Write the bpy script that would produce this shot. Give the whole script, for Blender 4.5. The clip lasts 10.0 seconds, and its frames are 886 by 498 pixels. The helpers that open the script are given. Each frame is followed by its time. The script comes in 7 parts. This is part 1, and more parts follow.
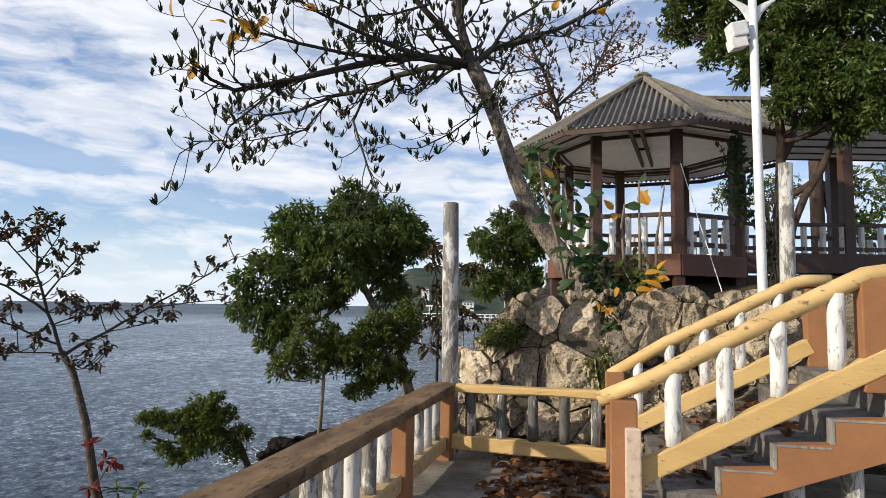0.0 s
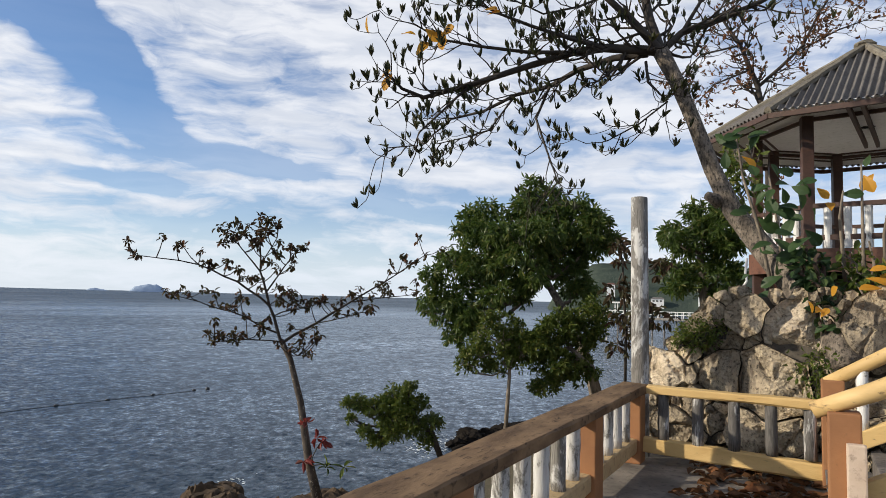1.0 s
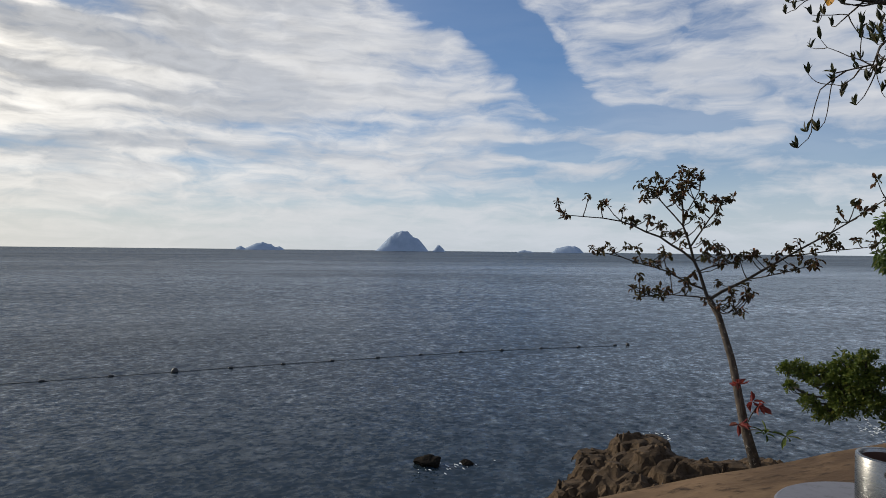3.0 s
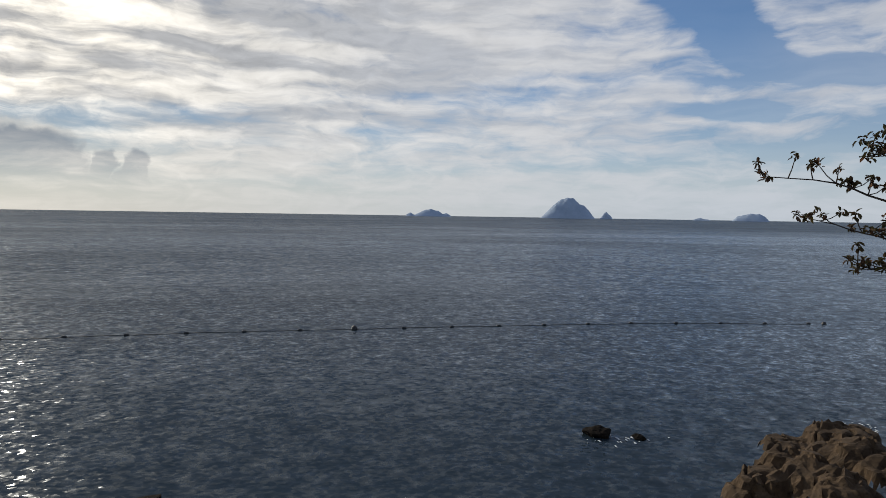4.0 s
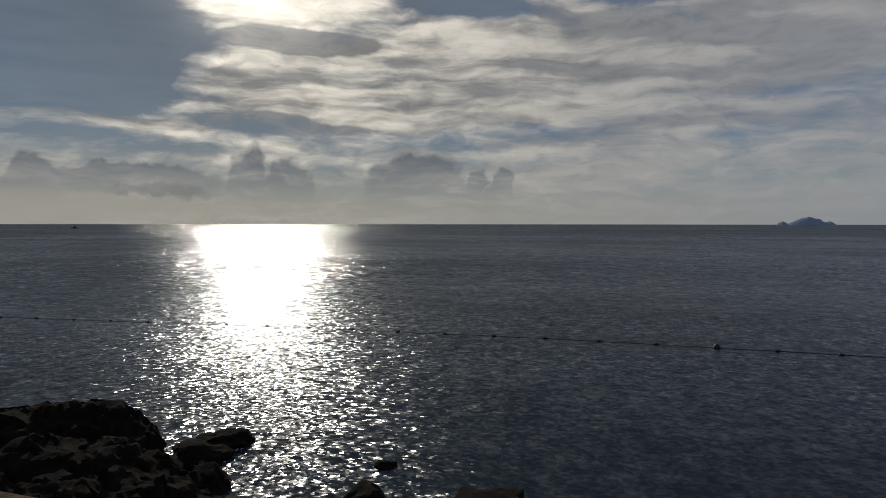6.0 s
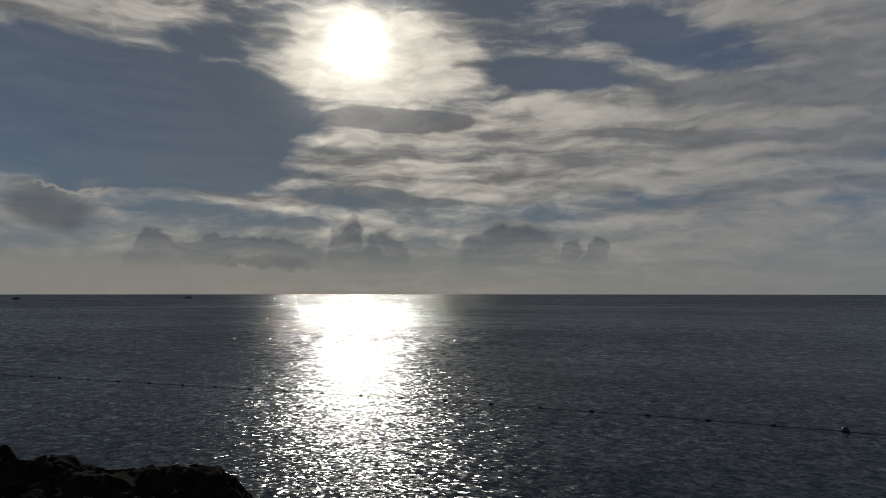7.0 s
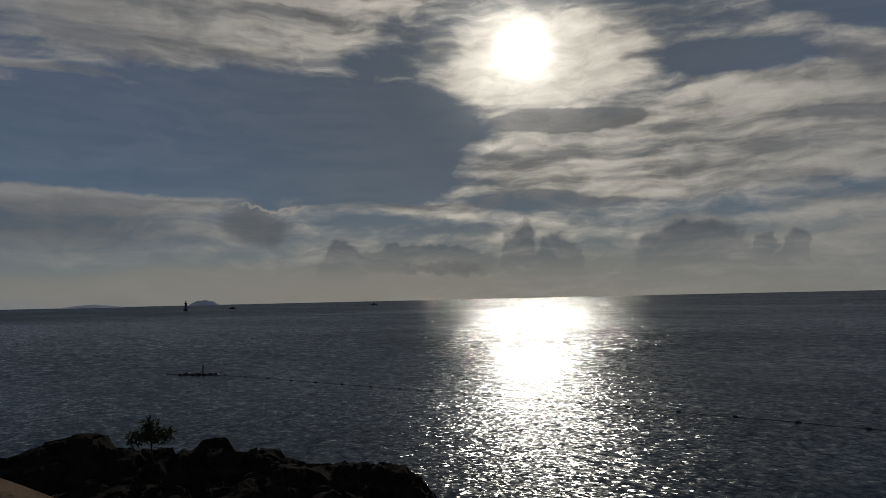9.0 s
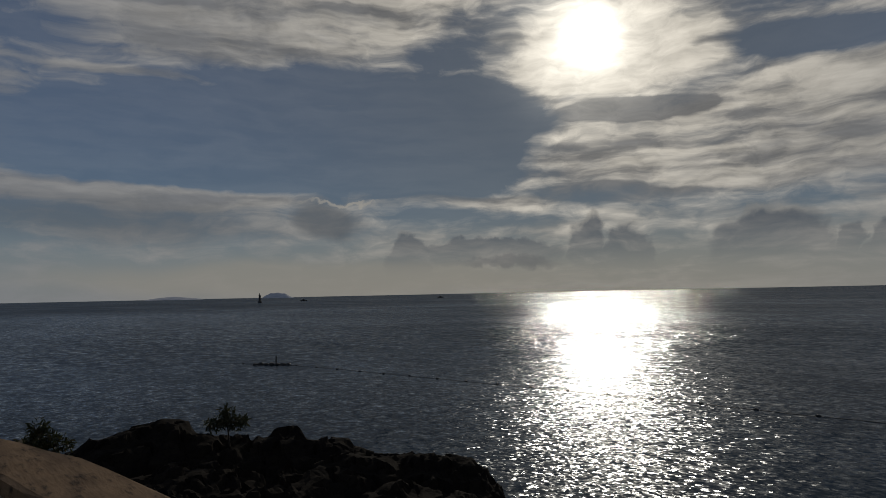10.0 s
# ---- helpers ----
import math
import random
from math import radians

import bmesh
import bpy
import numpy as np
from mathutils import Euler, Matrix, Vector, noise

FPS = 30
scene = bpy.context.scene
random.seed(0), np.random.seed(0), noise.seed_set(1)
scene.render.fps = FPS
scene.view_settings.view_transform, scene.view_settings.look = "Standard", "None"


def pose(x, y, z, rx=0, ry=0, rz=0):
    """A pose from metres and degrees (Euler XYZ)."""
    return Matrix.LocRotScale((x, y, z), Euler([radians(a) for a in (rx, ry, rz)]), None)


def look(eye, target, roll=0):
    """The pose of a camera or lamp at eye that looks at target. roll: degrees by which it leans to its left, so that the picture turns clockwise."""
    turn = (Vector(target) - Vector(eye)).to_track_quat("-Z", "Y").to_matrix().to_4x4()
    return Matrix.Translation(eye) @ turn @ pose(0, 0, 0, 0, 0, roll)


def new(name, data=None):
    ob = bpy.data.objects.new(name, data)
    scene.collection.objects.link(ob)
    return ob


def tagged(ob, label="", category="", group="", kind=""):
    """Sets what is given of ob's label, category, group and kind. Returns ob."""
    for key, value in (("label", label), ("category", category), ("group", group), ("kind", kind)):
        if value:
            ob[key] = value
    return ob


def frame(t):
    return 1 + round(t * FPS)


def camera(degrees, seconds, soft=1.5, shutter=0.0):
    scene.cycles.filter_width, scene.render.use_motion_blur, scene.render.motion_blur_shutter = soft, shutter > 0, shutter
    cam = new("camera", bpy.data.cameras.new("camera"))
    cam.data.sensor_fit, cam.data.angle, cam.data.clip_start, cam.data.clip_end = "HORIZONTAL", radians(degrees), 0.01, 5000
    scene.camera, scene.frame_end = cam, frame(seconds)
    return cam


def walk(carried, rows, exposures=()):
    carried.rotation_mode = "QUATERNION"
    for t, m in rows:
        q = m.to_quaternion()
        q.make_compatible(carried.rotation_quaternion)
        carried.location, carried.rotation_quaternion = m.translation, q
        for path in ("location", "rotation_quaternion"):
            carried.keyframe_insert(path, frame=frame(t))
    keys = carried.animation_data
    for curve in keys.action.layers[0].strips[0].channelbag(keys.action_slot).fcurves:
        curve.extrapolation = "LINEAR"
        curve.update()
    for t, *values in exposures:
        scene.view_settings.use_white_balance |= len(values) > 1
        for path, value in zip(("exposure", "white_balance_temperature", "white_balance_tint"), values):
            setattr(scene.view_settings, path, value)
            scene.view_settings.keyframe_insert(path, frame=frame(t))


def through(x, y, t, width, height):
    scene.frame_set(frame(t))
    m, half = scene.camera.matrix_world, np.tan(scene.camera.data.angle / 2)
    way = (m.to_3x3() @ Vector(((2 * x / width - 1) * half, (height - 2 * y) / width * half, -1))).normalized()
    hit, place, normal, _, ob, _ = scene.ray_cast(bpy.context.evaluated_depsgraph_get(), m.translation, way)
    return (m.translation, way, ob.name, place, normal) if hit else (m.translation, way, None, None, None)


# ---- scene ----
cam = camera(69.05, 10.0, soft=0.8)
PATH = [
    (0.0, pose(-0.000, 0.000, 1.650, 95.09, -0.89, 13.23)),
    (0.5, pose(-0.008, -0.031, 1.654, 94.58, -1.47, 20.66)),
    (1.0, pose(-0.006, -0.070, 1.666, 94.35, -1.53, 29.36)),
    (1.5, pose(-0.013, -0.096, 1.656, 93.87, -0.95, 37.47)),
    (2.0, pose(-0.011, -0.127, 1.645, 92.63, -1.59, 45.52)),
    (2.5, pose(-0.030, -0.130, 1.627, 91.27, -0.95, 55.75)),
    (3.0, pose(-0.119, -0.178, 1.588, 90.10, -0.63, 64.90)),
    (4.5, pose(-0.433, -0.360, 1.543, 85.35, -1.08, 86.61)),
    (5.0, pose(-0.480, -0.410, 1.535, 84.28, -0.73, 94.82)),
    (5.5, pose(-0.549, -0.430, 1.517, 85.12, 0.66, 103.80)),
    (6.0, pose(-0.640, -0.463, 1.487, 87.72, -0.04, 110.14)),
    (7.5, pose(-0.930, -0.547, 1.459, 95.77, 0.59, 122.15)),
    (8.0, pose(-0.980, -0.561, 1.456, 95.54, 0.92, 126.45)),
    (8.5, pose(-1.010, -0.568, 1.455, 94.79, 1.28, 130.55)),
    (9.0, pose(-1.030, -0.571, 1.455, 94.42, 1.28, 133.83)),
    (9.5, pose(-1.045, -0.573, 1.455, 94.00, 1.13, 136.83)),
    (10.0, pose(-1.060, -0.574, 1.455, 93.92, 1.18, 139.69)),
]
EXPOSURES = [(0.0, 0.26), (1.5, 0.04), (2.5, -0.15), (3.2, -0.35), (4.5, -0.6), (5.0, -0.90), (5.5, -0.95), (6.0, -1.55), (7.5, -2.05), (9.0, -2.15), (10.0, -2.0)]
walk(cam, PATH, EXPOSURES)

# ---- light ----
SUN_AZ, SUN_EL = radians(126.2), radians(21.3)
SUN_DIR = Vector((-math.sin(SUN_AZ) * math.cos(SUN_EL), math.cos(SUN_AZ) * math.cos(SUN_EL), math.sin(SUN_EL)))


class Nodes:
    """A thin wrapper to write node trees in few lines."""

    def __init__(self, tree):
        self.tree = tree
        tree.nodes.clear()

    def add(self, kind, inputs=None, operation="", data_type="", blend_type="", clamp=False):
        n = self.tree.nodes.new("ShaderNode" + kind)
        if data_type:
            n.data_type = data_type
        if operation:
            n.operation = operation
        if blend_type:
            n.blend_type = blend_type
        if clamp:
            n.use_clamp = True
        if kind == "MapRange":
            n.interpolation_type = "SMOOTHSTEP"
        for k, v in (inputs or {}).items():
            if isinstance(v, bpy.types.NodeSocket):
                self.tree.links.new(v, n.inputs[k])
            else:
                n.inputs[k].default_value = v
        return n

    def math(self, op, a, b=0.0, clamp=False):
        return self.add("Math", {0: a, 1: b}, operation=op, clamp=clamp).outputs[0]

    def mix(self, fac, a, b, blend="MIX"):
        return self.add("Mix", {0: fac, 6: a, 7: b}, data_type="RGBA", blend_type=blend).outputs[2]

    def ramp(self, fac, lo, hi):
        return self.add("MapRange", {0: fac, 1: lo, 2: hi, 3: 0.0, 4: 1.0}).outputs[0]

    def noise(self, vec, scale, detail=4.0, rough=0.55, dist=0.0):
        return self.add("TexNoise", {"Vector": vec, "Scale": scale, "Detail": detail, "Roughness": rough, "Distortion": dist}).outputs[0]


def build_sky():
    """Blue air, a torn sheet of high cloud, dark cumulus low over the water, and the sun behind thin cloud."""
    world = bpy.data.worlds.new("sky")
    scene.world = world
    world.use_nodes = True
    n = Nodes(world.node_tree)
    direction = n.add("TexCoord").outputs["Generated"]
    air = n.add("TexSky")
    air.sky_type, air.sun_disc, air.sun_elevation, air.sun_rotation = "NISHITA", False, SUN_EL, -SUN_AZ
    air.altitude, air.air_density, air.dust_density, air.ozone_density = 5.0, 1.0, 0.6, 2.5
    blue = n.mix(1.0, air.outputs[0], (0.068, 0.098, 0.130, 1), "MULTIPLY")
    xyz = n.add("SeparateXYZ", {0: direction}).outputs
    az = n.math("DEGREES", n.math("ARCTAN2", n.math("MULTIPLY", xyz[0], -1.0), xyz[1]))
    el = n.math("DEGREES", n.math("ARCSINE", xyz[2]))
    up = n.math("MAXIMUM", xyz[2], 0.0)
    plain = n.add("CombineXYZ", {0: az, 1: el, 2: 0.0}).outputs[0]

    def warped(vec, scale, amount, detail=3.0):
        w = n.add("TexNoise", {"Vector": vec, "Scale": scale, "Detail": detail, "Roughness": 0.5}).outputs["Color"]
        w = n.add("VectorMath", {0: w, 1: (0.5, 0.5, 0.5)}, operation="SUBTRACT").outputs[0]
        return n.add("VectorMath", {0: vec, 1: n.add("VectorMath", {0: w, 1: amount}, operation="MULTIPLY").outputs[0]}, operation="ADD").outputs[0]
    chart = warped(warped(plain, 0.09, (7.0, 2.4, 0.0)), 0.35, (2.4, 0.55, 0.0), 4.0)
    puffy = warped(warped(plain, 0.28, (3.0, 1.6, 0.0), 2.0), 0.95, (1.5, 1.5, 0.0), 5.0)

    def blob(a, e, wa, we, turn=0.0, edge=0.45, where=None):
        m = n.add("Mapping", {"Vector": where or chart, "Location": (a, e, 0), "Rotation": (0, 0, radians(turn)), "Scale": (wa, we, 1)})
        m.vector_type = "TEXTURE"
        d = n.add("VectorMath", {0: m.outputs[0]}, operation="LENGTH").outputs["Value"]
        return n.math("SUBTRACT", 1.0, n.ramp(d, 1 - edge, 1 + edge))

    def bands(sa, se, shift, detail=6.0, dist=0.25, rough=0.55, turn=-3.0):
        v = n.add("Mapping", {"Vector": chart, "Location": (shift, shift * 0.7, 0), "Rotation": (0, 0, radians(turn)), "Scale": (sa, se, 1)}).outputs[0]
        return n.noise(v, 1.0, detail, rough, dist)

    def total(*terms):
        out = terms[0]
        for t in terms[1:]:
            out = n.math("ADD", out, t)
        return out

    def weigh(*rows):
        return total(*[n.math("MULTIPLY", blob(*r[1:]), r[0]) for r in rows])
    # the high sheet lies flat overhead, so it narrows towards the horizon
    lift = n.math("ADD", up, 0.11)
    flat = n.add("CombineXYZ", {0: n.math("DIVIDE", xyz[0], lift), 1: n.math("DIVIDE", xyz[1], lift), 2: 0.0}).outputs[0]
    turned = n.add("Mapping", {"Vector": flat, "Rotation": (0, 0, radians(35)), "Scale": (1.0, 0.6, 1.0)}).outputs[0]
    sheet = n.noise(turned, 1.6, 8.0, 0.56, 0.35)
    streak = bands(0.055, 0.34, 3.0, 6.0, 0.3)
    fray = bands(0.26, 0.80, 7.0, 7.0, 0.4, 0.58)
    sun_dot = n.math("MAXIMUM", n.add("VectorMath", {0: direction, 1: SUN_DIR}, operation="DOT_PRODUCT").outputs["Value"], 0.0)
    side = n.math("POWER", sun_dot, 3.0)
    close = n.math("POWER", sun_dot, 40.0)
    halo = n.math("POWER", sun_dot, 300.0)
    core = n.math("POWER", sun_dot, 2600.0)
    ragged = total(n.math("MULTIPLY", n.math("SUBTRACT", sheet, 0.5), 0.55), n.math("MULTIPLY", n.math("SUBTRACT", streak, 0.5), 0.95), n.math("MULTIPLY", n.math("SUBTRACT", fray, 0.5), 0.75))
    gaps = weigh((0.62, 58.5, 17.5, 8.5, 2.5, 40, 0.4), (0.55, 64, 24, 4, 5, 60), (0.22, 47, 11.2, 7, 0.8, 12), (0.24, 31, 7.6, 8, 0.8, 5), (0.30, 56, 8.6, 4, 0.8, 5),
                 (0.22, 45, 10.4, 6, 0.9, 0), (0.20, 32, 9.4, 7, 0.7, 6), (0.22, 13, 13.6, 6, 0.8, 5), (0.18, 43, 18.5, 5, 2.0, 20),
                 (0.80, 153, 13.6, 18, 4.4, -3, 0.5), (0.60, 138, 12.8, 7.0, 4.6, -25, 0.45), (0.30, 138, 19.0, 3.6, 3.2, 35, 0.7), (0.60, 109.5, 18.6, 5.6, 1.1, 9, 0.5), (0.55, 97, 20.2, 7.5, 1.9, 18), (0.40, 118, 25.2, 7, 1.6, 4), (0.12, 86, 15.6, 6, 1.2, 8))
    fills = weigh((0.50, 124.6, 20.2, 8.8, 4.6, -12, 0.45), (0.34, 110, 12.2, 21, 4.0, -2, 0.35), (0.18, 84, 10, 24, 9), (0.42, 152, 24.2, 17, 4.4, -6, 0.3), (0.50, 166, 8.2, 13, 1.0, 0, 0.5), (0.42, 136.5, 7.7, 7.5, 0.7, 3, 0.6),
                  (0.40, 160, 17.2, 11, 0.42, 4, 0.8), (0.42, 152.6, 15.1, 4.2, 0.28, -4, 0.8), (0.40, 150, 16.4, 6, 0.25, -6, 0.8), (0.34, 140.3, 11.6, 1.3, 0.35, -6, 0.6), (0.36, 84, 19.5, 14, 4.5, 4), (0.11, 42, 22, 11, 7, 20), (0.12, 20, 18, 24, 12, 0))
    cover = total(ragged, n.math("SUBTRACT", fills, gaps), n.math("SUBTRACT", 0.62, n.math("MULTIPLY", side, 0.10)))
    mask = n.ramp(cover, 0.30, 0.90)
    veil = n.math("SUBTRACT", 0.34, n.math("MULTIPLY", blob(58, 20, 13, 8), 0.26))
    mask = n.math("MULTIPLY", mask, n.math("SUBTRACT", 1.0, n.math("MULTIPLY", n.ramp(el, 27.0, 44.0), 0.75)))
    mask = n.math("MAXIMUM", mask, n.math("MULTIPLY", veil, n.math("SUBTRACT", 1.0, side)))
    blue = n.mix(n.math("MULTIPLY", side, 0.92), blue, (0.285, 0.33, 0.405, 1))
    lit = n.mix(side, (0.83, 0.845, 0.885, 1), (1.12, 1.07, 0.98, 1))
    lit = n.mix(n.math("POWER", sun_dot, 14.0), lit, (2.25, 2.08, 1.78, 1))
    shade = n.mix(side, (0.50, 0.56, 0.67, 1), (0.25, 0.27, 0.31, 1))
    # thick bars of the sheet stand dark against the light, thin cloud glows
    thick = total(n.math("MULTIPLY", bands(0.075, 0.60, 21.0, 5.0, 0.35, 0.5, -2.0), 0.62), n.math("MULTIPLY", bands(0.26, 1.1, 31.0, 6.0, 0.15), 0.26), n.math("MULTIPLY", n.noise(turned, 3.1, 7.0, 0.6, 0.3), 0.12))
    thick = total(thick, weigh((0.75, 123.0, 15.3, 4.8, 0.8, 1, 0.6), (-0.30, 125, 20.5, 7, 3.6, 0, 0.5), (0.16, 125.5, 8.3, 5.5, 0.7, 2, 0.6), (0.26, 90, 16, 10, 1.0, 6, 0.6), (0.12, 96, 13.0, 9, 0.5, 4, 0.7)))
    thick = n.math("MULTIPLY", n.ramp(thick, 0.41, 0.60), n.ramp(el, 2.0, 9.0))
    cloud = n.mix(n.math("MULTIPLY", thick, n.math("ADD", 0.50, n.math("MULTIPLY", n.math("POWER", sun_dot, 8.0), 0.44))), lit, shade)
    cloud = n.add("VectorMath", {0: cloud, "Scale": n.math("ADD", 1.0, n.math("MULTIPLY", side, n.math("MULTIPLY", n.math("SUBTRACT", fray, 0.5), 1.5)))}, operation="SCALE").outputs[0]
    colour = n.mix(n.math("MULTIPLY", mask, 0.93), blue, cloud)
    # haze along the horizon
    haze = n.math("MULTIPLY", n.math("SUBTRACT", 1.0, n.ramp(up, 0.0, 0.13)), 0.80)
    pale = n.mix(side, (0.70, 0.77, 0.86, 1), (0.96, 0.89, 0.76, 1))
    colour = n.mix(haze, colour, pale)
    band = n.math("MULTIPLY", blob(150, 1.5, 20, 1.35, 0, 0.4), 0.55)
    colour = n.mix(band, colour, (0.98, 0.92, 0.79, 1))
    # heaped clouds low over the water on the sunward side
    heaps = None
    for row in ((127.0, 2.0, 1.7, 4.6), (123.6, 2.0, 2.2, 3.7), (112.4, 1.6, 4.8, 4.6), (107.2, 1.4, 1.1, 3.4), (105.0, 1.4, 1.2, 3.6), (142.6, 2.8, 2.4, 2.6), (135.5, 3.4, 6.5, 1.4)):
        h = blob(*row[:4], row[4] if len(row) > 4 else 0, 0.13, puffy)
        heaps = h if heaps is None else n.math("MAXIMUM", heaps, h)
    body = n.math("MULTIPLY", heaps, n.ramp(el, 1.2, 6.4))
    rim = n.math("MULTIPLY", n.math("MULTIPLY", heaps, n.math("SUBTRACT", 1.0, heaps)), n.ramp(el, 4.6, 7.0))
    colour = n.mix(n.math("MULTIPLY", body, 0.84), colour, (0.30, 0.345, 0.41, 1))
    colour = n.mix(n.math("MULTIPLY", rim, 1.6), colour, (1.15, 1.08, 0.95, 1))
    bank = n.math("MULTIPLY", blob(166, 6.3, 12, 1.6, 0, 0.7), 0.55)
    bank = n.math("MAXIMUM", bank, n.math("MULTIPLY", blob(149.2, 6.4, 3.2, 1.5, 8, 0.35), 0.75))
    colour = n.mix(bank, colour, (0.36, 0.40, 0.45, 1))
    edge = n.math("MULTIPLY", blob(148.6, 8.1, 2.7, 0.13, 0, 0.6, puffy), 0.7)
    colour = n.mix(edge, colour, (1.25, 1.18, 1.05, 1))
    bar = n.math("MULTIPLY", blob(133.6, 2.5, 3.6, 0.55, 0, 0.5, puffy), 0.5)
    colour = n.mix(bar, colour, (0.42, 0.43, 0.45, 1))
    for glow, power in (((12.0, 11.4, 10.2), core), ((2.1, 2.0, 1.75), n.math("MULTIPLY", halo, n.math("ADD", 0.3, n.math("MULTIPLY", fray, 1.4)))), ((0.40, 0.37, 0.32), n.math("MULTIPLY", close, mask))):
        colour = n.mix(1.0, colour, n.add("VectorMath", {0: glow, "Scale": power}, operation="SCALE").outputs[0], "ADD")
    back = n.add("Background", {"Color": colour, "Strength": 1.0})
    n.add("OutputWorld", {"Surface": back.outputs[0]})


build_sky()
sun = new("sun", bpy.data.lights.new("sun", "SUN"))
sun.data.energy, sun.data.angle, sun.data.color = 4.0, radians(1.2), (1.0, 0.90, 0.74)
sun.matrix_world = look(SUN_DIR * 200, (0, 0, 0))

# ---- materials ----


def surface(name, tones, rough=0.8, scale=6.0, fine=45.0, bump=0.25, metal=0.0, depth=0.02, vary=0.0, spec=0.5, stretch=(1, 1, 1), local=False, grit=(0.50, 0.78), cracks=0.0):
    """A material with two scales of colour change between three tones, and fine relief."""
    m = bpy.data.materials.new(name)
    m.use_nodes = True
    n = Nodes(m.node_tree)
    place = n.add("TexCoord").outputs["Object"] if local else n.add("NewGeometry").outputs["Position"]
    vec = n.add("Mapping", {"Vector": place, "Scale": stretch}).outputs[0]
    info = n.add("ObjectInfo").outputs["Random"]
    shift = n.add("VectorMath", {0: vec, 1: n.add("CombineXYZ", {0: n.math("MULTIPLY", info, 13.0 * (vary > 0)), 1: 0.0, 2: 0.0}).outputs[0]}, operation="ADD").outputs[0]
    big = n.noise(shift, scale, 5.0, 0.6, 0.3)
    small = n.noise(shift, fine, 4.0, 0.65)
    a, b, c = [(*t, 1) for t in tones]
    col = n.mix(n.ramp(big, 0.35, 0.66), a, b)
    col = n.mix(n.ramp(small, *grit), col, c)
    split = None
    if cracks:
        seam = n.noise(shift, scale * 0.75, 7.0, 0.62, 0.9)
        split = n.math("SUBTRACT", 1.0, n.ramp(n.math("ABSOLUTE", n.math("SUBTRACT", seam, 0.5)), 0.0, 0.022))
        col = n.mix(n.math("MULTIPLY", split, cracks), col, (c[0] * 0.5, c[1] * 0.5, c[2] * 0.5, 1))
    if vary:
        k = n.math("ADD", n.math("MULTIPLY", info, 2 * vary), 1 - vary)
        col = n.add("VectorMath", {0: col, "Scale": k}, operation="SCALE").outputs[0]
    height = n.math("ADD", n.math("MULTIPLY", big, 0.6), n.math("MULTIPLY", small, 0.4))
    if split is not None:
        height = n.math("SUBTRACT", height, n.math("MULTIPLY", split, 0.35 * cracks))
    nrm = n.add("Bump", {"Strength": bump, "Distance": depth, "Height": height}).outputs[0]
    r = n.math("ADD", rough - 0.08, n.math("MULTIPLY", small, 0.16), True)
    p = n.add("BsdfPrincipled", {"Base Color": col, "Roughness": r, "Metallic": metal, "Normal": nrm, "Specular IOR Level": spec})
    n.add("OutputMaterial", {"Surface": p.outputs[0]})
    return m


def foliage(name, tones, through=0.35, rough=0.5, spec=0.35):
    """Leaves: colour by leaf, some light through them."""
    m = bpy.data.materials.new(name)
    m.use_nodes = True
    n = Nodes(m.node_tree)
    rnd = n.add("NewGeometry").outputs["Random Per Island"]
    a, b, c = [(*t, 1) for t in tones]
    col = n.mix(n.ramp(rnd, 0.0, 0.7), a, b)
    col = n.mix(n.ramp(rnd, 0.8, 1.0), col, c)
    p = n.add("BsdfPrincipled", {"Base Color": col, "Roughness": rough, "Specular IOR Level": spec})
    t = n.add("BsdfTranslucent", {"Color": col})
    s = n.add("MixShader", {0: through, 1: p.outputs[0], 2: t.outputs[0]})
    n.add("OutputMaterial", {"Surface": s.outputs[0]})
    return m


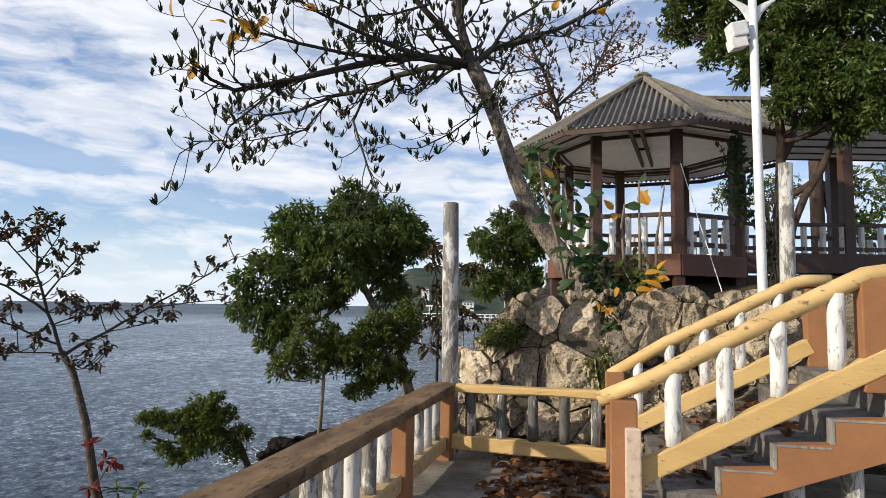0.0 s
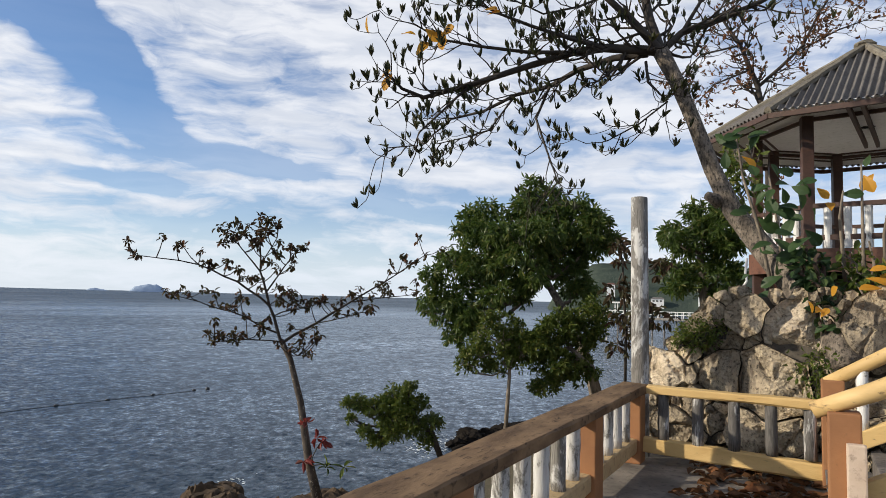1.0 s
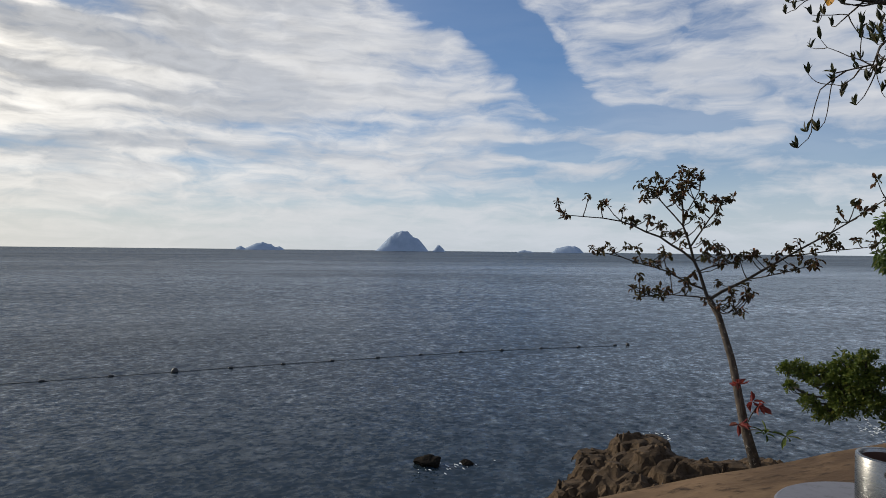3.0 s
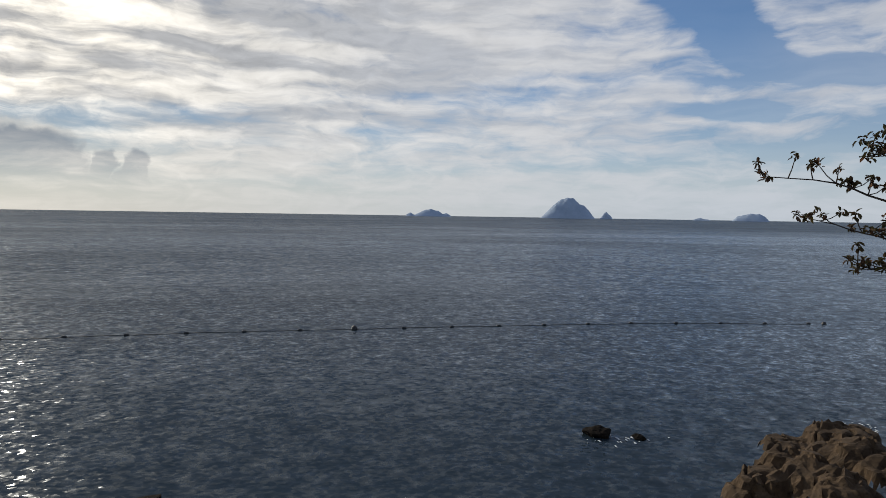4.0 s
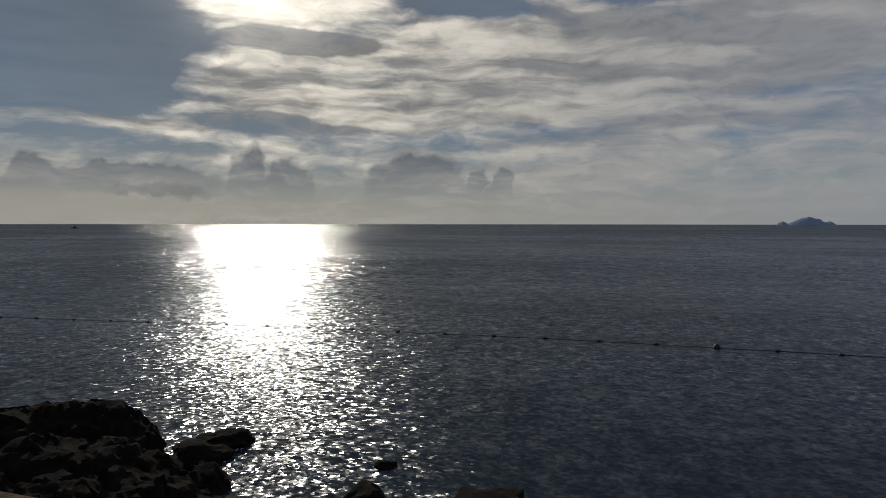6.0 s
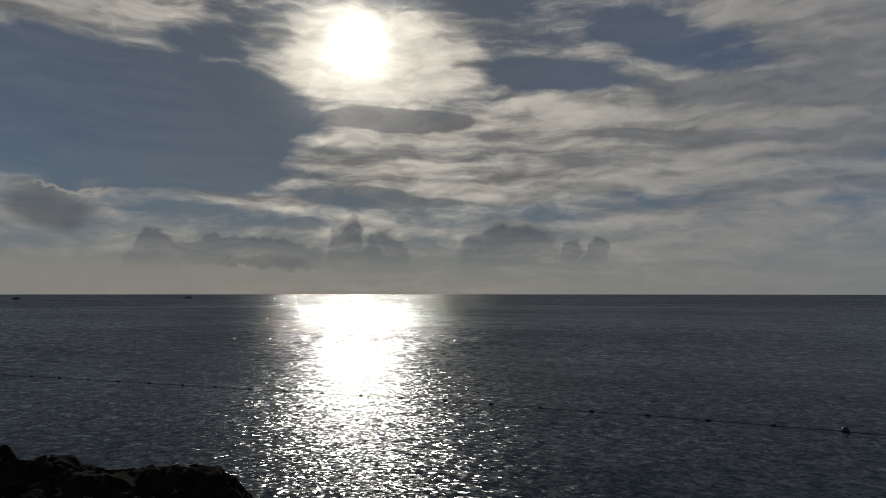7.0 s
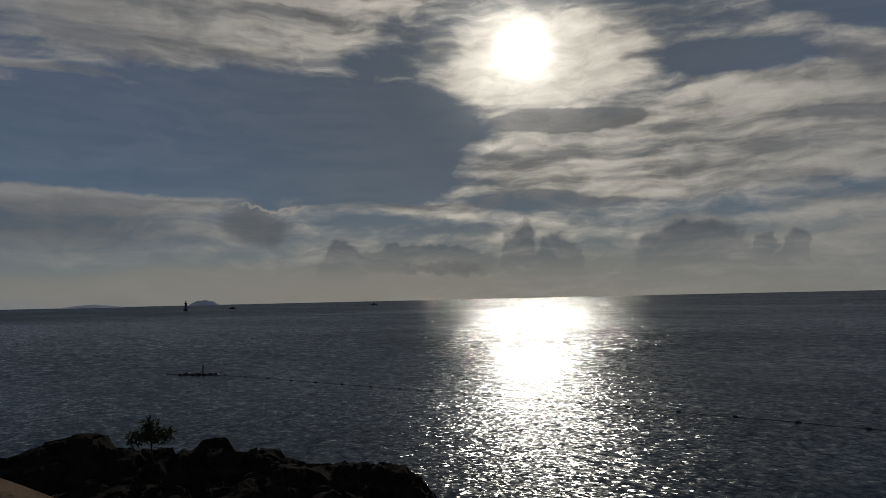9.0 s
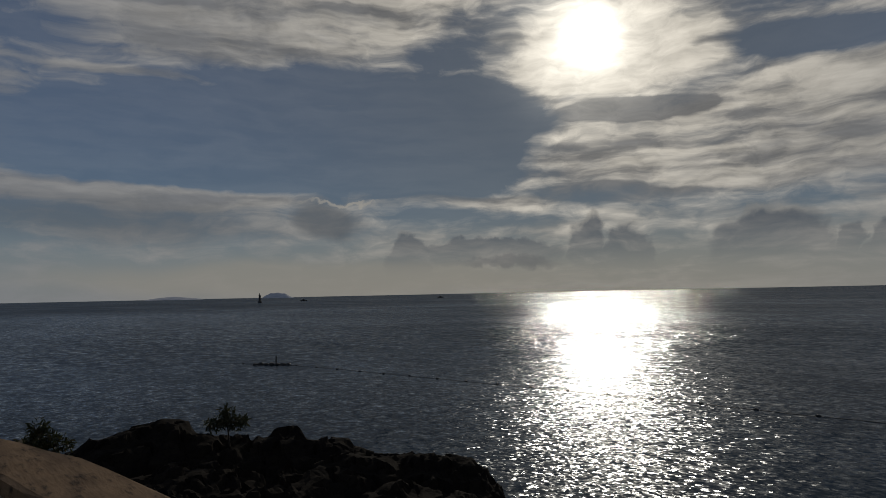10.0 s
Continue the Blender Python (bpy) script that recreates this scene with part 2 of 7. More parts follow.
def sea_material():
    """Dark water whose facets tilt at several wave sizes, longer with distance from the viewpoint so glints stay
    visible.
    """
    m = bpy.data.materials.new("sea_water")
    m.use_nodes = True
    n = Nodes(m.node_tree)
    pos = n.add("NewGeometry").outputs["Position"]

    def tilt(scale, amount, stretch, detail=2.0):
        v = n.add("Mapping", {"Vector": pos, "Rotation": (0, 0, radians(14)), "Scale": (1.0, stretch, 1.0)}).outputs[0]
        c = n.add("TexNoise", {"Vector": v, "Scale": scale, "Detail": detail, "Roughness": 0.55, "Distortion": 0.4}).outputs["Color"]
        c = n.add("VectorMath", {0: c, 1: (0.5, 0.5, 0.5)}, operation="SUBTRACT").outputs[0]
        return n.add("VectorMath", {0: c, 1: (amount * 1.05, amount * 1.55, 0.0)}, operation="MULTIPLY").outputs[0]

    def facets(scale, amount, stretch):
        v = n.add("Mapping", {"Vector": pos, "Rotation": (0, 0, radians(14)), "Scale": (1.0, stretch, 1.0)}).outputs[0]
        c = n.add("TexVoronoi", {"Vector": v, "Scale": scale}).outputs["Color"]
        c = n.add("VectorMath", {0: c, 1: (0.5, 0.5, 0.5)}, operation="SUBTRACT").outputs[0]
        return n.add("VectorMath", {0: c, 1: (amount * 0.95, amount * 1.12, 0.0)}, operation="MULTIPLY").outputs[0]

    def plus(a, b):
        return n.add("VectorMath", {0: a, 1: b}, operation="ADD").outputs[0]

    def times(a, k):
        return n.add("VectorMath", {0: a, "Scale": k}, operation="SCALE").outputs[0]
    wind = n.noise(n.add("Mapping", {"Vector": pos, "Rotation": (0, 0, radians(14)), "Scale": (0.03, 0.008, 1.0)}).outputs[0], 1.0, 5.0, 0.6, 0.4)
    swell = n.noise(n.add("Mapping", {"Vector": pos, "Rotation": (0, 0, radians(20)), "Scale": (0.22, 0.10, 1.0)}).outputs[0], 1.0, 7.0, 0.72, 0.3)
    drift = n.noise(n.add("Mapping", {"Vector": pos, "Rotation": (0, 0, radians(-10)), "Scale": (0.012, 0.006, 1.0)}).outputs[0], 1.0, 6.0, 0.66, 0.5)
    patch = n.math("ADD", n.math("MULTIPLY", n.ramp(swell, 0.32, 0.68), 0.35), n.math("MULTIPLY", n.ramp(drift, 0.36, 0.64), 0.65))
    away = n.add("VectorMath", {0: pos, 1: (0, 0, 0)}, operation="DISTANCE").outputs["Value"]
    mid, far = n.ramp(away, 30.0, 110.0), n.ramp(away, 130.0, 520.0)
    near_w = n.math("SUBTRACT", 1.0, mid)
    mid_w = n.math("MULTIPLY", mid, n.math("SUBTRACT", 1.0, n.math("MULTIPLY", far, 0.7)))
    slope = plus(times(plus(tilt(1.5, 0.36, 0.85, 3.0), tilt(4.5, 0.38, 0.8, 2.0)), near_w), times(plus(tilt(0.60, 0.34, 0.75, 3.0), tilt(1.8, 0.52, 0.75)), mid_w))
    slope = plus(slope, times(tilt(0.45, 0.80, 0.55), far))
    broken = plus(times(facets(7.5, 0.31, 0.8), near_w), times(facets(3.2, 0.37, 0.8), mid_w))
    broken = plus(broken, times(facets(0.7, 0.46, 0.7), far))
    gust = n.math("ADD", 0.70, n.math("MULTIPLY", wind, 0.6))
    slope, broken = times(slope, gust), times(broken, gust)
    # facets are biased landward, towards the viewpoint, so the water mirrors sky above the islands
    lean = n.add("CombineXYZ", {0: n.math("ADD", 0.060, n.math("MULTIPLY", mid, 0.06)), 1: n.math("ADD", 0.028, n.math("MULTIPLY", mid, 0.03)), 2: 1.0}).outputs[0]
    nrm = n.add("VectorMath", {0: plus(plus(slope, broken), lean)}, operation="NORMALIZE").outputs[0]
    calm = n.add("VectorMath", {0: plus(times(slope, n.math("SUBTRACT", 0.95, n.math("MULTIPLY", mid, 0.50))), lean)}, operation="NORMALIZE").outputs[0]
    col = n.mix(patch, (0.012, 0.021, 0.030, 1), (0.019, 0.032, 0.045, 1))
    deep = n.add("BsdfDiffuse", {"Color": col}).outputs[0]
    shine = n.add("BsdfGlossy", {"Color": (0.88, 0.93, 1.0, 1), "Roughness": n.math("SUBTRACT", 0.21, n.math("MULTIPLY", mid, 0.075)), "Normal": nrm}).outputs[0]
    fres = n.add("Fresnel", {"IOR": 1.33, "Normal": calm}).outputs[0]
    amount = n.math("MULTIPLY", n.math("ADD", 0.008, n.math("MULTIPLY", n.math("POWER", n.math("MINIMUM", fres, n.math("SUBTRACT", 0.80, n.math("MULTIPLY", far, 0.38))), 1.15), n.math("SUBTRACT", 0.80, n.math("MULTIPLY", far, 0.16)))), n.math("ADD", 0.72, n.math("MULTIPLY", patch, 0.50)))
    mixed = n.add("MixShader", {0: amount, 1: deep, 2: shine})
    n.add("OutputMaterial", {"Surface": mixed.outputs[0]})
    return m


def peeling(name, paint, under, bare=0.5, along=(3.0, 3.0, 0.7), vary=0.15):
    """White paint that has flaked off a dark weathered body in streaks."""
    m = bpy.data.materials.new(name)
    m.use_nodes = True
    n = Nodes(m.node_tree)
    info = n.add("ObjectInfo").outputs["Random"]
    pos = n.add("NewGeometry").outputs["Position"]
    vec = n.add("Mapping", {"Vector": pos, "Scale": along}).outputs[0]
    vec = n.add("VectorMath", {0: vec, 1: n.add("CombineXYZ", {0: n.math("MULTIPLY", info, 17.0), 1: 0.0, 2: 0.0}).outputs[0]}, operation="ADD").outputs[0]
    blotch = n.noise(vec, 2.2, 7.0, 0.68, 0.6)
    grain = n.noise(n.add("Mapping", {"Vector": pos, "Scale": (9, 9, 0.9)}).outputs[0], 9.0, 4.0, 0.6)
    edge = n.math("ADD", n.math("MULTIPLY", info, vary), bare)
    flaked = n.math("SUBTRACT", 1.0, n.ramp(n.math("SUBTRACT", n.math("ADD", n.math("MULTIPLY", blotch, 0.8), n.math("MULTIPLY", grain, 0.2)), edge), -0.05, 0.03))
    white = n.mix(n.math("MULTIPLY", n.ramp(grain, 0.4, 0.75), 0.5), (*paint, 1), (paint[0] * 0.62, paint[1] * 0.60, paint[2] * 0.57, 1))
    dark = n.mix(n.ramp(grain, 0.35, 0.7), (*under, 1), (under[0] * 0.45, under[1] * 0.45, under[2] * 0.45, 1))
    col = n.mix(flaked, white, dark)
    h = n.math("SUBTRACT", n.math("MULTIPLY", grain, 0.5), n.math("MULTIPLY", flaked, 0.35))
    nrm = n.add("Bump", {"Strength": 0.6, "Distance": 0.012, "Height": h}).outputs[0]
    p = n.add("BsdfPrincipled", {"Base Color": col, "Roughness": 0.82, "Normal": nrm})
    n.add("OutputMaterial", {"Surface": p.outputs[0]})
    return m


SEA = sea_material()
TAN = surface("tan_painted_concrete", ((0.52, 0.38, 0.20), (0.44, 0.30, 0.15), (0.22, 0.15, 0.08)), 0.75, 3.0, 22.0, 0.3)
CAPSTONE = surface("weathered_tan_capping", ((0.235, 0.150, 0.083), (0.112, 0.070, 0.040), (0.042, 0.028, 0.019)), 0.9, 2.4, 13.0, 0.7, spec=0.2, grit=(0.52, 0.74), stretch=(2.4, 0.7, 1.0))
HANDRAIL = surface("stained_ochre_handrail", ((0.64, 0.44, 0.19), (0.50, 0.33, 0.13), (0.10, 0.065, 0.035)), 0.62, 2.2, 10.0, 0.45, stretch=(0.7, 1.6, 1.6), grit=(0.57, 0.70))
YELLOW = surface("yellow_ochre_painted_wood", ((0.66, 0.45, 0.185), (0.54, 0.35, 0.13), (0.20, 0.13, 0.06)), 0.62, 1.6, 30.0, 0.4, stretch=(0.5, 1.6, 1.6), grit=(0.60, 0.82))
WHITEWASH = peeling("worn_white_paint_on_wood", (0.60, 0.585, 0.56), (0.24, 0.225, 0.20), 0.445, along=(4.0, 4.0, 1.6), vary=0.08)
CLEANWASH = peeling("fresh_white_paint_on_wood", (0.72, 0.71, 0.69), (0.36, 0.34, 0.31), 0.40, along=(6.0, 6.0, 2.6), vary=0.05)
POLEWASH = peeling("flaking_white_paint_on_pole", (0.54, 0.53, 0.505), (0.20, 0.185, 0.165), 0.495, along=(4.0, 4.0, 1.4), vary=0.03)
GREYWASH = peeling("flaked_grey_white_paint_on_wood", (0.60, 0.59, 0.57), (0.13, 0.12, 0.11), 0.535, vary=0.06)
TERRA = surface("brown_orange_painted_render", ((0.330, 0.150, 0.060), (0.262, 0.116, 0.047), (0.17, 0.085, 0.042)), 0.7, 2.0, 26.0, 0.25, grit=(0.58, 0.85))
BROWN = surface("dark_brown_painted_timber", ((0.0756, 0.036, 0.02304), (0.0576, 0.02736, 0.01872), (0.0324, 0.01728, 0.01296)), 0.55, 4.0, 30.0, 0.2)
FASCIA = surface("red_brown_painted_fascia", ((0.15, 0.06375, 0.0375), (0.1237, 0.0525, 0.0315), (0.0675, 0.03375, 0.0225)), 0.6, 3.0, 20.0, 0.25)
ROOFING = surface("grey_corrugated_roof_sheet", ((0.17, 0.155, 0.14), (0.12, 0.108, 0.097), (0.055, 0.05, 0.045)), 0.8, 1.6, 14.0, 0.3)
RIDGE = surface("mossy_mortar_ridge", ((0.216, 0.192, 0.15), (0.156, 0.138, 0.108), (0.06, 0.054, 0.042)), 0.9, 5.0, 24.0, 0.6)
CEILING = surface("white_painted_ceiling_board", ((0.864, 0.8424, 0.81), (0.7992, 0.7776, 0.7452), (0.6264, 0.6048, 0.5724)), 0.7, 1.5, 12.0, 0.12)
STEPPING = surface("dark_worn_step_concrete", ((0.17, 0.152, 0.136), (0.085, 0.075, 0.068), (0.03, 0.028, 0.026)), 0.85, 4.0, 20.0, 0.5)
PEACH = surface("pale_peach_paint", ((0.60, 0.47, 0.36), (0.52, 0.39, 0.29), (0.28, 0.2, 0.15)), 0.7, 5.0, 24.0, 0.3)
CONCRETE = surface("grey_step_concrete", ((0.29, 0.27, 0.245), (0.20, 0.185, 0.165), (0.08, 0.075, 0.07)), 0.85, 4.0, 20.0, 0.4)
FLOORING = surface("stained_terrace_concrete", ((0.27, 0.235, 0.195), (0.105, 0.092, 0.078), (0.045, 0.040, 0.036)), 0.75, 1.3, 13.0, 0.5, grit=(0.50, 0.78))
STONE = surface("warm_grey_wall_stone", ((0.50, 0.41, 0.285), (0.27, 0.222, 0.162), (0.07, 0.058, 0.045)), 0.94, 2.4, 26.0, 1.0, depth=0.11, vary=0.38, grit=(0.48, 0.74), spec=0.25, cracks=0.24)
PALE_STONE = surface("pale_cream_boulder", ((0.7458, 0.6328, 0.4746), (0.5424, 0.4407, 0.3164), (0.1356, 0.113, 0.08475)), 0.94, 3.4, 24.0, 1.0, depth=0.11, vary=0.12, grit=(0.52, 0.78), spec=0.25, cracks=0.2)
MORTAR = surface("dark_wall_mortar", ((0.13, 0.108, 0.082), (0.08, 0.068, 0.054), (0.026, 0.0234, 0.0195)), 0.95, 6.0, 30.0, 0.6)
SHORE_ROCK = surface("brown_shore_rock", ((0.100, 0.068, 0.041), (0.055, 0.039, 0.026), (0.016, 0.013, 0.010)), 0.92, 1.8, 9.0, 0.8, depth=0.10, vary=0.15, spec=0.2)
# Near-black because the shade of rocks seen against the light is in it.
DARK_ROCK = surface("shade_toned_shore_rock", ((0.0216, 0.018, 0.0144), (0.0132, 0.0114, 0.0102), (0.006, 0.0054, 0.0048)), 0.92, 1.6, 8.0, 0.8, depth=0.10, spec=0.03)
SOIL = surface("leafy_slope_soil", ((0.098, 0.0784, 0.056), (0.0672, 0.0616, 0.0392), (0.035, 0.0322, 0.0238)), 0.97, 1.2, 9.0, 0.7, depth=0.08, spec=0.1)
BARK = surface("pale_grey_bark", ((0.27, 0.22, 0.165), (0.13, 0.105, 0.08), (0.05, 0.042, 0.033)), 0.9, 7.0, 30.0, 0.8, depth=0.03, stretch=(1, 1, 0.35))
# The canopy's shade over the trunks is built into this dark tone.
BARK_RED = surface("reddish_brown_bark", ((0.0765, 0.04725, 0.0324), (0.03825, 0.02475, 0.018), (0.0135, 0.0099, 0.0081)), 0.92, 7.0, 28.0, 0.9, depth=0.04, stretch=(1, 1, 0.3))
BARK_MOTTLED = surface("mottled_grey_brown_bark", ((0.26, 0.2145, 0.169), (0.1105, 0.0884, 0.0689), (0.039, 0.0338, 0.0273)), 0.92, 9.0, 34.0, 1.0, depth=0.04, stretch=(1, 1, 0.6), grit=(0.44, 0.66))
BARK_FLECKED = surface("dark_bark_with_pale_flecks", ((0.085, 0.066, 0.052), (0.042, 0.033, 0.026), (0.34, 0.30, 0.25)), 0.9, 9.0, 22.0, 0.8, depth=0.03, stretch=(1, 1, 0.8), grit=(0.58, 0.68))
TWIG = surface("dark_twig_bark", ((0.050, 0.040, 0.032), (0.035, 0.028, 0.023), (0.022, 0.019, 0.016)), 0.9, 8.0, 30.0, 0.4)
STEEL = surface("brushed_stainless_steel", ((0.3024, 0.2974, 0.2873), (0.2722, 0.2671, 0.257), (0.2318, 0.2268, 0.2167)), 0.28, 6.0, 60.0, 0.05, metal=1.0, stretch=(1, 1, 12))
GREYPLATE = surface("satin_grey_metal_plate", ((0.20, 0.195, 0.21), (0.17, 0.165, 0.18), (0.12, 0.115, 0.12)), 0.42, 3.0, 40.0, 0.05, metal=0.3)
WHITEPAINT = surface("white_painted_steel", ((0.78, 0.78, 0.77), (0.70, 0.70, 0.69), (0.5, 0.49, 0.47)), 0.45, 3.0, 20.0, 0.1)
FOAM = surface("sea_foam", ((0.62, 0.66, 0.68), (0.52, 0.56, 0.59), (0.38, 0.42, 0.45)), 0.6, 5.0, 30.0, 0.4)
BLACK = surface("black_plastic", ((0.02, 0.02, 0.02), (0.028, 0.028, 0.028), (0.04, 0.04, 0.04)), 0.5, 6.0, 30.0, 0.1)
# No air haze is modelled; its paleness is mixed into both island colours.
ISLE = surface("hazy_island_forest", ((0.345, 0.4255, 0.5405), (0.2875, 0.3622, 0.4715), (0.368, 0.437, 0.5405)), 1.0, 0.02, 0.12, 0.0, spec=0.0)
HAZE_ISLE = surface("island_lost_in_haze", ((0.62, 0.64, 0.68), (0.56, 0.58, 0.62), (0.66, 0.68, 0.71)), 1.0, 0.02, 0.12, 0.0, spec=0.0)
HILLSIDE = surface("wooded_hillside", ((0.070, 0.088, 0.070), (0.050, 0.066, 0.055), (0.095, 0.105, 0.080)), 1.0, 0.05, 0.35, 1.0, depth=3.0, spec=0.0)
GREEN = foliage("dark_glossy_leaf", ((0.045, 0.082, 0.016), (0.098, 0.148, 0.030), (0.19, 0.20, 0.048)), 0.46, 0.40, 0.5)
MIDGREEN = foliage("mid_green_leaf", ((0.055, 0.090, 0.015), (0.115, 0.150, 0.026), (0.20, 0.20, 0.045)), 0.42)
OLIVE = foliage("olive_leaf", ((0.018, 0.024, 0.010), (0.045, 0.052, 0.018), (0.09, 0.07, 0.025)), 0.25)
BIGLEAF = foliage("broad_green_leaf", ((0.022, 0.052, 0.018), (0.045, 0.085, 0.026), (0.10, 0.11, 0.03)), 0.3)
ORANGE = foliage("orange_autumn_leaf", ((0.62, 0.26, 0.03), (0.72, 0.36, 0.04), (0.50, 0.13, 0.03)), 0.5)
DRYLEAF = foliage("dry_brown_leaf", ((0.105, 0.0525, 0.0245), (0.168, 0.077, 0.0315), (0.238, 0.084, 0.028)), 0.3, 0.7)
WILTED = foliage("wilted_brown_green_leaf", ((0.062, 0.034, 0.020), (0.060, 0.055, 0.022), (0.20, 0.095, 0.05)), 0.35, 0.7)
REDLEAF = foliage("wine_red_leaf", ((0.16, 0.025, 0.025), (0.22, 0.04, 0.03), (0.12, 0.04, 0.03)), 0.35)

# ---- kit ----


def part(name, bm, material, parent=None, label="", smooth=False):
    """Links a bmesh as one mesh object under a thing or a part."""
    me = bpy.data.meshes.new(name)
    bm.normal_update()
    bm.to_mesh(me)
    bm.free()
    me.materials.append(material)
    if smooth:
        me.polygons.foreach_set("use_smooth", [True] * len(me.polygons))
    ob = new(name, me)
    if parent is not None:
        ob.parent = parent
        if parent.type == "EMPTY" or parent.location.length:
            ob.matrix_parent_inverse = Matrix.Translation(-Vector(parent.location))
    if label:
        tagged(ob, label)
    return ob


def share(name, me, m, parent=None):
    """An object of its own on a shared mesh, at the pose m in the world."""
    ob = new(name, me)
    if parent is not None:
        ob.parent = parent
        ob.matrix_parent_inverse = Matrix.Translation(-Vector(parent.location))
    ob.matrix_basis = m
    return ob


def thing(name, at, label, category, group="", kind=""):
    """An Empty at the base of a thing, for its parts."""
    ob = new(name)
    ob.empty_display_size = 0.2
    ob.location = at
    return tagged(ob, label, category, group, kind)


def box(bm, lo, hi, m=None, bevel=0.0):
    lo, hi = Vector(lo), Vector(hi)
    made = bmesh.ops.create_cube(bm, size=1.0)["verts"]
    for v in made:
        v.co = Vector([(lo[k] + hi[k]) / 2 + v.co[k] * (hi[k] - lo[k]) for k in range(3)])
    if bevel:
        edges = list({e for v in made for e in v.link_edges})
        made = bmesh.ops.bevel(bm, geom=edges, offset=bevel, segments=2, affect="EDGES", profile=0.6)["verts"]
    if m is not None:
        bmesh.ops.transform(bm, matrix=m, verts=list({v for v in made if v.is_valid}))
    return bm


def beam(bm, a, b, w, h, bevel=0.0):
    """A squared timber from a to b, w wide and h high about its line."""
    a, b = Vector(a), Vector(b)
    d = b - a
    q = d.to_track_quat("Y", "Z").to_matrix().to_4x4()
    return box(bm, (-w / 2, 0, -h / 2), (w / 2, d.length, h / 2), Matrix.Translation(a) @ q, bevel)


def tube(bm, pts, radii, seg=8, cap=True):
    """A tapered round body along points."""
    pts = [Vector(p) for p in pts]
    if not hasattr(radii, "__len__"):
        radii = [radii] * len(pts)
    rings, side = [], None
    for i, p in enumerate(pts):
        d = (pts[min(i + 1, len(pts) - 1)] - pts[max(i - 1, 0)]).normalized()
        if side is None:
            side = d.orthogonal().normalized()
        side = (side - d * side.dot(d)).normalized()
        up = d.cross(side)
        rings.append([bm.verts.new(p + (side * math.cos(a) + up * math.sin(a)) * radii[i]) for a in [2 * math.pi * k / seg for k in range(seg)]])
    for r0, r1 in zip(rings, rings[1:]):
        for k in range(seg):
            bm.faces.new((r0[k], r0[(k + 1) % seg], r1[(k + 1) % seg], r1[k]))
    if cap and seg > 2:
        bm.faces.new(rings[0][::-1])
        bm.faces.new(rings[-1])
    return bm


def lathe(bm, profile, at=(0, 0, 0), seg=20):
    """A turned body from (radius, height) pairs."""
    at = Vector(at)
    rings = [[bm.verts.new(at + Vector((r * math.cos(2 * math.pi * k / seg), r * math.sin(2 * math.pi * k / seg), z))) for k in range(seg)] for r, z in profile]
    for r0, r1 in zip(rings, rings[1:]):
        for k in range(seg):
            bm.faces.new((r0[k], r0[(k + 1) % seg], r1[(k + 1) % seg], r1[k]))
    return rings


def wobble(bm, amount, scale, seed=0):
    for v in bm.verts:
        v.co += noise.noise_vector(v.co * scale + Vector((seed * 3.7, seed * 1.3, 0))) * amount
    return bm


def boulder(bm, at, size, seed, sub=3, rough=0.22, cuts=7):
    """A rock: a sphere cut by random planes, then roughened."""
    rng = random.Random(seed)
    made = bmesh.ops.create_icosphere(bm, subdivisions=sub, radius=1.0)["verts"]
    planes = []
    for _ in range(cuts):
        n = Vector((rng.gauss(0, 1), rng.gauss(0, 1), rng.gauss(0, 0.8))).normalized()
        planes.append((n, rng.uniform(0.45, 0.8)))
    off = Vector((seed * 1.7 % 31, seed * 2.3 % 17, seed * 0.9 % 23))
    for v in made:
        p = v.co.copy()
        for n, d in planes:
            e = p.dot(n) - d
            if e > 0:
                p -= n * e * 0.92
        p += p.normalized() * (noise.noise(p * 1.6 + off) * rough + noise.noise(p * 4.5 + off) * rough * 0.4)
        v.co = Vector(at) + Vector([p[k] * size[k] for k in range(3)])
    return bm


def leaf_mesh(name, P, A, N, L, W, material, parent=None, fold=0.18, kind=""):
    """Many small folded leaves in one mesh: base P, axis A, face normal N, length L, width W."""
    P, A, N = (np.asarray(v, float) for v in (P, A, N))
    L, W = np.asarray(L, float)[:, None], np.asarray(W, float)[:, None]
    A = A / np.linalg.norm(A, axis=1, keepdims=True)
    S = np.cross(A, N)
    S /= np.linalg.norm(S, axis=1, keepdims=True) + 1e-9
    U = np.cross(S, A)
    low, high = P + A * L * 0.30 + U * L * 0.02, P + A * L * 0.68 - U * L * 0.03
    V = np.stack([P, low + S * W * 0.40 + U * W * fold, high + S * W * 0.44 + U * W * fold, P + A * L - U * L * 0.14, high - S * W * 0.44 + U * W * fold, low - S * W * 0.40 + U * W * fold, (low + high) / 2], 1).reshape(-1, 3)
    k = np.arange(len(P))[:, None] * 7
    F = np.concatenate([k + [0, 1, 6], k + [1, 2, 6], k + [2, 3, 6], k + [3, 4, 6], k + [4, 5, 6], k + [5, 0, 6]], 1).reshape(-1, 3)
    me = bpy.data.meshes.new(name)
    me.from_pydata(V.tolist(), [], F.tolist())
    me.materials.append(material)
    ob = new(name, me)
    if parent is not None:
        ob.parent = parent
        ob.matrix_parent_inverse = Matrix.Translation(-Vector(parent.location))
    if kind:
        tagged(ob, kind=kind)
    return ob


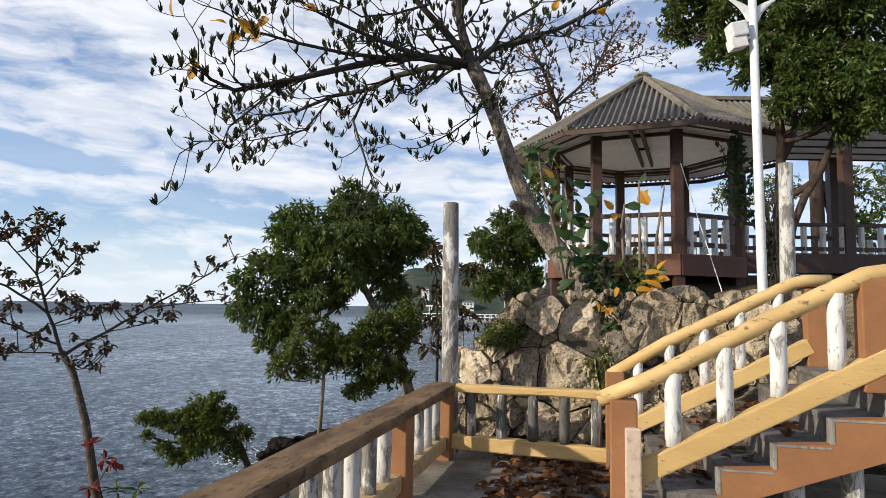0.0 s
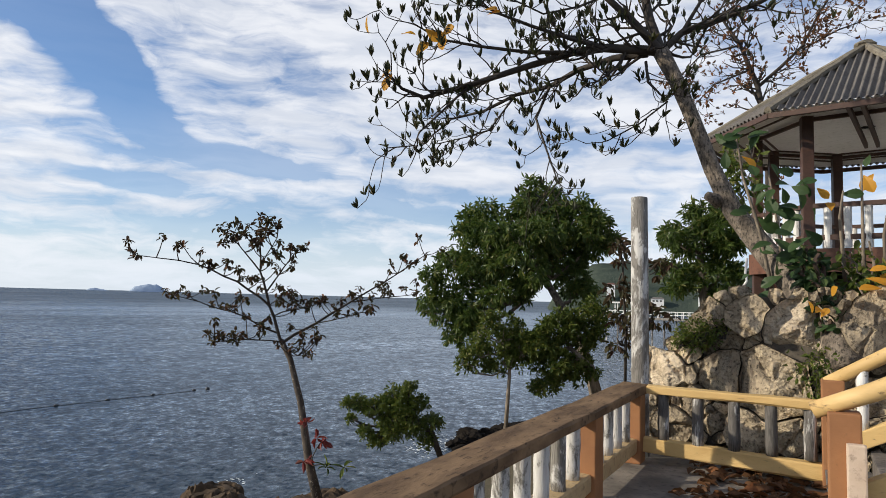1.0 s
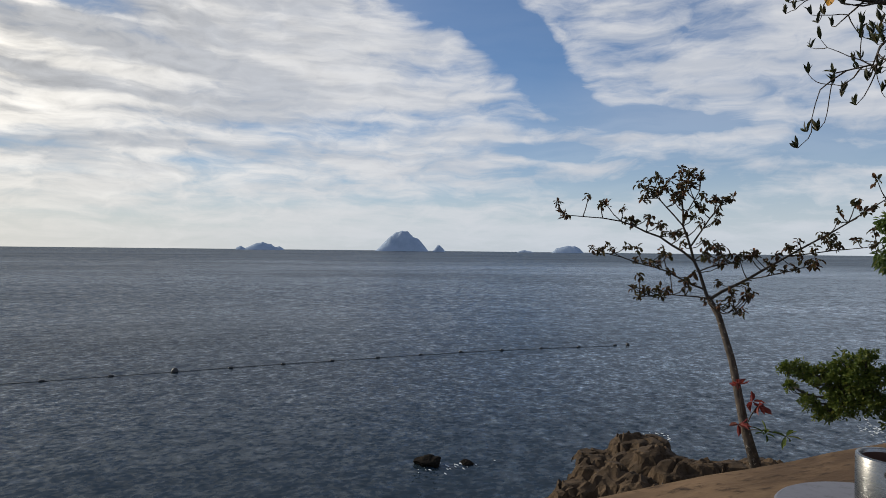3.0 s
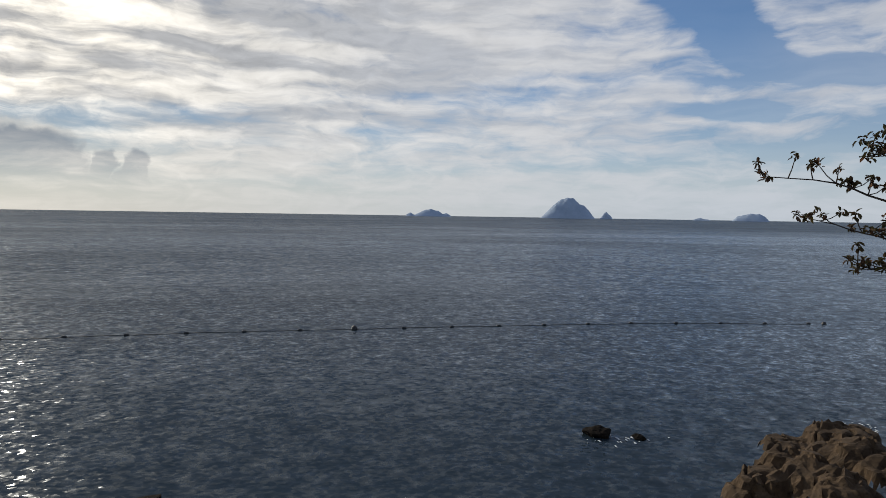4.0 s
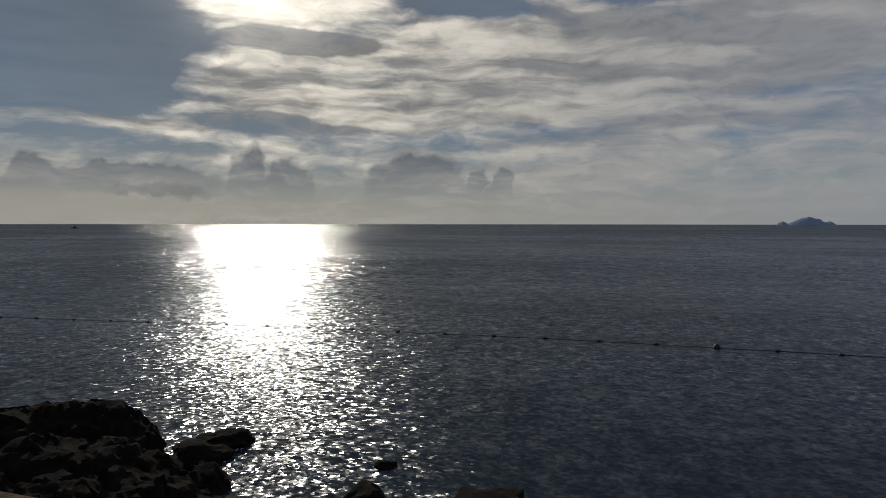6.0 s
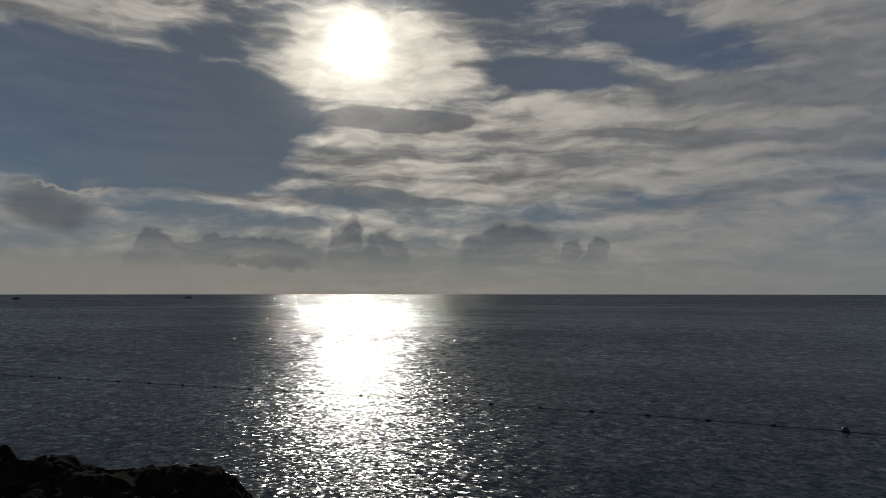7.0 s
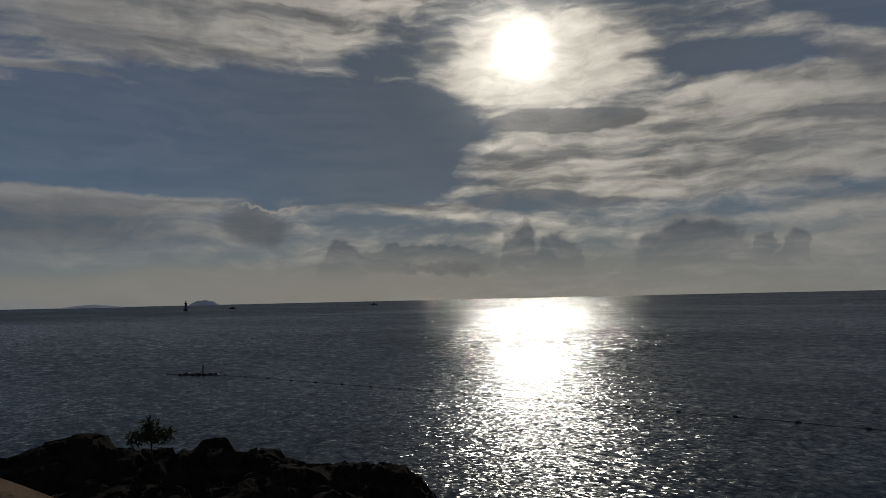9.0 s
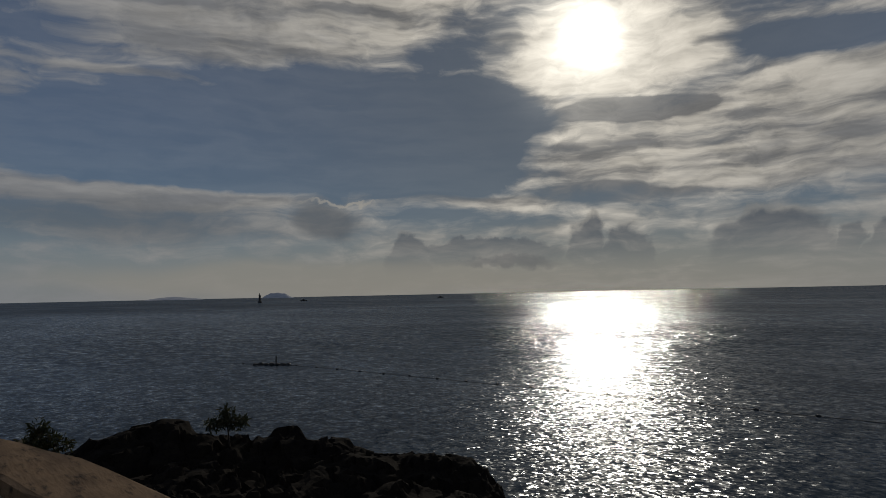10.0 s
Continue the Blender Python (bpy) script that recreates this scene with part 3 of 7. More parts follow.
def bend(a, b, sag, n=6, rng=random, jitter=0.0):
    """Points of a limb from a to b that bows by sag."""
    a, b = Vector(a), Vector(b)
    out = []
    for i in range(n + 1):
        t = i / n
        p = a.lerp(b, t) + Vector((0, 0, sag * math.sin(math.pi * t)))
        if 0 < i < n:
            p += Vector((rng.uniform(-1, 1), rng.uniform(-1, 1), rng.uniform(-1, 1))) * jitter
        out.append(p)
    return out


def leafy_tree(name, label, trunk, radii, clumps, leaf, count, material, seed=1, whorl=6, droop=0.35, bark=BARK, category="tree", inner=0.35, twigs=True, split=None, lumps=0):
    """A tree from trunk points, and clumps (x, y, z, r) of leaf whorls that limbs carry."""
    rng = np.random.default_rng(seed)
    rr = random.Random(seed)
    root = thing(name, trunk[0], label, category)
    bm = bmesh.new()
    tube(bm, trunk, radii, 9)
    trunk = [Vector(p) for p in trunk]
    n_top = max(1, len(trunk) // 2)
    for c in clumps:
        start = min(trunk[n_top:], key=lambda p: (p - Vector(c[:3])).length + rr.uniform(0, 0.4))
        pts = bend(start, c[:3], -0.12 * (Vector(c[:3]) - start).length, 5, rr, 0.06)
        tube(bm, pts, np.linspace(radii[-1] * 0.75, 0.018, 6), 5)
        if twigs:
            for _ in range(5):
                d = Vector((rr.gauss(0, 1), rr.gauss(0, 1), rr.gauss(0.3, 0.8))).normalized()
                tube(bm, bend(pts[rr.randint(3, 5)], Vector(c[:3]) + d * c[3] * 0.85, -0.05, 3, rr, 0.04), [0.014, 0.011, 0.008, 0.004], 4)
    part("trunk", wobble(bm, 0.03, 2.0, seed), bark, root, smooth=True)
    if lumps:
        # each clump breaks into smaller heads, so the outline is uneven with gaps between
        heads = []
        for c in clumps:
            heads.append((*c[:3], c[3] * 0.80))
            for _ in range(lumps):
                d = Vector((rr.gauss(0, 1), rr.gauss(0, 1), rr.gauss(0.25, 0.9))).normalized() * c[3] * rr.uniform(0.70, 0.95)
                heads.append((c[0] + d.x, c[1] + d.y, c[2] + d.z * 0.9, c[3] * rr.uniform(0.25, 0.40)))
        clumps = heads
    vol = np.array([c[3] ** 2 for c in clumps])
    share_n = (count / whorl * vol / vol.sum()).astype(int)
    P, A, N, L, W = [], [], [], [], []
    for c, k in zip(clumps, share_n):
        d = rng.normal(size=(k, 3))
        d[:, 2] = d[:, 2] * 0.9 + 0.15
        d /= np.linalg.norm(d, axis=1, keepdims=True)
        rad = c[3] * (inner + (1 - inner) * rng.random((k, 1)) ** 0.5) * (1 + 0.16 * rng.normal(size=(k, 1)))
        tips = np.array(c[:3]) + d * rad * np.array([1, 1, 0.85])
        for j in range(whorl):
            a = rng.normal(size=(k, 3)) * 0.75 + d * 0.55
            a[:, 2] -= droop * (0.5 + rng.random(k))
            P.append(tips + rng.normal(size=(k, 3)) * 0.02)
            A.append(a)
            nn = rng.normal(size=(k, 3)) * 0.75
            nn[:, 2] += 0.9
            N.append(nn)
            l = leaf * (0.7 + 0.6 * rng.random(k))
            L.append(l)
            W.append(l * (split or 0.3))
    leaf_mesh("crown", np.concatenate(P), np.concatenate(A), np.concatenate(N), np.concatenate(L), np.concatenate(W), material, root)
    return root

# ---- sea, ground and distance ----
SEA_Z = -5.5


def shore_x(y):
    """Where the land meets the water, along the coast."""
    s = -12.0 + 2.2 * math.sin(y * 0.13 + 0.4) + 1.3 * noise.noise(Vector((y * 0.22, 3.1, 0))) - 1.4 * math.exp(-((y + 21) / 6) ** 2) + 0.10 * max(y - 20, 0)
    return min(s + 0.35 * max(0.0, -32 - y), terrace_edge(y) - 3.0)


def terrace_edge(y):
    """The seaward line of the level land: it turns inland past the balustrade's bend, and round the bay beyond the pavilion."""
    if y < 8:
        return -1.9 + max(0.0, -3.0 - y) * 0.50
    return min(-1.9 + (y - 8) * 0.5, -0.112 * y) + 0.5 * max(0.0, y - 45)


def ground_z(x, y):
    """Height of the land: a terrace, a bank behind it, and a slope to the water."""
    s = shore_x(y)
    e = terrace_edge(y)
    if x > e:
        lift = 1.78 * min(1, max(0, (y - 8.1) / 0.5)) * min(1, max(0.0, (x - e) / 0.9))
        z = -0.16 + lift + 0.02 * max(0, x - 8) + 0.75 * min(1, max(0, (y - 12.6) / 1.2)) * min(1, max(0.0, (x - e - 0.8) / 0.8))
    else:
        t = min(1.0, max(0.0, (x - e) / (s - e)))
        top = (-0.7 - 1.8 * min(1, max(0, -y / 5))) if y < 9 else -0.2
        z = top + (SEA_Z - 0.15 - top) * t ** (0.75 if y > 4 else 0.42)
        if t >= 1:
            z = SEA_Z - 0.15 - min(3.5, (s - x) * 0.45)
    wild = 0.35 if x < e - 0.1 else 0.02
    return z + wild * noise.noise(Vector((x * 0.5, y * 0.5, 0))) + wild * 0.5 * noise.noise(Vector((x * 1.6, y * 1.6, 5)))


def build_ground():
    xs = np.concatenate([np.linspace(-30, -2.2, 60), np.linspace(-1.95, 8, 26), np.geomspace(10, 400, 12)])
    ys = np.concatenate([-np.geomspace(60, 400, 6)[::-1] - 0, np.linspace(-48, 60, 140), np.geomspace(64, 400, 8)])
    V = [(x, y, ground_z(x, y)) for y in ys for x in xs]
    w = len(xs)
    F = [(j * w + i, j * w + i + 1, (j + 1) * w + i + 1, (j + 1) * w + i) for j in range(len(ys) - 1) for i in range(w - 1)]
    me = bpy.data.meshes.new("ground")
    me.from_pydata(V, [], F)
    me.materials.append(SOIL)
    me.polygons.foreach_set("use_smooth", [True] * len(me.polygons))
    tagged(new("ground", me), "brown earth and rock slope running down to the sea", "ground", kind="structure")


def build_sea():
    bm = bmesh.new()
    r = [0, 20, 60, 150, 400, 1000, 2500, 4950]
    rings = []
    for rad in r[1:]:
        rings.append([bm.verts.new((rad * math.cos(a), rad * math.sin(a), SEA_Z)) for a in [2 * math.pi * k / 72 for k in range(72)]])
    c = bm.verts.new((0, 0, SEA_Z))
    for k in range(72):
        bm.faces.new((c, rings[0][k], rings[0][(k + 1) % 72]))
    for a, b in zip(rings, rings[1:]):
        for k in range(72):
            bm.faces.new((a[k], b[k], b[(k + 1) % 72], a[(k + 1) % 72]))
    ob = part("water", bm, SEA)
    tagged(ob, "blue-grey sea with small wind ripples reaching the horizon", "sea", kind="structure")


def polar(az, dist, z=0.0):
    a = radians(az)
    return Vector((-math.sin(a) * dist, math.cos(a) * dist, z))


def island(az, width, height, dist, profile, seed, label, material=ISLE):
    """A far island: a rough hill whose ridge follows the profile of heights along its width."""
    bm = bmesh.new()
    side = polar(az - 90, 1.0)
    out = polar(az, 1.0)
    nu, nv = 48, 14
    grid = []
    for i in range(nu + 1):
        u = i / nu
        k = u * (len(profile) - 1)
        j = min(int(k), len(profile) - 2)
        h = profile[j] + (profile[j + 1] - profile[j]) * (k - j)
        row = []
        for q in range(nv + 1):
            v = q / nv * 2 - 1
            bumpy = 1 + 0.09 * noise.noise(Vector((u * 9, v * 3, seed))) + 0.05 * noise.noise(Vector((u * 30, v * 9, seed)))
            z = h * height * max(0, 1 - abs(v) ** 1.7) * bumpy
            row.append(bm.verts.new(out * (dist + v * width * 0.3) + side * (u - 0.5) * width + Vector((0, 0, SEA_Z - 1 + z))))
        grid.append(row)
    for i in range(nu):
        for q in range(nv):
            bm.faces.new((grid[i][q], grid[i + 1][q], grid[i + 1][q + 1], grid[i][q + 1]))
    tagged(part("island", bm, material, smooth=True), label, "island", "islands on the horizon")


build_sea()
build_ground()
island(68.55, 247, 96, 3000, [0, 0.25, 0.52, 0.78, 0.93, 1.0, 0.94, 0.74, 0.62, 0.35, 0], 1, "steep wooded cone-shaped island, blue with distance")
island(65.28, 62, 34, 3010, [0, 0.3, 0.75, 1.0, 0.7, 0.45, 0], 2, "small hump islet beside the big island")
island(80.75, 205, 36, 3000, [0.25, 0.5, 0.2, 0.45, 0.7, 0.9, 1.0, 0.8, 0.75, 0.35, 0.5, 0.15], 3, "low rocky islet with knobs at its ends")
island(53.95, 150, 34, 3050, [0, 0.6, 0.8, 0.95, 1.0, 0.95, 0.7, 0], 4, "flat-topped low island on the horizon")
island(57.6, 90, 13, 3300, [0, 0.7, 1.0, 0.7, 0.5, 0], 5, "thin low islet on the horizon")
island(154.0, 160, 27, 3300, [0, 0.6, 0.9, 1.0, 0.95, 0.8, 0.3, 0], 6, "flat-topped grey island low on the horizon", HAZE_ISLE)
island(162.4, 290, 18, 3600, [0, 0.4, 0.7, 0.9, 1.0, 0.7, 0.5, 0.2], 7, "long faint island low on the horizon", HAZE_ISLE)


def build_headland():
    """The wooded hill across the bay with its houses and pier."""
    bm = bmesh.new()
    nu, nv = 110, 26
    grid = []
    for i in range(nu + 1):
        u = i / nu
        az = 20.2 - 60 * u
        row = []
        for q in range(nv + 1):
            v = q / nv
            h = 47 * min(1, (u * 14) ** 0.6) * (0.86 + 0.14 * math.sin(u * 9 + 0.8))
            z = h * math.sin(min(1, v * 1.25) * math.pi / 2) * (1 + 0.12 * noise.noise(Vector((u * 14, v * 4, 1)))) + 3.0 * noise.noise(Vector((u * 90, v * 22, 2)))
            p = polar(az, 470 + 220 * v)
            row.append(bm.verts.new((p.x, p.y, SEA_Z - 2 + max(z, 0) * min(1, v * 6))))
        grid.append(row)
    for i in range(nu):
        for q in range(nv):
            bm.faces.new((grid[i][q], grid[i + 1][q], grid[i + 1][q + 1], grid[i][q + 1]))
    tagged(part("headland", bm, HILLSIDE, smooth=True), "dark green wooded headland across the bay", "hill", kind="structure")


build_headland()


def far_house(az, dist, z, w, h, d, roof_col):
    p = polar(az, dist, z)
    root = thing("far_house", p, "pale far house among the trees of the headland", "house", "houses on the headland")
    m = Matrix.Translation(p) @ Matrix.Rotation(radians(az), 4, "Z")
    wall = part("wall", box(bmesh.new(), (-w / 2, -d / 2, -6), (w / 2, d / 2, h), m), WHITEPAINT, root)
    bm = bmesh.new()
    v = [bm.verts.new(m @ Vector(c)) for c in ((-w * .56, -d * .58, h), (w * .56, -d * .58, h), (w * .56, d * .58, h), (-w * .56, d * .58, h), (-w * .35, 0, h * 1.45), (w * .35, 0, h * 1.45))]
    for f in ((0, 1, 5, 4), (2, 3, 4, 5), (1, 2, 5), (3, 0, 4), (3, 2, 1, 0)):
        bm.faces.new([v[k] for k in f])
    part("roof", bm, roof_col, root)
    for k in range(3):
        part("window", box(bmesh.new(), (-w * .38 + k * w * .28, -d / 2 - .12, h * .35), (-w * .38 + k * w * .28 + w * .16, -d / 2 - .02, h * .72), m), BLACK, wall)


for az, dist, z, w, h, d, rc in ((13.6, 500, 4, 7, 3, 5, ROOFING), (12.4, 505, 6, 6, 3, 5, FASCIA), (11.0, 495, 2, 9, 3, 5, ROOFING),
                                 (7.4, 500, 4, 7, 3.4, 5, FASCIA), (5.9, 498, 3, 8, 3.4, 5, ROOFING), (14.8, 500, 12, 6, 3, 5, FASCIA)):
    far_house(az, dist, z, w, h, d, rc)


def build_pier():
    root = thing("pier", polar(9, 118, SEA_Z), "long white-railed pier on posts over the water", "pier")
    a, b = polar(15.6, 118, -0.9), polar(-6, 112, -0.9)
    part("deck", beam(bmesh.new(), a, b, 2.4, 0.35), CONCRETE, root)
    for k in range(22):
        p = a.lerp(b, (k + 0.5) / 22)
        bm = bmesh.new()
        tube(bm, [(p.x, p.y, SEA_Z - 1), (p.x, p.y, -1.0)], 0.16, 6)
        part("pile", bm, GREYWASH, root)
    near = (Vector((0, 0, 0)) - a).normalized() * 1.1
    near.z = 0
    for off in (near, -near):
        for h in (0.55, 1.05):
            part("rail", beam(bmesh.new(), a + off + Vector((0, 0, h + 0.17)), b + off + Vector((0, 0, h + 0.17)), 0.09, 0.09), WHITEPAINT, root)
        for k in range(45):
            p = a.lerp(b, k / 44) + off
            part("post", box(bmesh.new(), (p.x - .05, p.y - .05, p.z), (p.x + .05, p.y + .05, p.z + 1.25)), WHITEPAINT, root)
    hut = a.lerp(b, 0.1) + Vector((0, 0, 0.18))
    kiosk = thing("pier_shelter", hut, "small white shelter standing on the pier", "shelter")
    for sx in (-1.6, 1.6):
        for sy in (-0.9, 0.9):
            part("post", box(bmesh.new(), (hut.x + sx - .08, hut.y + sy - .08, hut.z), (hut.x + sx + .08, hut.y + sy + .08, hut.z + 2.3)), WHITEPAINT, kiosk)
    part("roof", box(bmesh.new(), (hut.x - 2.1, hut.y - 1.4, hut.z + 2.3), (hut.x + 2.1, hut.y + 1.4, hut.z + 2.55)), WHITEPAINT, kiosk)


build_pier()

# ---- terrace ----
RAIL_X = -1.64          # middle of the seaward rail
CROSS_Y = 7.05          # cross rail behind the corner
CAP_Z = 0.80


def build_floor():
    bm = bmesh.new()
    plan = [(-1.95, 7.62), (-1.95, -3.0), (1.3, -9.5), (9.0, -9.5), (9.0, 7.62)]
    top = [bm.verts.new((x, y, 0.0)) for x, y in plan]
    low = [bm.verts.new((x, y, -0.22)) for x, y in plan]
    bm.faces.new(top)
    bm.faces.new(low[::-1])
    for k in range(5):
        bm.faces.new((top[k], low[k], low[(k + 1) % 5], top[(k + 1) % 5]))
    bmesh.ops.recalc_face_normals(bm, faces=bm.faces)
    tagged(part("floor", bm, FLOORING), "stained grey concrete terrace floor with fallen leaves", "floor", kind="structure")
    bm = bmesh.new()
    box(bm, (-2.1, -3.0, -2.6), (-1.952, 7.9, -0.01))
    d = (Vector((1.3, -9.5, 0)) - Vector((-1.95, -3.0, 0)))
    box(bm, (-0.148, 0.0, -2.6), (-0.002, d.length, -0.01), Matrix.Translation((-1.95, -3.0, 0)) @ Matrix.Rotation(math.atan2(-d.x, d.y), 4, "Z") @ Matrix.Scale(-1, 4, (1, 0, 0)))
    bmesh.ops.recalc_face_normals(bm, faces=bm.faces)
    tagged(part("wall_seaward", bm, STONE), "rough stone retaining wall under the terrace edge", "wall", kind="structure")


def cap_mesh(pts, w, h, seed):
    """A slab cap along a line, with a slightly uneven hand-cast face."""
    bm = bmesh.new()
    pts = [Vector(p) for p in pts]
    rings = []
    dense = []
    for a, b in zip(pts, pts[1:]):
        n = max(2, int((b - a).length / 0.22))
        dense += [a.lerp(b, k / n) for k in range(n)]
    dense.append(pts[-1])
    for i, p in enumerate(dense):
        d = (dense[min(i + 1, len(dense) - 1)] - dense[max(i - 1, 0)]).normalized()
        s = Vector((d.y, -d.x, 0)).normalized()
        up = d.cross(s) * -1 if d.cross(s).z < 0 else d.cross(s)
        c = 0.014
        prof = [(-w / 2 + c, -h), (w / 2 - c, -h), (w / 2, -h + c), (w / 2, -c), (w / 2 - c, 0), (-w / 2 + c, 0), (-w / 2, -c), (-w / 2, -h + c)]
        ring = []
        for j, (x, z) in enumerate(prof):
            q = p + s * x + up * z
            ring.append(bm.verts.new(q + noise.noise_vector(q * 2.3 + Vector((seed, j, 0))) * 0.010))
        rings.append(ring)
    for r0, r1 in zip(rings, rings[1:]):
        for k in range(8):
            bm.faces.new((r0[k], r0[(k + 1) % 8], r1[(k + 1) % 8], r1[k]))
    bm.faces.new(rings[0])
    bm.faces.new(rings[-1][::-1])
    bmesh.ops.recalc_face_normals(bm, faces=bm.faces)
    return bm


def baluster_mesh(r, h, seed, mat):
    """A round whitewashed baluster, a little out of true."""
    bm = bmesh.new()
    rng = random.Random(seed)
    pts = [(rng.uniform(-.003, .003), rng.uniform(-.003, .003), h * k / 5) for k in range(6)]
    tube(bm, pts, [r * rng.uniform(0.98, 1.02) for _ in range(6)], 12)
    me = bpy.data.meshes.new("baluster")
    bm.to_mesh(me)
    bm.free()
    me.materials.append(mat)
    me.polygons.foreach_set("use_smooth", [len(p.vertices) == 4 for p in me.polygons])
    return me


def build_sea_rail():
    root = thing("balustrade", (RAIL_X, 3.0, 0.0), "weathered tan concrete balustrade with round whitewashed balusters along the seaward edge", "railing")
    line = [(RAIL_X, 7.18, CAP_Z), (RAIL_X, -2.8, CAP_Z), (RAIL_X + 0.11, -3.6, CAP_Z), (RAIL_X + 0.33, -4.4, CAP_Z), (RAIL_X + 0.75, -5.4, CAP_Z), (RAIL_X + 1.6, -7.0, CAP_Z), (RAIL_X + 2.95, -9.45, CAP_Z)]
    part("cap", cap_mesh(line, 0.30, 0.085, 1), CAPSTONE, root)
    low = [(p[0], p[1], 0.26) for p in line]
    low[0] = (RAIL_X, 7.1, 0.26)
    part("bottom_rail", cap_mesh(low, 0.16, 0.15, 2), TAN, root)
    posts = [7.0, 5.36, 2.9, 0.4, -2.2]
    for y in posts:
        part("post", box(bmesh.new(), (RAIL_X - 0.075, y - 0.12, 0.0), (RAIL_X + 0.115, y + 0.12, CAP_Z - 0.084), None, 0.012), TERRA, root, "terracotta-painted square post")
    kinds = [baluster_mesh(0.057, 0.46, k, WHITEWASH) for k in range(5)]
    k = 0
    for a, b, n in ((7.0, 5.36, 4), (5.36, 2.9, 6), (2.9, 0.4, 6), (0.4, -2.2, 6)):
        for i in range(n):
            y = a + (b - a) * (i + 1) / (n + 1)
            share("baluster", kinds[k % 5], Matrix.Translation((RAIL_X, y, 0.258)) @ Matrix.Rotation(k * 1.3, 4, "Z"), root)
            k += 1
    # the bend goes on with the same posts and balusters
    bend_line = [Vector(p) for p in line[1:]]
    spots = []
    for a, b in zip(bend_line, bend_line[1:]):
        n = max(1, round((b - a).length / 0.36))
        spots += [(a.lerp(b, i / n), b - a) for i in range(n)]
    for i, (p, d) in enumerate(spots[1:] + [(bend_line[-1], bend_line[-1] - bend_line[-2])]):
        turn = Matrix.Rotation(math.atan2(-d.x, d.y), 4, "Z")
        if i % 7 == 5 or i == len(spots) - 1:
            part("post", box(bmesh.new(), (-0.075, -0.12, 0.0), (0.115, 0.12, CAP_Z - 0.084), Matrix.Translation((p.x, p.y, 0)) @ turn, 0.012), TERRA, root, "terracotta-painted square post")
        else:
            share("baluster", kinds[i % 5], Matrix.Translation((p.x, p.y, 0.258)) @ Matrix.Rotation(i * 1.3, 4, "Z"), root)
    return root


def build_cross_rail():
    root = thing("cross_balustrade", (-0.7, CROSS_Y, 0.0), "yellow-tan wooden cross rail with flaking grey balusters before the rock wall", "railing")
    bm = cap_mesh([(-1.488, CROSS_Y, CAP_Z + 0.005), (0.12, CROSS_Y, CAP_Z - 0.005)], 0.15, 0.085, 7)
    part("cap", bm, YELLOW, root)
    part("bottom_rail", cap_mesh([(-1.52, CROSS_Y, 0.265), (0.12, CROSS_Y, 0.215)], 0.13, 0.155, 8), YELLOW, root)
    kinds = [baluster_mesh(0.056, 0.49, 20 + k, GREYWASH) for k in range(4)]
    for k, x in enumerate((-1.33, -0.99, -0.65, -0.32, 0.01)):
        share("baluster", kinds[k % 4], Matrix.Translation((x, CROSS_Y, 0.235)) @ Matrix.Rotation(k * 1.9, 4, "Z"), root)


STEP_X, STEP_RUN, STEP_RISE = 0.12, 0.36, 0.187
NEAR_Y, FAR_Y = 4.93, 7.05


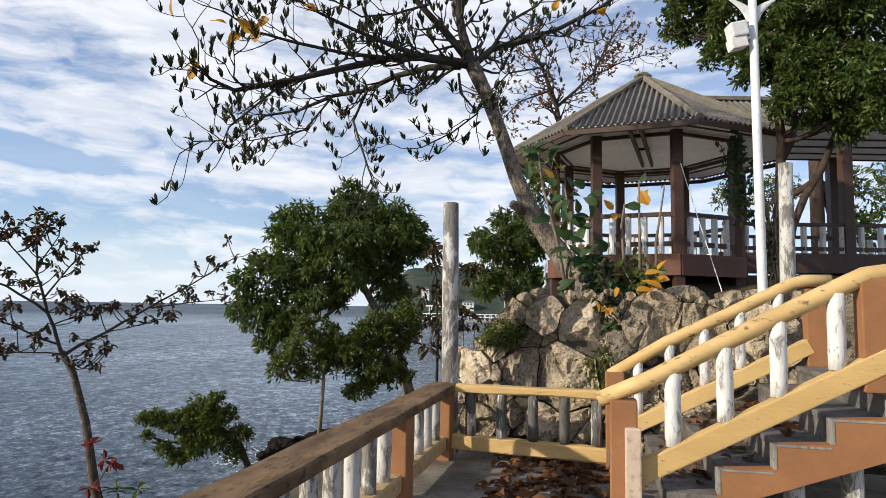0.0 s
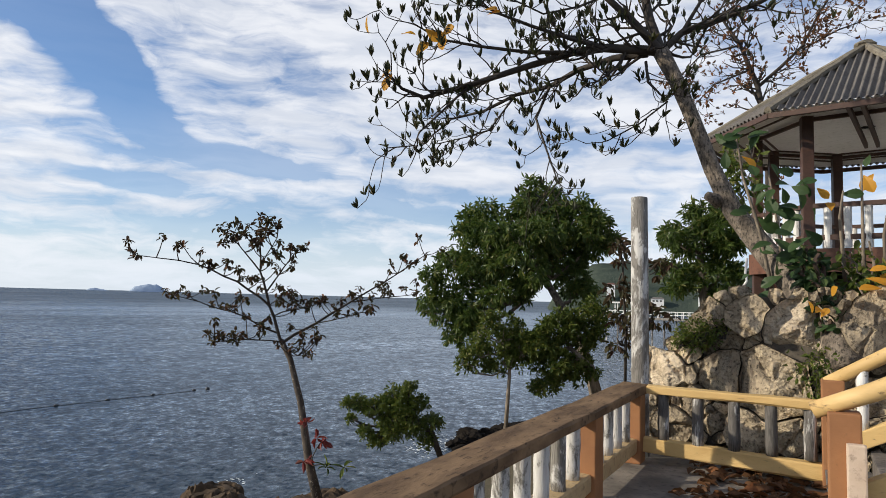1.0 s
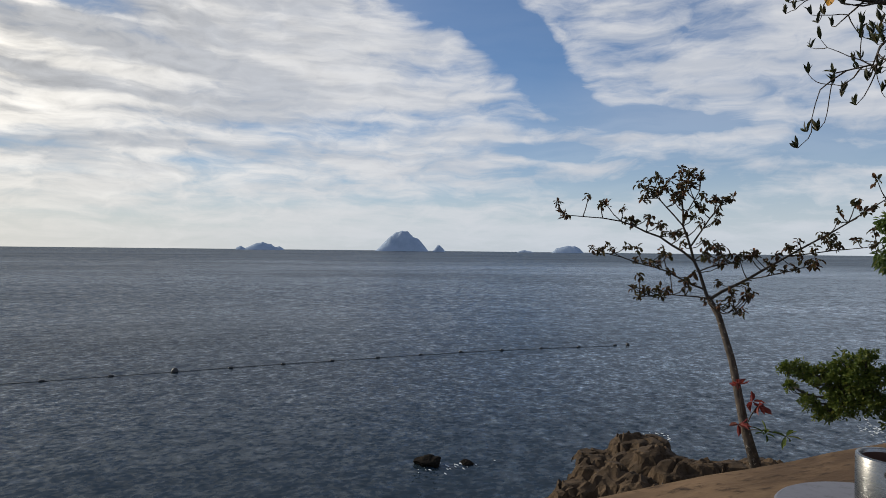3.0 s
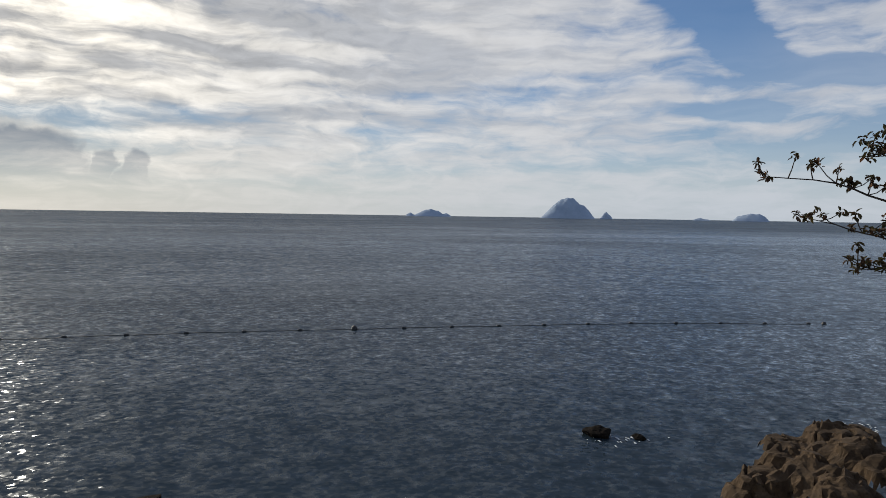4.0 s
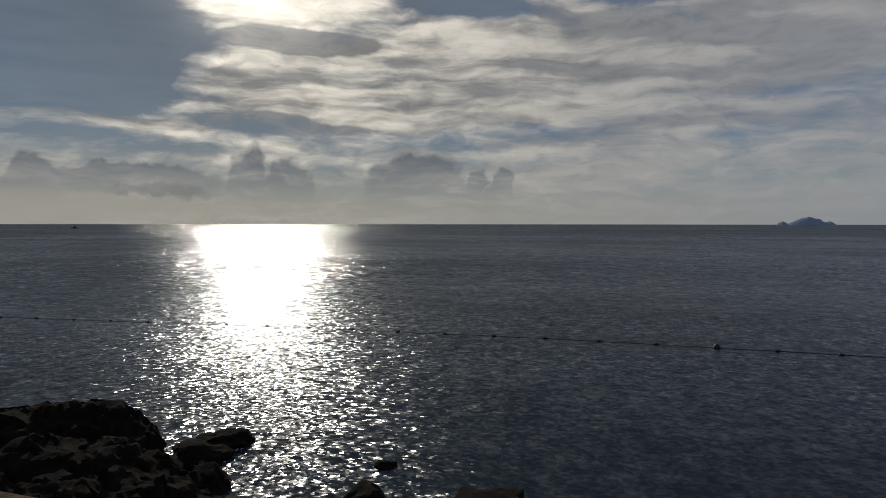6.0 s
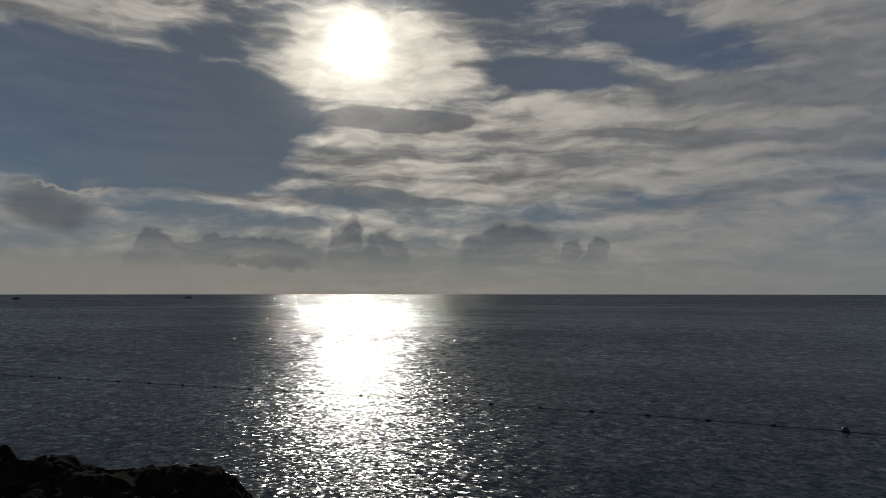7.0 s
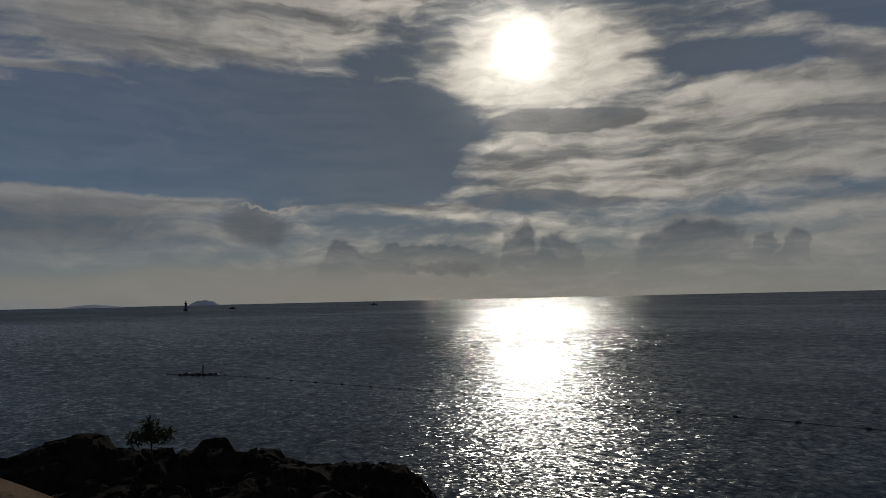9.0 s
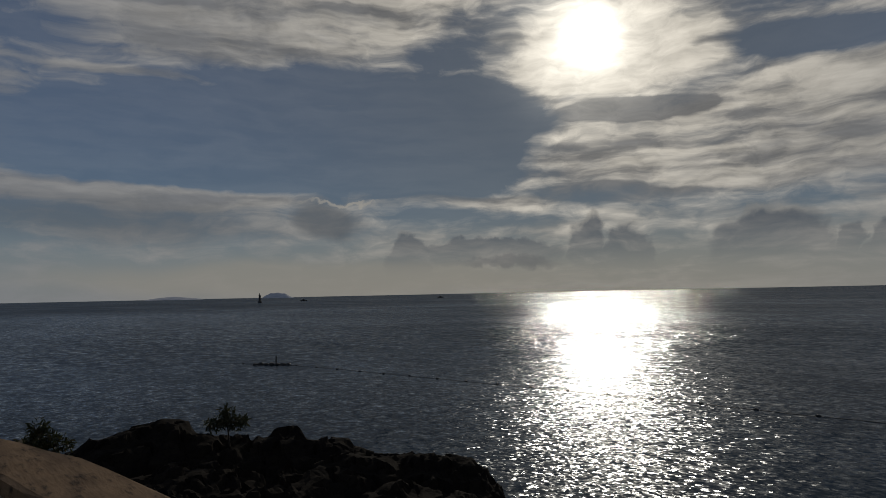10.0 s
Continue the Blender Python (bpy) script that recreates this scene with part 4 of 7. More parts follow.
def build_stairs():
    root = thing("stairs", (0.9, 6.0, 0.0), "concrete stairs with worn grey treads and brown-orange sides", "stairs", kind="structure")
    n = 6
    for k in range(n):
        x0, z1 = STEP_X + k * STEP_RUN, (k + 1) * STEP_RISE
        x1 = x0 + STEP_RUN + (2.6 if k == n - 1 else 0.03)
        bm = bmesh.new()
        box(bm, (x0, NEAR_Y - 0.02, z1 - 0.05), (x1, FAR_Y + 0.06, z1), None, 0.012)
        part("tread", wobble(bm, 0.006, 5, k), STEPPING, root)
        bm = bmesh.new()
        box(bm, (x0 + 0.012, NEAR_Y + 0.05, z1 - STEP_RISE), (x0 + 0.09, FAR_Y, z1 - 0.048))
        part("riser", bm, STEPPING, root)
    # the sawtooth side of the flight
    bm = bmesh.new()
    outline = []
    for k in range(2, n):
        outline += [(STEP_X + k * STEP_RUN - 0.02, k * STEP_RISE + 0.02), (STEP_X + k * STEP_RUN - 0.02, (k + 1) * STEP_RISE - 0.004)]
    xe = STEP_X + n * STEP_RUN + 2.6
    outline += [(xe, n * STEP_RISE - 0.004), (xe, n * STEP_RISE - 0.25), (STEP_X + (n - 1) * STEP_RUN + 0.2, (n - 1) * STEP_RISE - 0.16), (STEP_X + 2 * STEP_RUN - 0.02, STEP_RISE * 1.55)]
    a = [bm.verts.new((x, NEAR_Y - 0.055, z)) for x, z in outline]
    b = [bm.verts.new((x, NEAR_Y + 0.05, z)) for x, z in outline]
    bm.faces.new(a)
    bm.faces.new(b[::-1])
    for i in range(len(a)):
        j = (i + 1) % len(a)
        bm.faces.new((a[i], b[i], b[j], a[j]))
    bmesh.ops.recalc_face_normals(bm, faces=bm.faces)
    part("stringer", bm, TERRA, root, "brown-orange painted sawtooth side")
    # pale worn edges along the sawtooth
    for k in range(2, n):
        x0, z0, z1 = STEP_X + k * STEP_RUN - 0.026, k * STEP_RISE + 0.02, (k + 1) * STEP_RISE - 0.004
        part("edge_strip", box(bmesh.new(), (x0, NEAR_Y - 0.059, z0), (x0 + 0.022, NEAR_Y + 0.048, z1 + 0.004), None, 0.004), CONCRETE, root, "pale worn concrete edge")
        part("edge_strip", box(bmesh.new(), (x0 + 0.024, NEAR_Y - 0.059, z1 - 0.010), (x0 + STEP_RUN - 0.002, NEAR_Y - 0.022, z1 + 0.006), None, 0.004), CONCRETE, root, "pale worn concrete edge")
    for x, z in ((1.35, 0.50), (1.72, 0.68), (2.4, 0.83), (3.6, 0.83)):
        bm = bmesh.new()
        tube(bm, [(x, NEAR_Y + 0.16, 0), (x, NEAR_Y + 0.16, z)], 0.07, 12)
        part("prop", bm, WHITEWASH, root, "whitewashed round prop")

    for y in (NEAR_Y, FAR_Y):
        near = y == NEAR_Y
        rail = thing("stair_balustrade", (1.0, y, 0.0), "yellow-ochre wooden stair handrail on thick whitewashed balusters", "railing", "stair rails")
        bm = bmesh.new()
        if near:
            top = [(0.02, y, 0.985), (0.38, y, 1.147), (0.77, y, 1.362), (1.07, y, 1.527), (1.58, y, 1.80), (1.79, y, 1.90), (1.92, y, 1.928), (3.4, y, 1.935)]
        else:
            top = [(0.14, y, 0.955), (0.72, y, 1.312), (1.32, y, 1.622), (1.90, y, 1.926), (2.02, y, 1.958), (2.26, y, 1.962)]
        tube(bm, top, [0.058] + [0.062] * (len(top) - 1), 12)
        part("handrail", wobble(bm, 0.012, 4, 3), HANDRAIL, rail, smooth=True)
        x0, z0 = (0.27, 0.47) if near else (0.33, 0.43)
        x1, z1 = (1.95, 1.37) if near else (2.05, 1.32)
        part("bottom_rail", beam(bmesh.new(), (x0, y, z0), (x1, y, z1), 0.125, 0.15, 0.012), YELLOW, rail)
        part("newel", box(bmesh.new(), (0.10, y - 0.09, 0), (0.29, y + 0.09, 1.0), None, 0.012), TERRA, rail, "terracotta square newel post")
        if near:
            part("plinth", box(bmesh.new(), (0.20, y - 0.15, 0), (0.31, y - 0.092, 0.82), None, 0.012), PEACH, rail, "pale peach board on the newel")
        for x in ((0.535, 0.885, 1.235, 1.605) if near else (0.43, 0.74, 1.08, 1.42, 1.78)):
            s = (z1 - z0) / (x1 - x0)
            zb = z0 + (x - x0) * s + 0.075
            zt = float(np.interp(x, [p[0] for p in top], [p[2] for p in top])) - 0.03
            me = baluster_mesh(0.057 if near else 0.050, zt - zb, int(x * 100), CLEANWASH)
            share("baluster", me, Matrix.Translation((x, y, zb)), rail)
        xe = (1.845, 2.75) if near else (2.12,)
        for x in xe:
            part("newel", box(bmesh.new(), (x - 0.1, y - 0.055, 1.12), (x + 0.1, y + 0.1, 1.88), None, 0.012), TERRA, rail, "terracotta square newel post")


build_floor()
build_sea_rail()
build_cross_rail()
build_stairs()


def build_corner_pole():
    bm = bmesh.new()
    tube(bm, [(-1.62, 7.33, -0.2), (-1.625, 7.33, 0.8), (-1.635, 7.33, 1.8), (-1.645, 7.33, 2.86)], [0.10, 0.098, 0.095, 0.09], 14)
    ob = part("pole", wobble(bm, 0.008, 5, 2), POLEWASH, smooth=True)
    tagged(ob, "weathered grey-white wooden pole behind the balustrade corner", "pole")


build_corner_pole()


def build_pedestal():
    x, y, top = -0.752, 0.921, 1.264
    z = top - 0.10
    root = thing("pedestal", (x, y, 0.0), "stainless steel pedestal with a round plate and an open tube socket", "stand")
    bm = bmesh.new()
    lathe(bm, [(0.001, 0.0), (0.17, 0.0), (0.17, 0.012), (0.03, 0.02), (0.03, z - 0.012), (0.001, z - 0.012)], (x, y, 0), 28)
    part("column", bm, STEEL, root)
    bm = bmesh.new()
    lathe(bm, [(0.001, -0.012), (0.163, -0.012), (0.168, -0.008), (0.168, -0.002), (0.164, 0.0), (0.001, 0.0)], (x, y, z), 48)
    plate = part("plate", bm, GREYPLATE, root, "round satin grey plate")
    bm = bmesh.new()
    lathe(bm, [(0.0495, 0.0), (0.0495, 0.098), (0.048, 0.10), (0.043, 0.10), (0.0415, 0.098), (0.0415, 0.004), (0.001, 0.004)], (x, y, z), 48)
    socket = part("socket", bm, STEEL, root, "brushed steel tube socket", smooth=True)
    # a brown inner sleeve is added to darken the bore in place of shade
    bm = bmesh.new()
    lathe(bm, [(0.041, 0.005), (0.041, 0.094)], (x, y, z), 40)
    part("bore", bm, BROWN, socket, "dark lining for the shade inside the tube", smooth=True)
    bm = bmesh.new()
    lathe(bm, [(0.049, 0.013), (0.054, 0.008), (0.060, 0.003), (0.062, 0.0)], (x, y, z), 40)
    part("weld", bm, CAPSTONE, plate, "rusty weld ring at the foot of the tube")
    away = Vector((x, y, 0)).normalized()
    side = Vector((away.y, -away.x, 0))
    for name, d, h, r, out, m, label in (("bolt_hole", -away * 0.85 + side * 0.52, 0.045, 0.0095, 0.0008, BLACK, "dark round bolt hole"), ("set_screw", -away * 0.93 - side * 0.22, 0.082, 0.0055, 0.004, STEEL, "small set screw")):
        d = d.normalized()
        bm = bmesh.new()
        tube(bm, [Vector((x, y, z + h)) + d * 0.047, Vector((x, y, z + h)) + d * (0.0495 + out)], r, 14)
        part(name, bm, m, socket, label)


build_pedestal()

# ---- rock wall ----
def clip(poly, p, n):
    """Keeps the part of a polygon on the far side of the line through p from n."""
    out = []
    for i, a in enumerate(poly):
        b = poly[(i + 1) % len(poly)]
        da, db = (a[0] - p[0]) * n[0] + (a[1] - p[1]) * n[1], (b[0] - p[0]) * n[0] + (b[1] - p[1]) * n[1]
        if da <= 0:
            out.append(a)
        if da * db < 0:
            t = da / (da - db)
            out.append((a[0] + (b[0] - a[0]) * t, a[1] + (b[1] - a[1]) * t))
    return out


def wall_face(x, z):
    """How far out the rough wall stands at x along it and z up it."""
    return 7.80 + 0.20 * max(0, z) + 0.14 * noise.noise(Vector((x * 0.8, z * 0.8, 4))) + 0.10 * max(0, x - 1)


def wall_top(x):
    """The broken upper edge of the wall: low by the sea, full height under the pavilion."""
    return min(1.86, 0.98 + max(0.0, x + 1.75) * 0.95) + 0.10 * noise.noise(Vector((x * 1.7, 2.2, 0)))


def build_wall():
    root = tagged(new("wall_rock"), "retaining wall of big angular warm-grey boulders behind the terrace", "wall", kind="structure")
    rng = random.Random(5)
    x0, x1, z0 = -1.80, 5.4, -0.15
    # the large stones, as x, z and half size
    seeds = [(-0.09, 1.39, 0.38), (-0.61, 1.55, 0.24), (-0.35, 0.83, 0.44), (0.20, 0.91, 0.26), (-0.81, 0.87, 0.30), (-1.47, 0.88, 0.24), (-0.79, 1.29, 0.15), (-1.40, 0.27, 0.24), (-0.97, 0.36, 0.17), (-0.60, 0.31, 0.24), (-0.16, 0.29, 0.22),
             (0.71, 1.48, 0.40), (1.18, 1.39, 0.36), (0.52, 0.72, 0.22), (0.98, 0.75, 0.28), (1.47, 1.02, 0.32), (1.89, 1.34, 0.40), (1.69, 0.47, 0.36), (0.91, 0.17, 0.30)]
    seeds = [(x, z, r * 0.97) for x, z, r in seeds]
    tries = 0
    while tries < 9000 and len(seeds) < 290:
        tries += 1
        x, z = rng.uniform(x0, x1), rng.uniform(z0, 1.95)
        if z > wall_top(x) - 0.06:
            continue
        r = rng.choice((0.06, 0.075, 0.09, 0.12, 0.16, 0.20) if x < 2 else (0.2, 0.3, 0.4))
        if all(math.hypot(x - a, z - b) > (r + c) * 0.82 for a, b, c in seeds):
            seeds.append((x, z, r))
    for i, (x, z, r) in enumerate(seeds):
        poly = [(x0 - .1, z0 - .1), (x1, z0 - .1), (x1, 2.3), (x0 - .1, 2.3)]
        k = max(4, int(r * 12))
        for q in range(7):
            a = 2 * math.pi * (q + rng.uniform(-.3, .3)) / 7
            reach = r * rng.uniform(1.15, 1.5)
            poly = clip(poly, (x + math.cos(a) * reach, z + math.sin(a) * reach), (math.cos(a), math.sin(a)))
        for w in (-0.5, 0.5):
            zt = wall_top(x + w * r)
            slant = (wall_top(x + r) - wall_top(x - r)) / (2 * r)
            ln = math.hypot(slant, 1)
            poly = clip(poly, (x + w * r, max(zt + 0.04, z + 0.05)), (-slant / ln, 1 / ln))
        gap = rng.uniform(0.001, 0.008)
        for a, b, c in seeds:
            d = math.hypot(a - x, b - z)
            if 0 < d < 1.8:
                t = 0.5 + (r * r - c * c) / (2 * d * d)
                nrm = ((a - x) / d, (b - z) / d)
                poly = clip(poly, (x + (a - x) * t - nrm[0] * gap, z + (b - z) * t - nrm[1] * gap), nrm)
                if len(poly) < 3:
                    break
        if len(poly) < 3:
            continue
        cx, cz = sum(p[0] for p in poly) / len(poly), sum(p[1] for p in poly) / len(poly)
        size = sum(math.hypot(p[0] - cx, p[1] - cz) for p in poly) / len(poly)
        ring = []
        for k, a in enumerate(poly):
            b = poly[(k + 1) % len(poly)]
            ring += [(a[0] * (1 - w) + b[0] * w, a[1] * (1 - w) + b[1] * w) for w in (0.03, 0.25, 0.5, 0.75, 0.97)]
        ring = [(u + 0.035 * noise.noise(Vector((u * 5, v * 5, 1))) + 0.014 * noise.noise(Vector((u * 16, v * 16, 3))), v + 0.035 * noise.noise(Vector((u * 5, v * 5, 7))) + 0.014 * noise.noise(Vector((u * 16, v * 16, 9)))) for u, v in ring]
        # a cleft face: the lowest of a few slanting planes
        planes = [(size * rng.uniform(0.22, 0.55), rng.uniform(-1.1, 1.1), rng.uniform(-1.0, 0.8)) for _ in range(4)] + [(size * rng.uniform(0.25, 0.42) + 0.03, rng.uniform(-.2, .2), rng.uniform(-.3, .1))]
        bm = bmesh.new()
        rows = []
        base = wall_face(cx, cz) - rng.uniform(-0.10, 0.12)
        for f in (1.04, 1.0, 0.975, 0.93, 0.84, 0.74, 0.63, 0.52, 0.41, 0.3, 0.2, 0.1):
            row = []
            for px_, pz_ in ring:
                qx, qz = cx + (px_ - cx) * f, cz + (pz_ - cz) * f
                if f > 1.01:
                    o, qx, qz = -0.30, cx + (px_ - cx) * 0.9, cz + (pz_ - cz) * 0.9
                else:
                    o = min(p[0] + p[1] * (qx - cx) + p[2] * (qz - cz) for p in planes)
                    o = max(o, -0.02) * min(1.0, (1.0 - f) * 20 + 0.42)
                    o += 0.030 * noise.noise(Vector((qx * 6, qz * 6, i))) + 0.016 * noise.noise(Vector((qx * 22, qz * 22, i))) - 0.05 * max(0.0, 0.10 - abs(noise.noise(Vector((qx * 3.2, qz * 2.0, i * 3.1))))) / 0.10
                row.append(bm.verts.new((qx + 0.012 * noise.noise(Vector((qx * 14, qz * 14, i + 9))), base - o, qz)))
            rows.append(row)
        for a, b in zip(rows, rows[1:]):
            for k in range(len(ring)):
                j = (k + 1) % len(ring)
                bm.faces.new((a[k], a[j], b[j], b[k]))
        bm.faces.new(rows[-1])
        bmesh.ops.recalc_face_normals(bm, faces=bm.faces)
        part("stone", bm, PALE_STONE if i in (0, 5) else STONE, root)
    bm = bmesh.new()
    g = []
    for i in range(49):
        x = x0 + (x1 - x0) * i / 48
        top = wall_top(x) - 0.10
        g.append([bm.verts.new((x, wall_face(x, z0 + (top - z0) * j / 8) + 0.16, z0 + (top - z0) * j / 8)) for j in range(9)] + [bm.verts.new((x, 9.6, top + 0.02))])
    for a, b in zip(g, g[1:]):
        for j in range(9):
            bm.faces.new((a[j], b[j], b[j + 1], a[j + 1]))
    part("mortar", bm, MORTAR, root)


build_wall()


def loose_boulder(at, size, seed, label, m=STONE, name="boulder", sub=4, rough=0.2, cuts=8):
    bm = bmesh.new()
    boulder(bm, at, size, seed, sub, rough, cuts)
    return tagged(part(name, bm, m), label, "rock", "boulders")


loose_boulder((1.04, 10.11, 1.76), (0.55, 0.40, 0.30), 21, "dark cracked boulder under the pavilion deck")
loose_boulder((0.30, 9.93, 1.67), (0.45, 0.40, 0.30), 25, "grey boulder at the foot of the pavilion")
loose_boulder((-1.72, 8.35, 0.55), (0.30, 0.45, 0.55), 33, "grey boulder beside the corner pole")
loose_boulder((-1.45, 8.9, 0.55), (0.36, 0.5, 0.45), 36, "grey boulder at the seaward end of the rock wall")
loose_boulder((-0.85, 9.4, 0.80), (0.42, 0.5, 0.5), 39, "grey boulder at the seaward end of the rock wall")

# ---- pavilion ----
PAV = Vector((1.07, 14.59, 0.0))
PAV_TURN = 13.23
DECK_Z, EAVE_Z, PEAK_Z = 2.69, 4.98, 6.76
COL_R, EAVE_R = 1.96, 3.05


def corner(k, r, z):
    """Corner k of the eight, the first towards the terrace."""
    a = radians(PAV_TURN - 90 + 45 * k)
    return PAV + Vector((math.cos(a) * r, math.sin(a) * r, z))


def corrugated(bm, a, b, top_a, top_b, waves, amp):
    """A corrugated sheet between the eave a-b and the upper edge top_a-top_b."""
    a, b, top_a, top_b = (Vector(v) for v in (a, b, top_a, top_b))
    nrm = (b - a).cross(top_a - a).normalized()
    if nrm.z < 0:
        nrm = -nrm
    n = waves * 6
    low, high = [], []
    for i in range(n + 1):
        t = i / n
        o = nrm * (amp * math.sin(2 * math.pi * waves * t))
        low.append(bm.verts.new(a.lerp(b, t) + o))
        high.append(bm.verts.new(top_a.lerp(top_b, t) + o))
    for i in range(n):
        bm.faces.new((low[i], low[i + 1], high[i + 1], high[i]))


def hip_sheet(bm, a, b, peak, waves, amp):
    """A corrugated triangle whose waves run up the slope."""
    mid = (a + b) / 2
    along = (b - a)
    half = along.length / 2
    along.normalize()
    up = peak - mid
    nrm = along.cross(up).normalized()
    if nrm.z < 0:
        nrm = -nrm
    n = waves * 6
    low, high = [], []
    for i in range(n + 1):
        s = -half + 2 * half * i / n
        o = nrm * (amp * math.sin(2 * math.pi * waves * i / n))
        low.append(bm.verts.new(mid + along * s + o))
        high.append(bm.verts.new(mid + along * s + up * max(0.004, 1 - abs(s) / half) + o))
    for i in range(n):
        bm.faces.new((low[i], low[i + 1], high[i + 1], high[i]))


def build_pavilion():
    root = thing("pavilion", PAV, "eight-sided open pavilion with corrugated roof and brown posts on rocks", "pavilion")
    peak = PAV + Vector((0, 0, PEAK_Z))
    for k in range(8):
        a, b = corner(k, EAVE_R, EAVE_Z), corner(k + 1, EAVE_R, EAVE_Z)
        bm = bmesh.new()
        hip_sheet(bm, a, b, peak, 20, 0.034)
        part("roof_sheet", bm, ROOFING, root, "weathered grey-brown corrugated sheet", smooth=True)
        bm = bmesh.new()
        tube(bm, wobbly_line(a + Vector((0, 0, 0.02)), peak + Vector((0, 0, 0.05)), 9, k), [0.068] * 9 + [0.06], 7)
        part("hip", bm, RIDGE, root, "thick mossy mortar hip")
        part("fascia", beam(bmesh.new(), a - Vector((0, 0, 0.075)), b - Vector((0, 0, 0.075)), 0.04, 0.09), BROWN, root)
        # flat ceiling boards with dark battens between
        for j in range(5):
            f0, f1 = 1 - j * 0.19, 1 - (j + 1) * 0.19
            bm = bmesh.new()
            z = EAVE_Z + 0.02 + 0.035 * j
            q = [PAV + (corner(kk, EAVE_R * 0.975 * f, 0) - PAV) + Vector((0, 0, z + 0.035 * (f == f1))) for kk, f in ((k, f0), (k + 1, f0), (k + 1, f1), (k, f1))]
            vs = [bm.verts.new(v) for v in q] + [bm.verts.new(v + Vector((0, 0, 0.015))) for v in q]
            for f in ((0, 1, 2, 3), (7, 6, 5, 4), (0, 4, 5, 1), (1, 5, 6, 2), (2, 6, 7, 3), (3, 7, 4, 0)):
                bm.faces.new([vs[i] for i in f])
            bmesh.ops.recalc_face_normals(bm, faces=bm.faces)
            part("ceiling_board", bm, CEILING, root)
            if j < 2:
                part("batten", beam(bmesh.new(), q[2] - Vector((0, 0, .012)), q[3] - Vector((0, 0, .012)), 0.035, 0.03), BROWN, root)
        if k == 0:
            for o in (-0.10, 0.10):
                part("rafter", beam(bmesh.new(), (0.71 + o, 11.93, EAVE_Z - 0.03), (1.19 + o, 15.23, EAVE_Z - 0.03), 0.06, 0.10), BROWN, root)
        c = corner(k, COL_R, 0)
        part("column", box(bmesh.new(), (-0.095, -0.095, 0.0), (0.095, 0.095, 5.12 - 1.75), Matrix.Translation((c.x, c.y, 1.75)) @ Matrix.Rotation(radians(PAV_TURN), 4, "Z"), 0.012), BROWN, root)
        a, b = corner(k, COL_R, 5.0), corner(k + 1, COL_R, 5.0)
        part("ring_beam", beam(bmesh.new(), a, b, 0.06, 0.06), BROWN, root)
        # deck edge and rails
        a, b = corner(k, COL_R + 0.12, 0), corner(k + 1, COL_R + 0.12, 0)
        part("deck_fascia", beam(bmesh.new(), a + Vector((0, 0, DECK_Z - 0.20)), b + Vector((0, 0, DECK_Z - 0.20)), 0.09, 0.40), FASCIA, root)
        a, b = corner(k, COL_R, 0), corner(k + 1, COL_R, 0)
        for z, h, w in ((DECK_Z + 0.76, 0.075, 0.13), (DECK_Z + 0.20, 0.09, 0.09)):
            part("rail", beam(bmesh.new(), a + Vector((0, 0, z)), b + Vector((0, 0, z)), w, h), BROWN, root)
        for j in range(4):
            p = a.lerp(b, (j + 1) / 5)
            bm = bmesh.new()
            tube(bm, [p + Vector((0, 0, DECK_Z + 0.02)), p + Vector((0, 0, DECK_Z + 0.74))], 0.062, 10)
            part("baluster", bm, CLEANWASH, root, smooth=False)
    bm = bmesh.new()
    ring = [bm.verts.new(corner(k, COL_R + 0.08, DECK_Z - 0.02)) for k in range(8)]
    low = [bm.verts.new(corner(k, COL_R + 0.08, DECK_Z - 0.16)) for k in range(8)]
    bm.faces.new(ring)
    bm.faces.new(low[::-1])
    for k in range(8):
        bm.faces.new((ring[k], low[k], low[(k + 1) % 8], ring[(k + 1) % 8]))
    bmesh.ops.recalc_face_normals(bm, faces=bm.faces)
    part("deck", bm, CEILING, root, "pale tiled deck")
    bm = bmesh.new()
    boulder(bm, peak + Vector((0, 0, 0.06)), (0.2, 0.2, 0.1), 4, 2)
    part("finial", bm, RIDGE, root)
    # stone pads under the posts
    for k in (7, 0, 1):
        c = corner(k, COL_R, 1.72)
        part("pad", box(bmesh.new(), c - Vector((.24, .24, .2)), c + Vector((.24, .24, .12)), None, 0.02), CONCRETE, root)


def wobbly_line(a, b, n, seed):
    a, b = Vector(a), Vector(b)
    return [a.lerp(b, i / n) + Vector((0, 0, 0.02 * noise.noise(Vector((i * 0.9, seed, 0))))) for i in range(n + 1)]


build_pavilion()


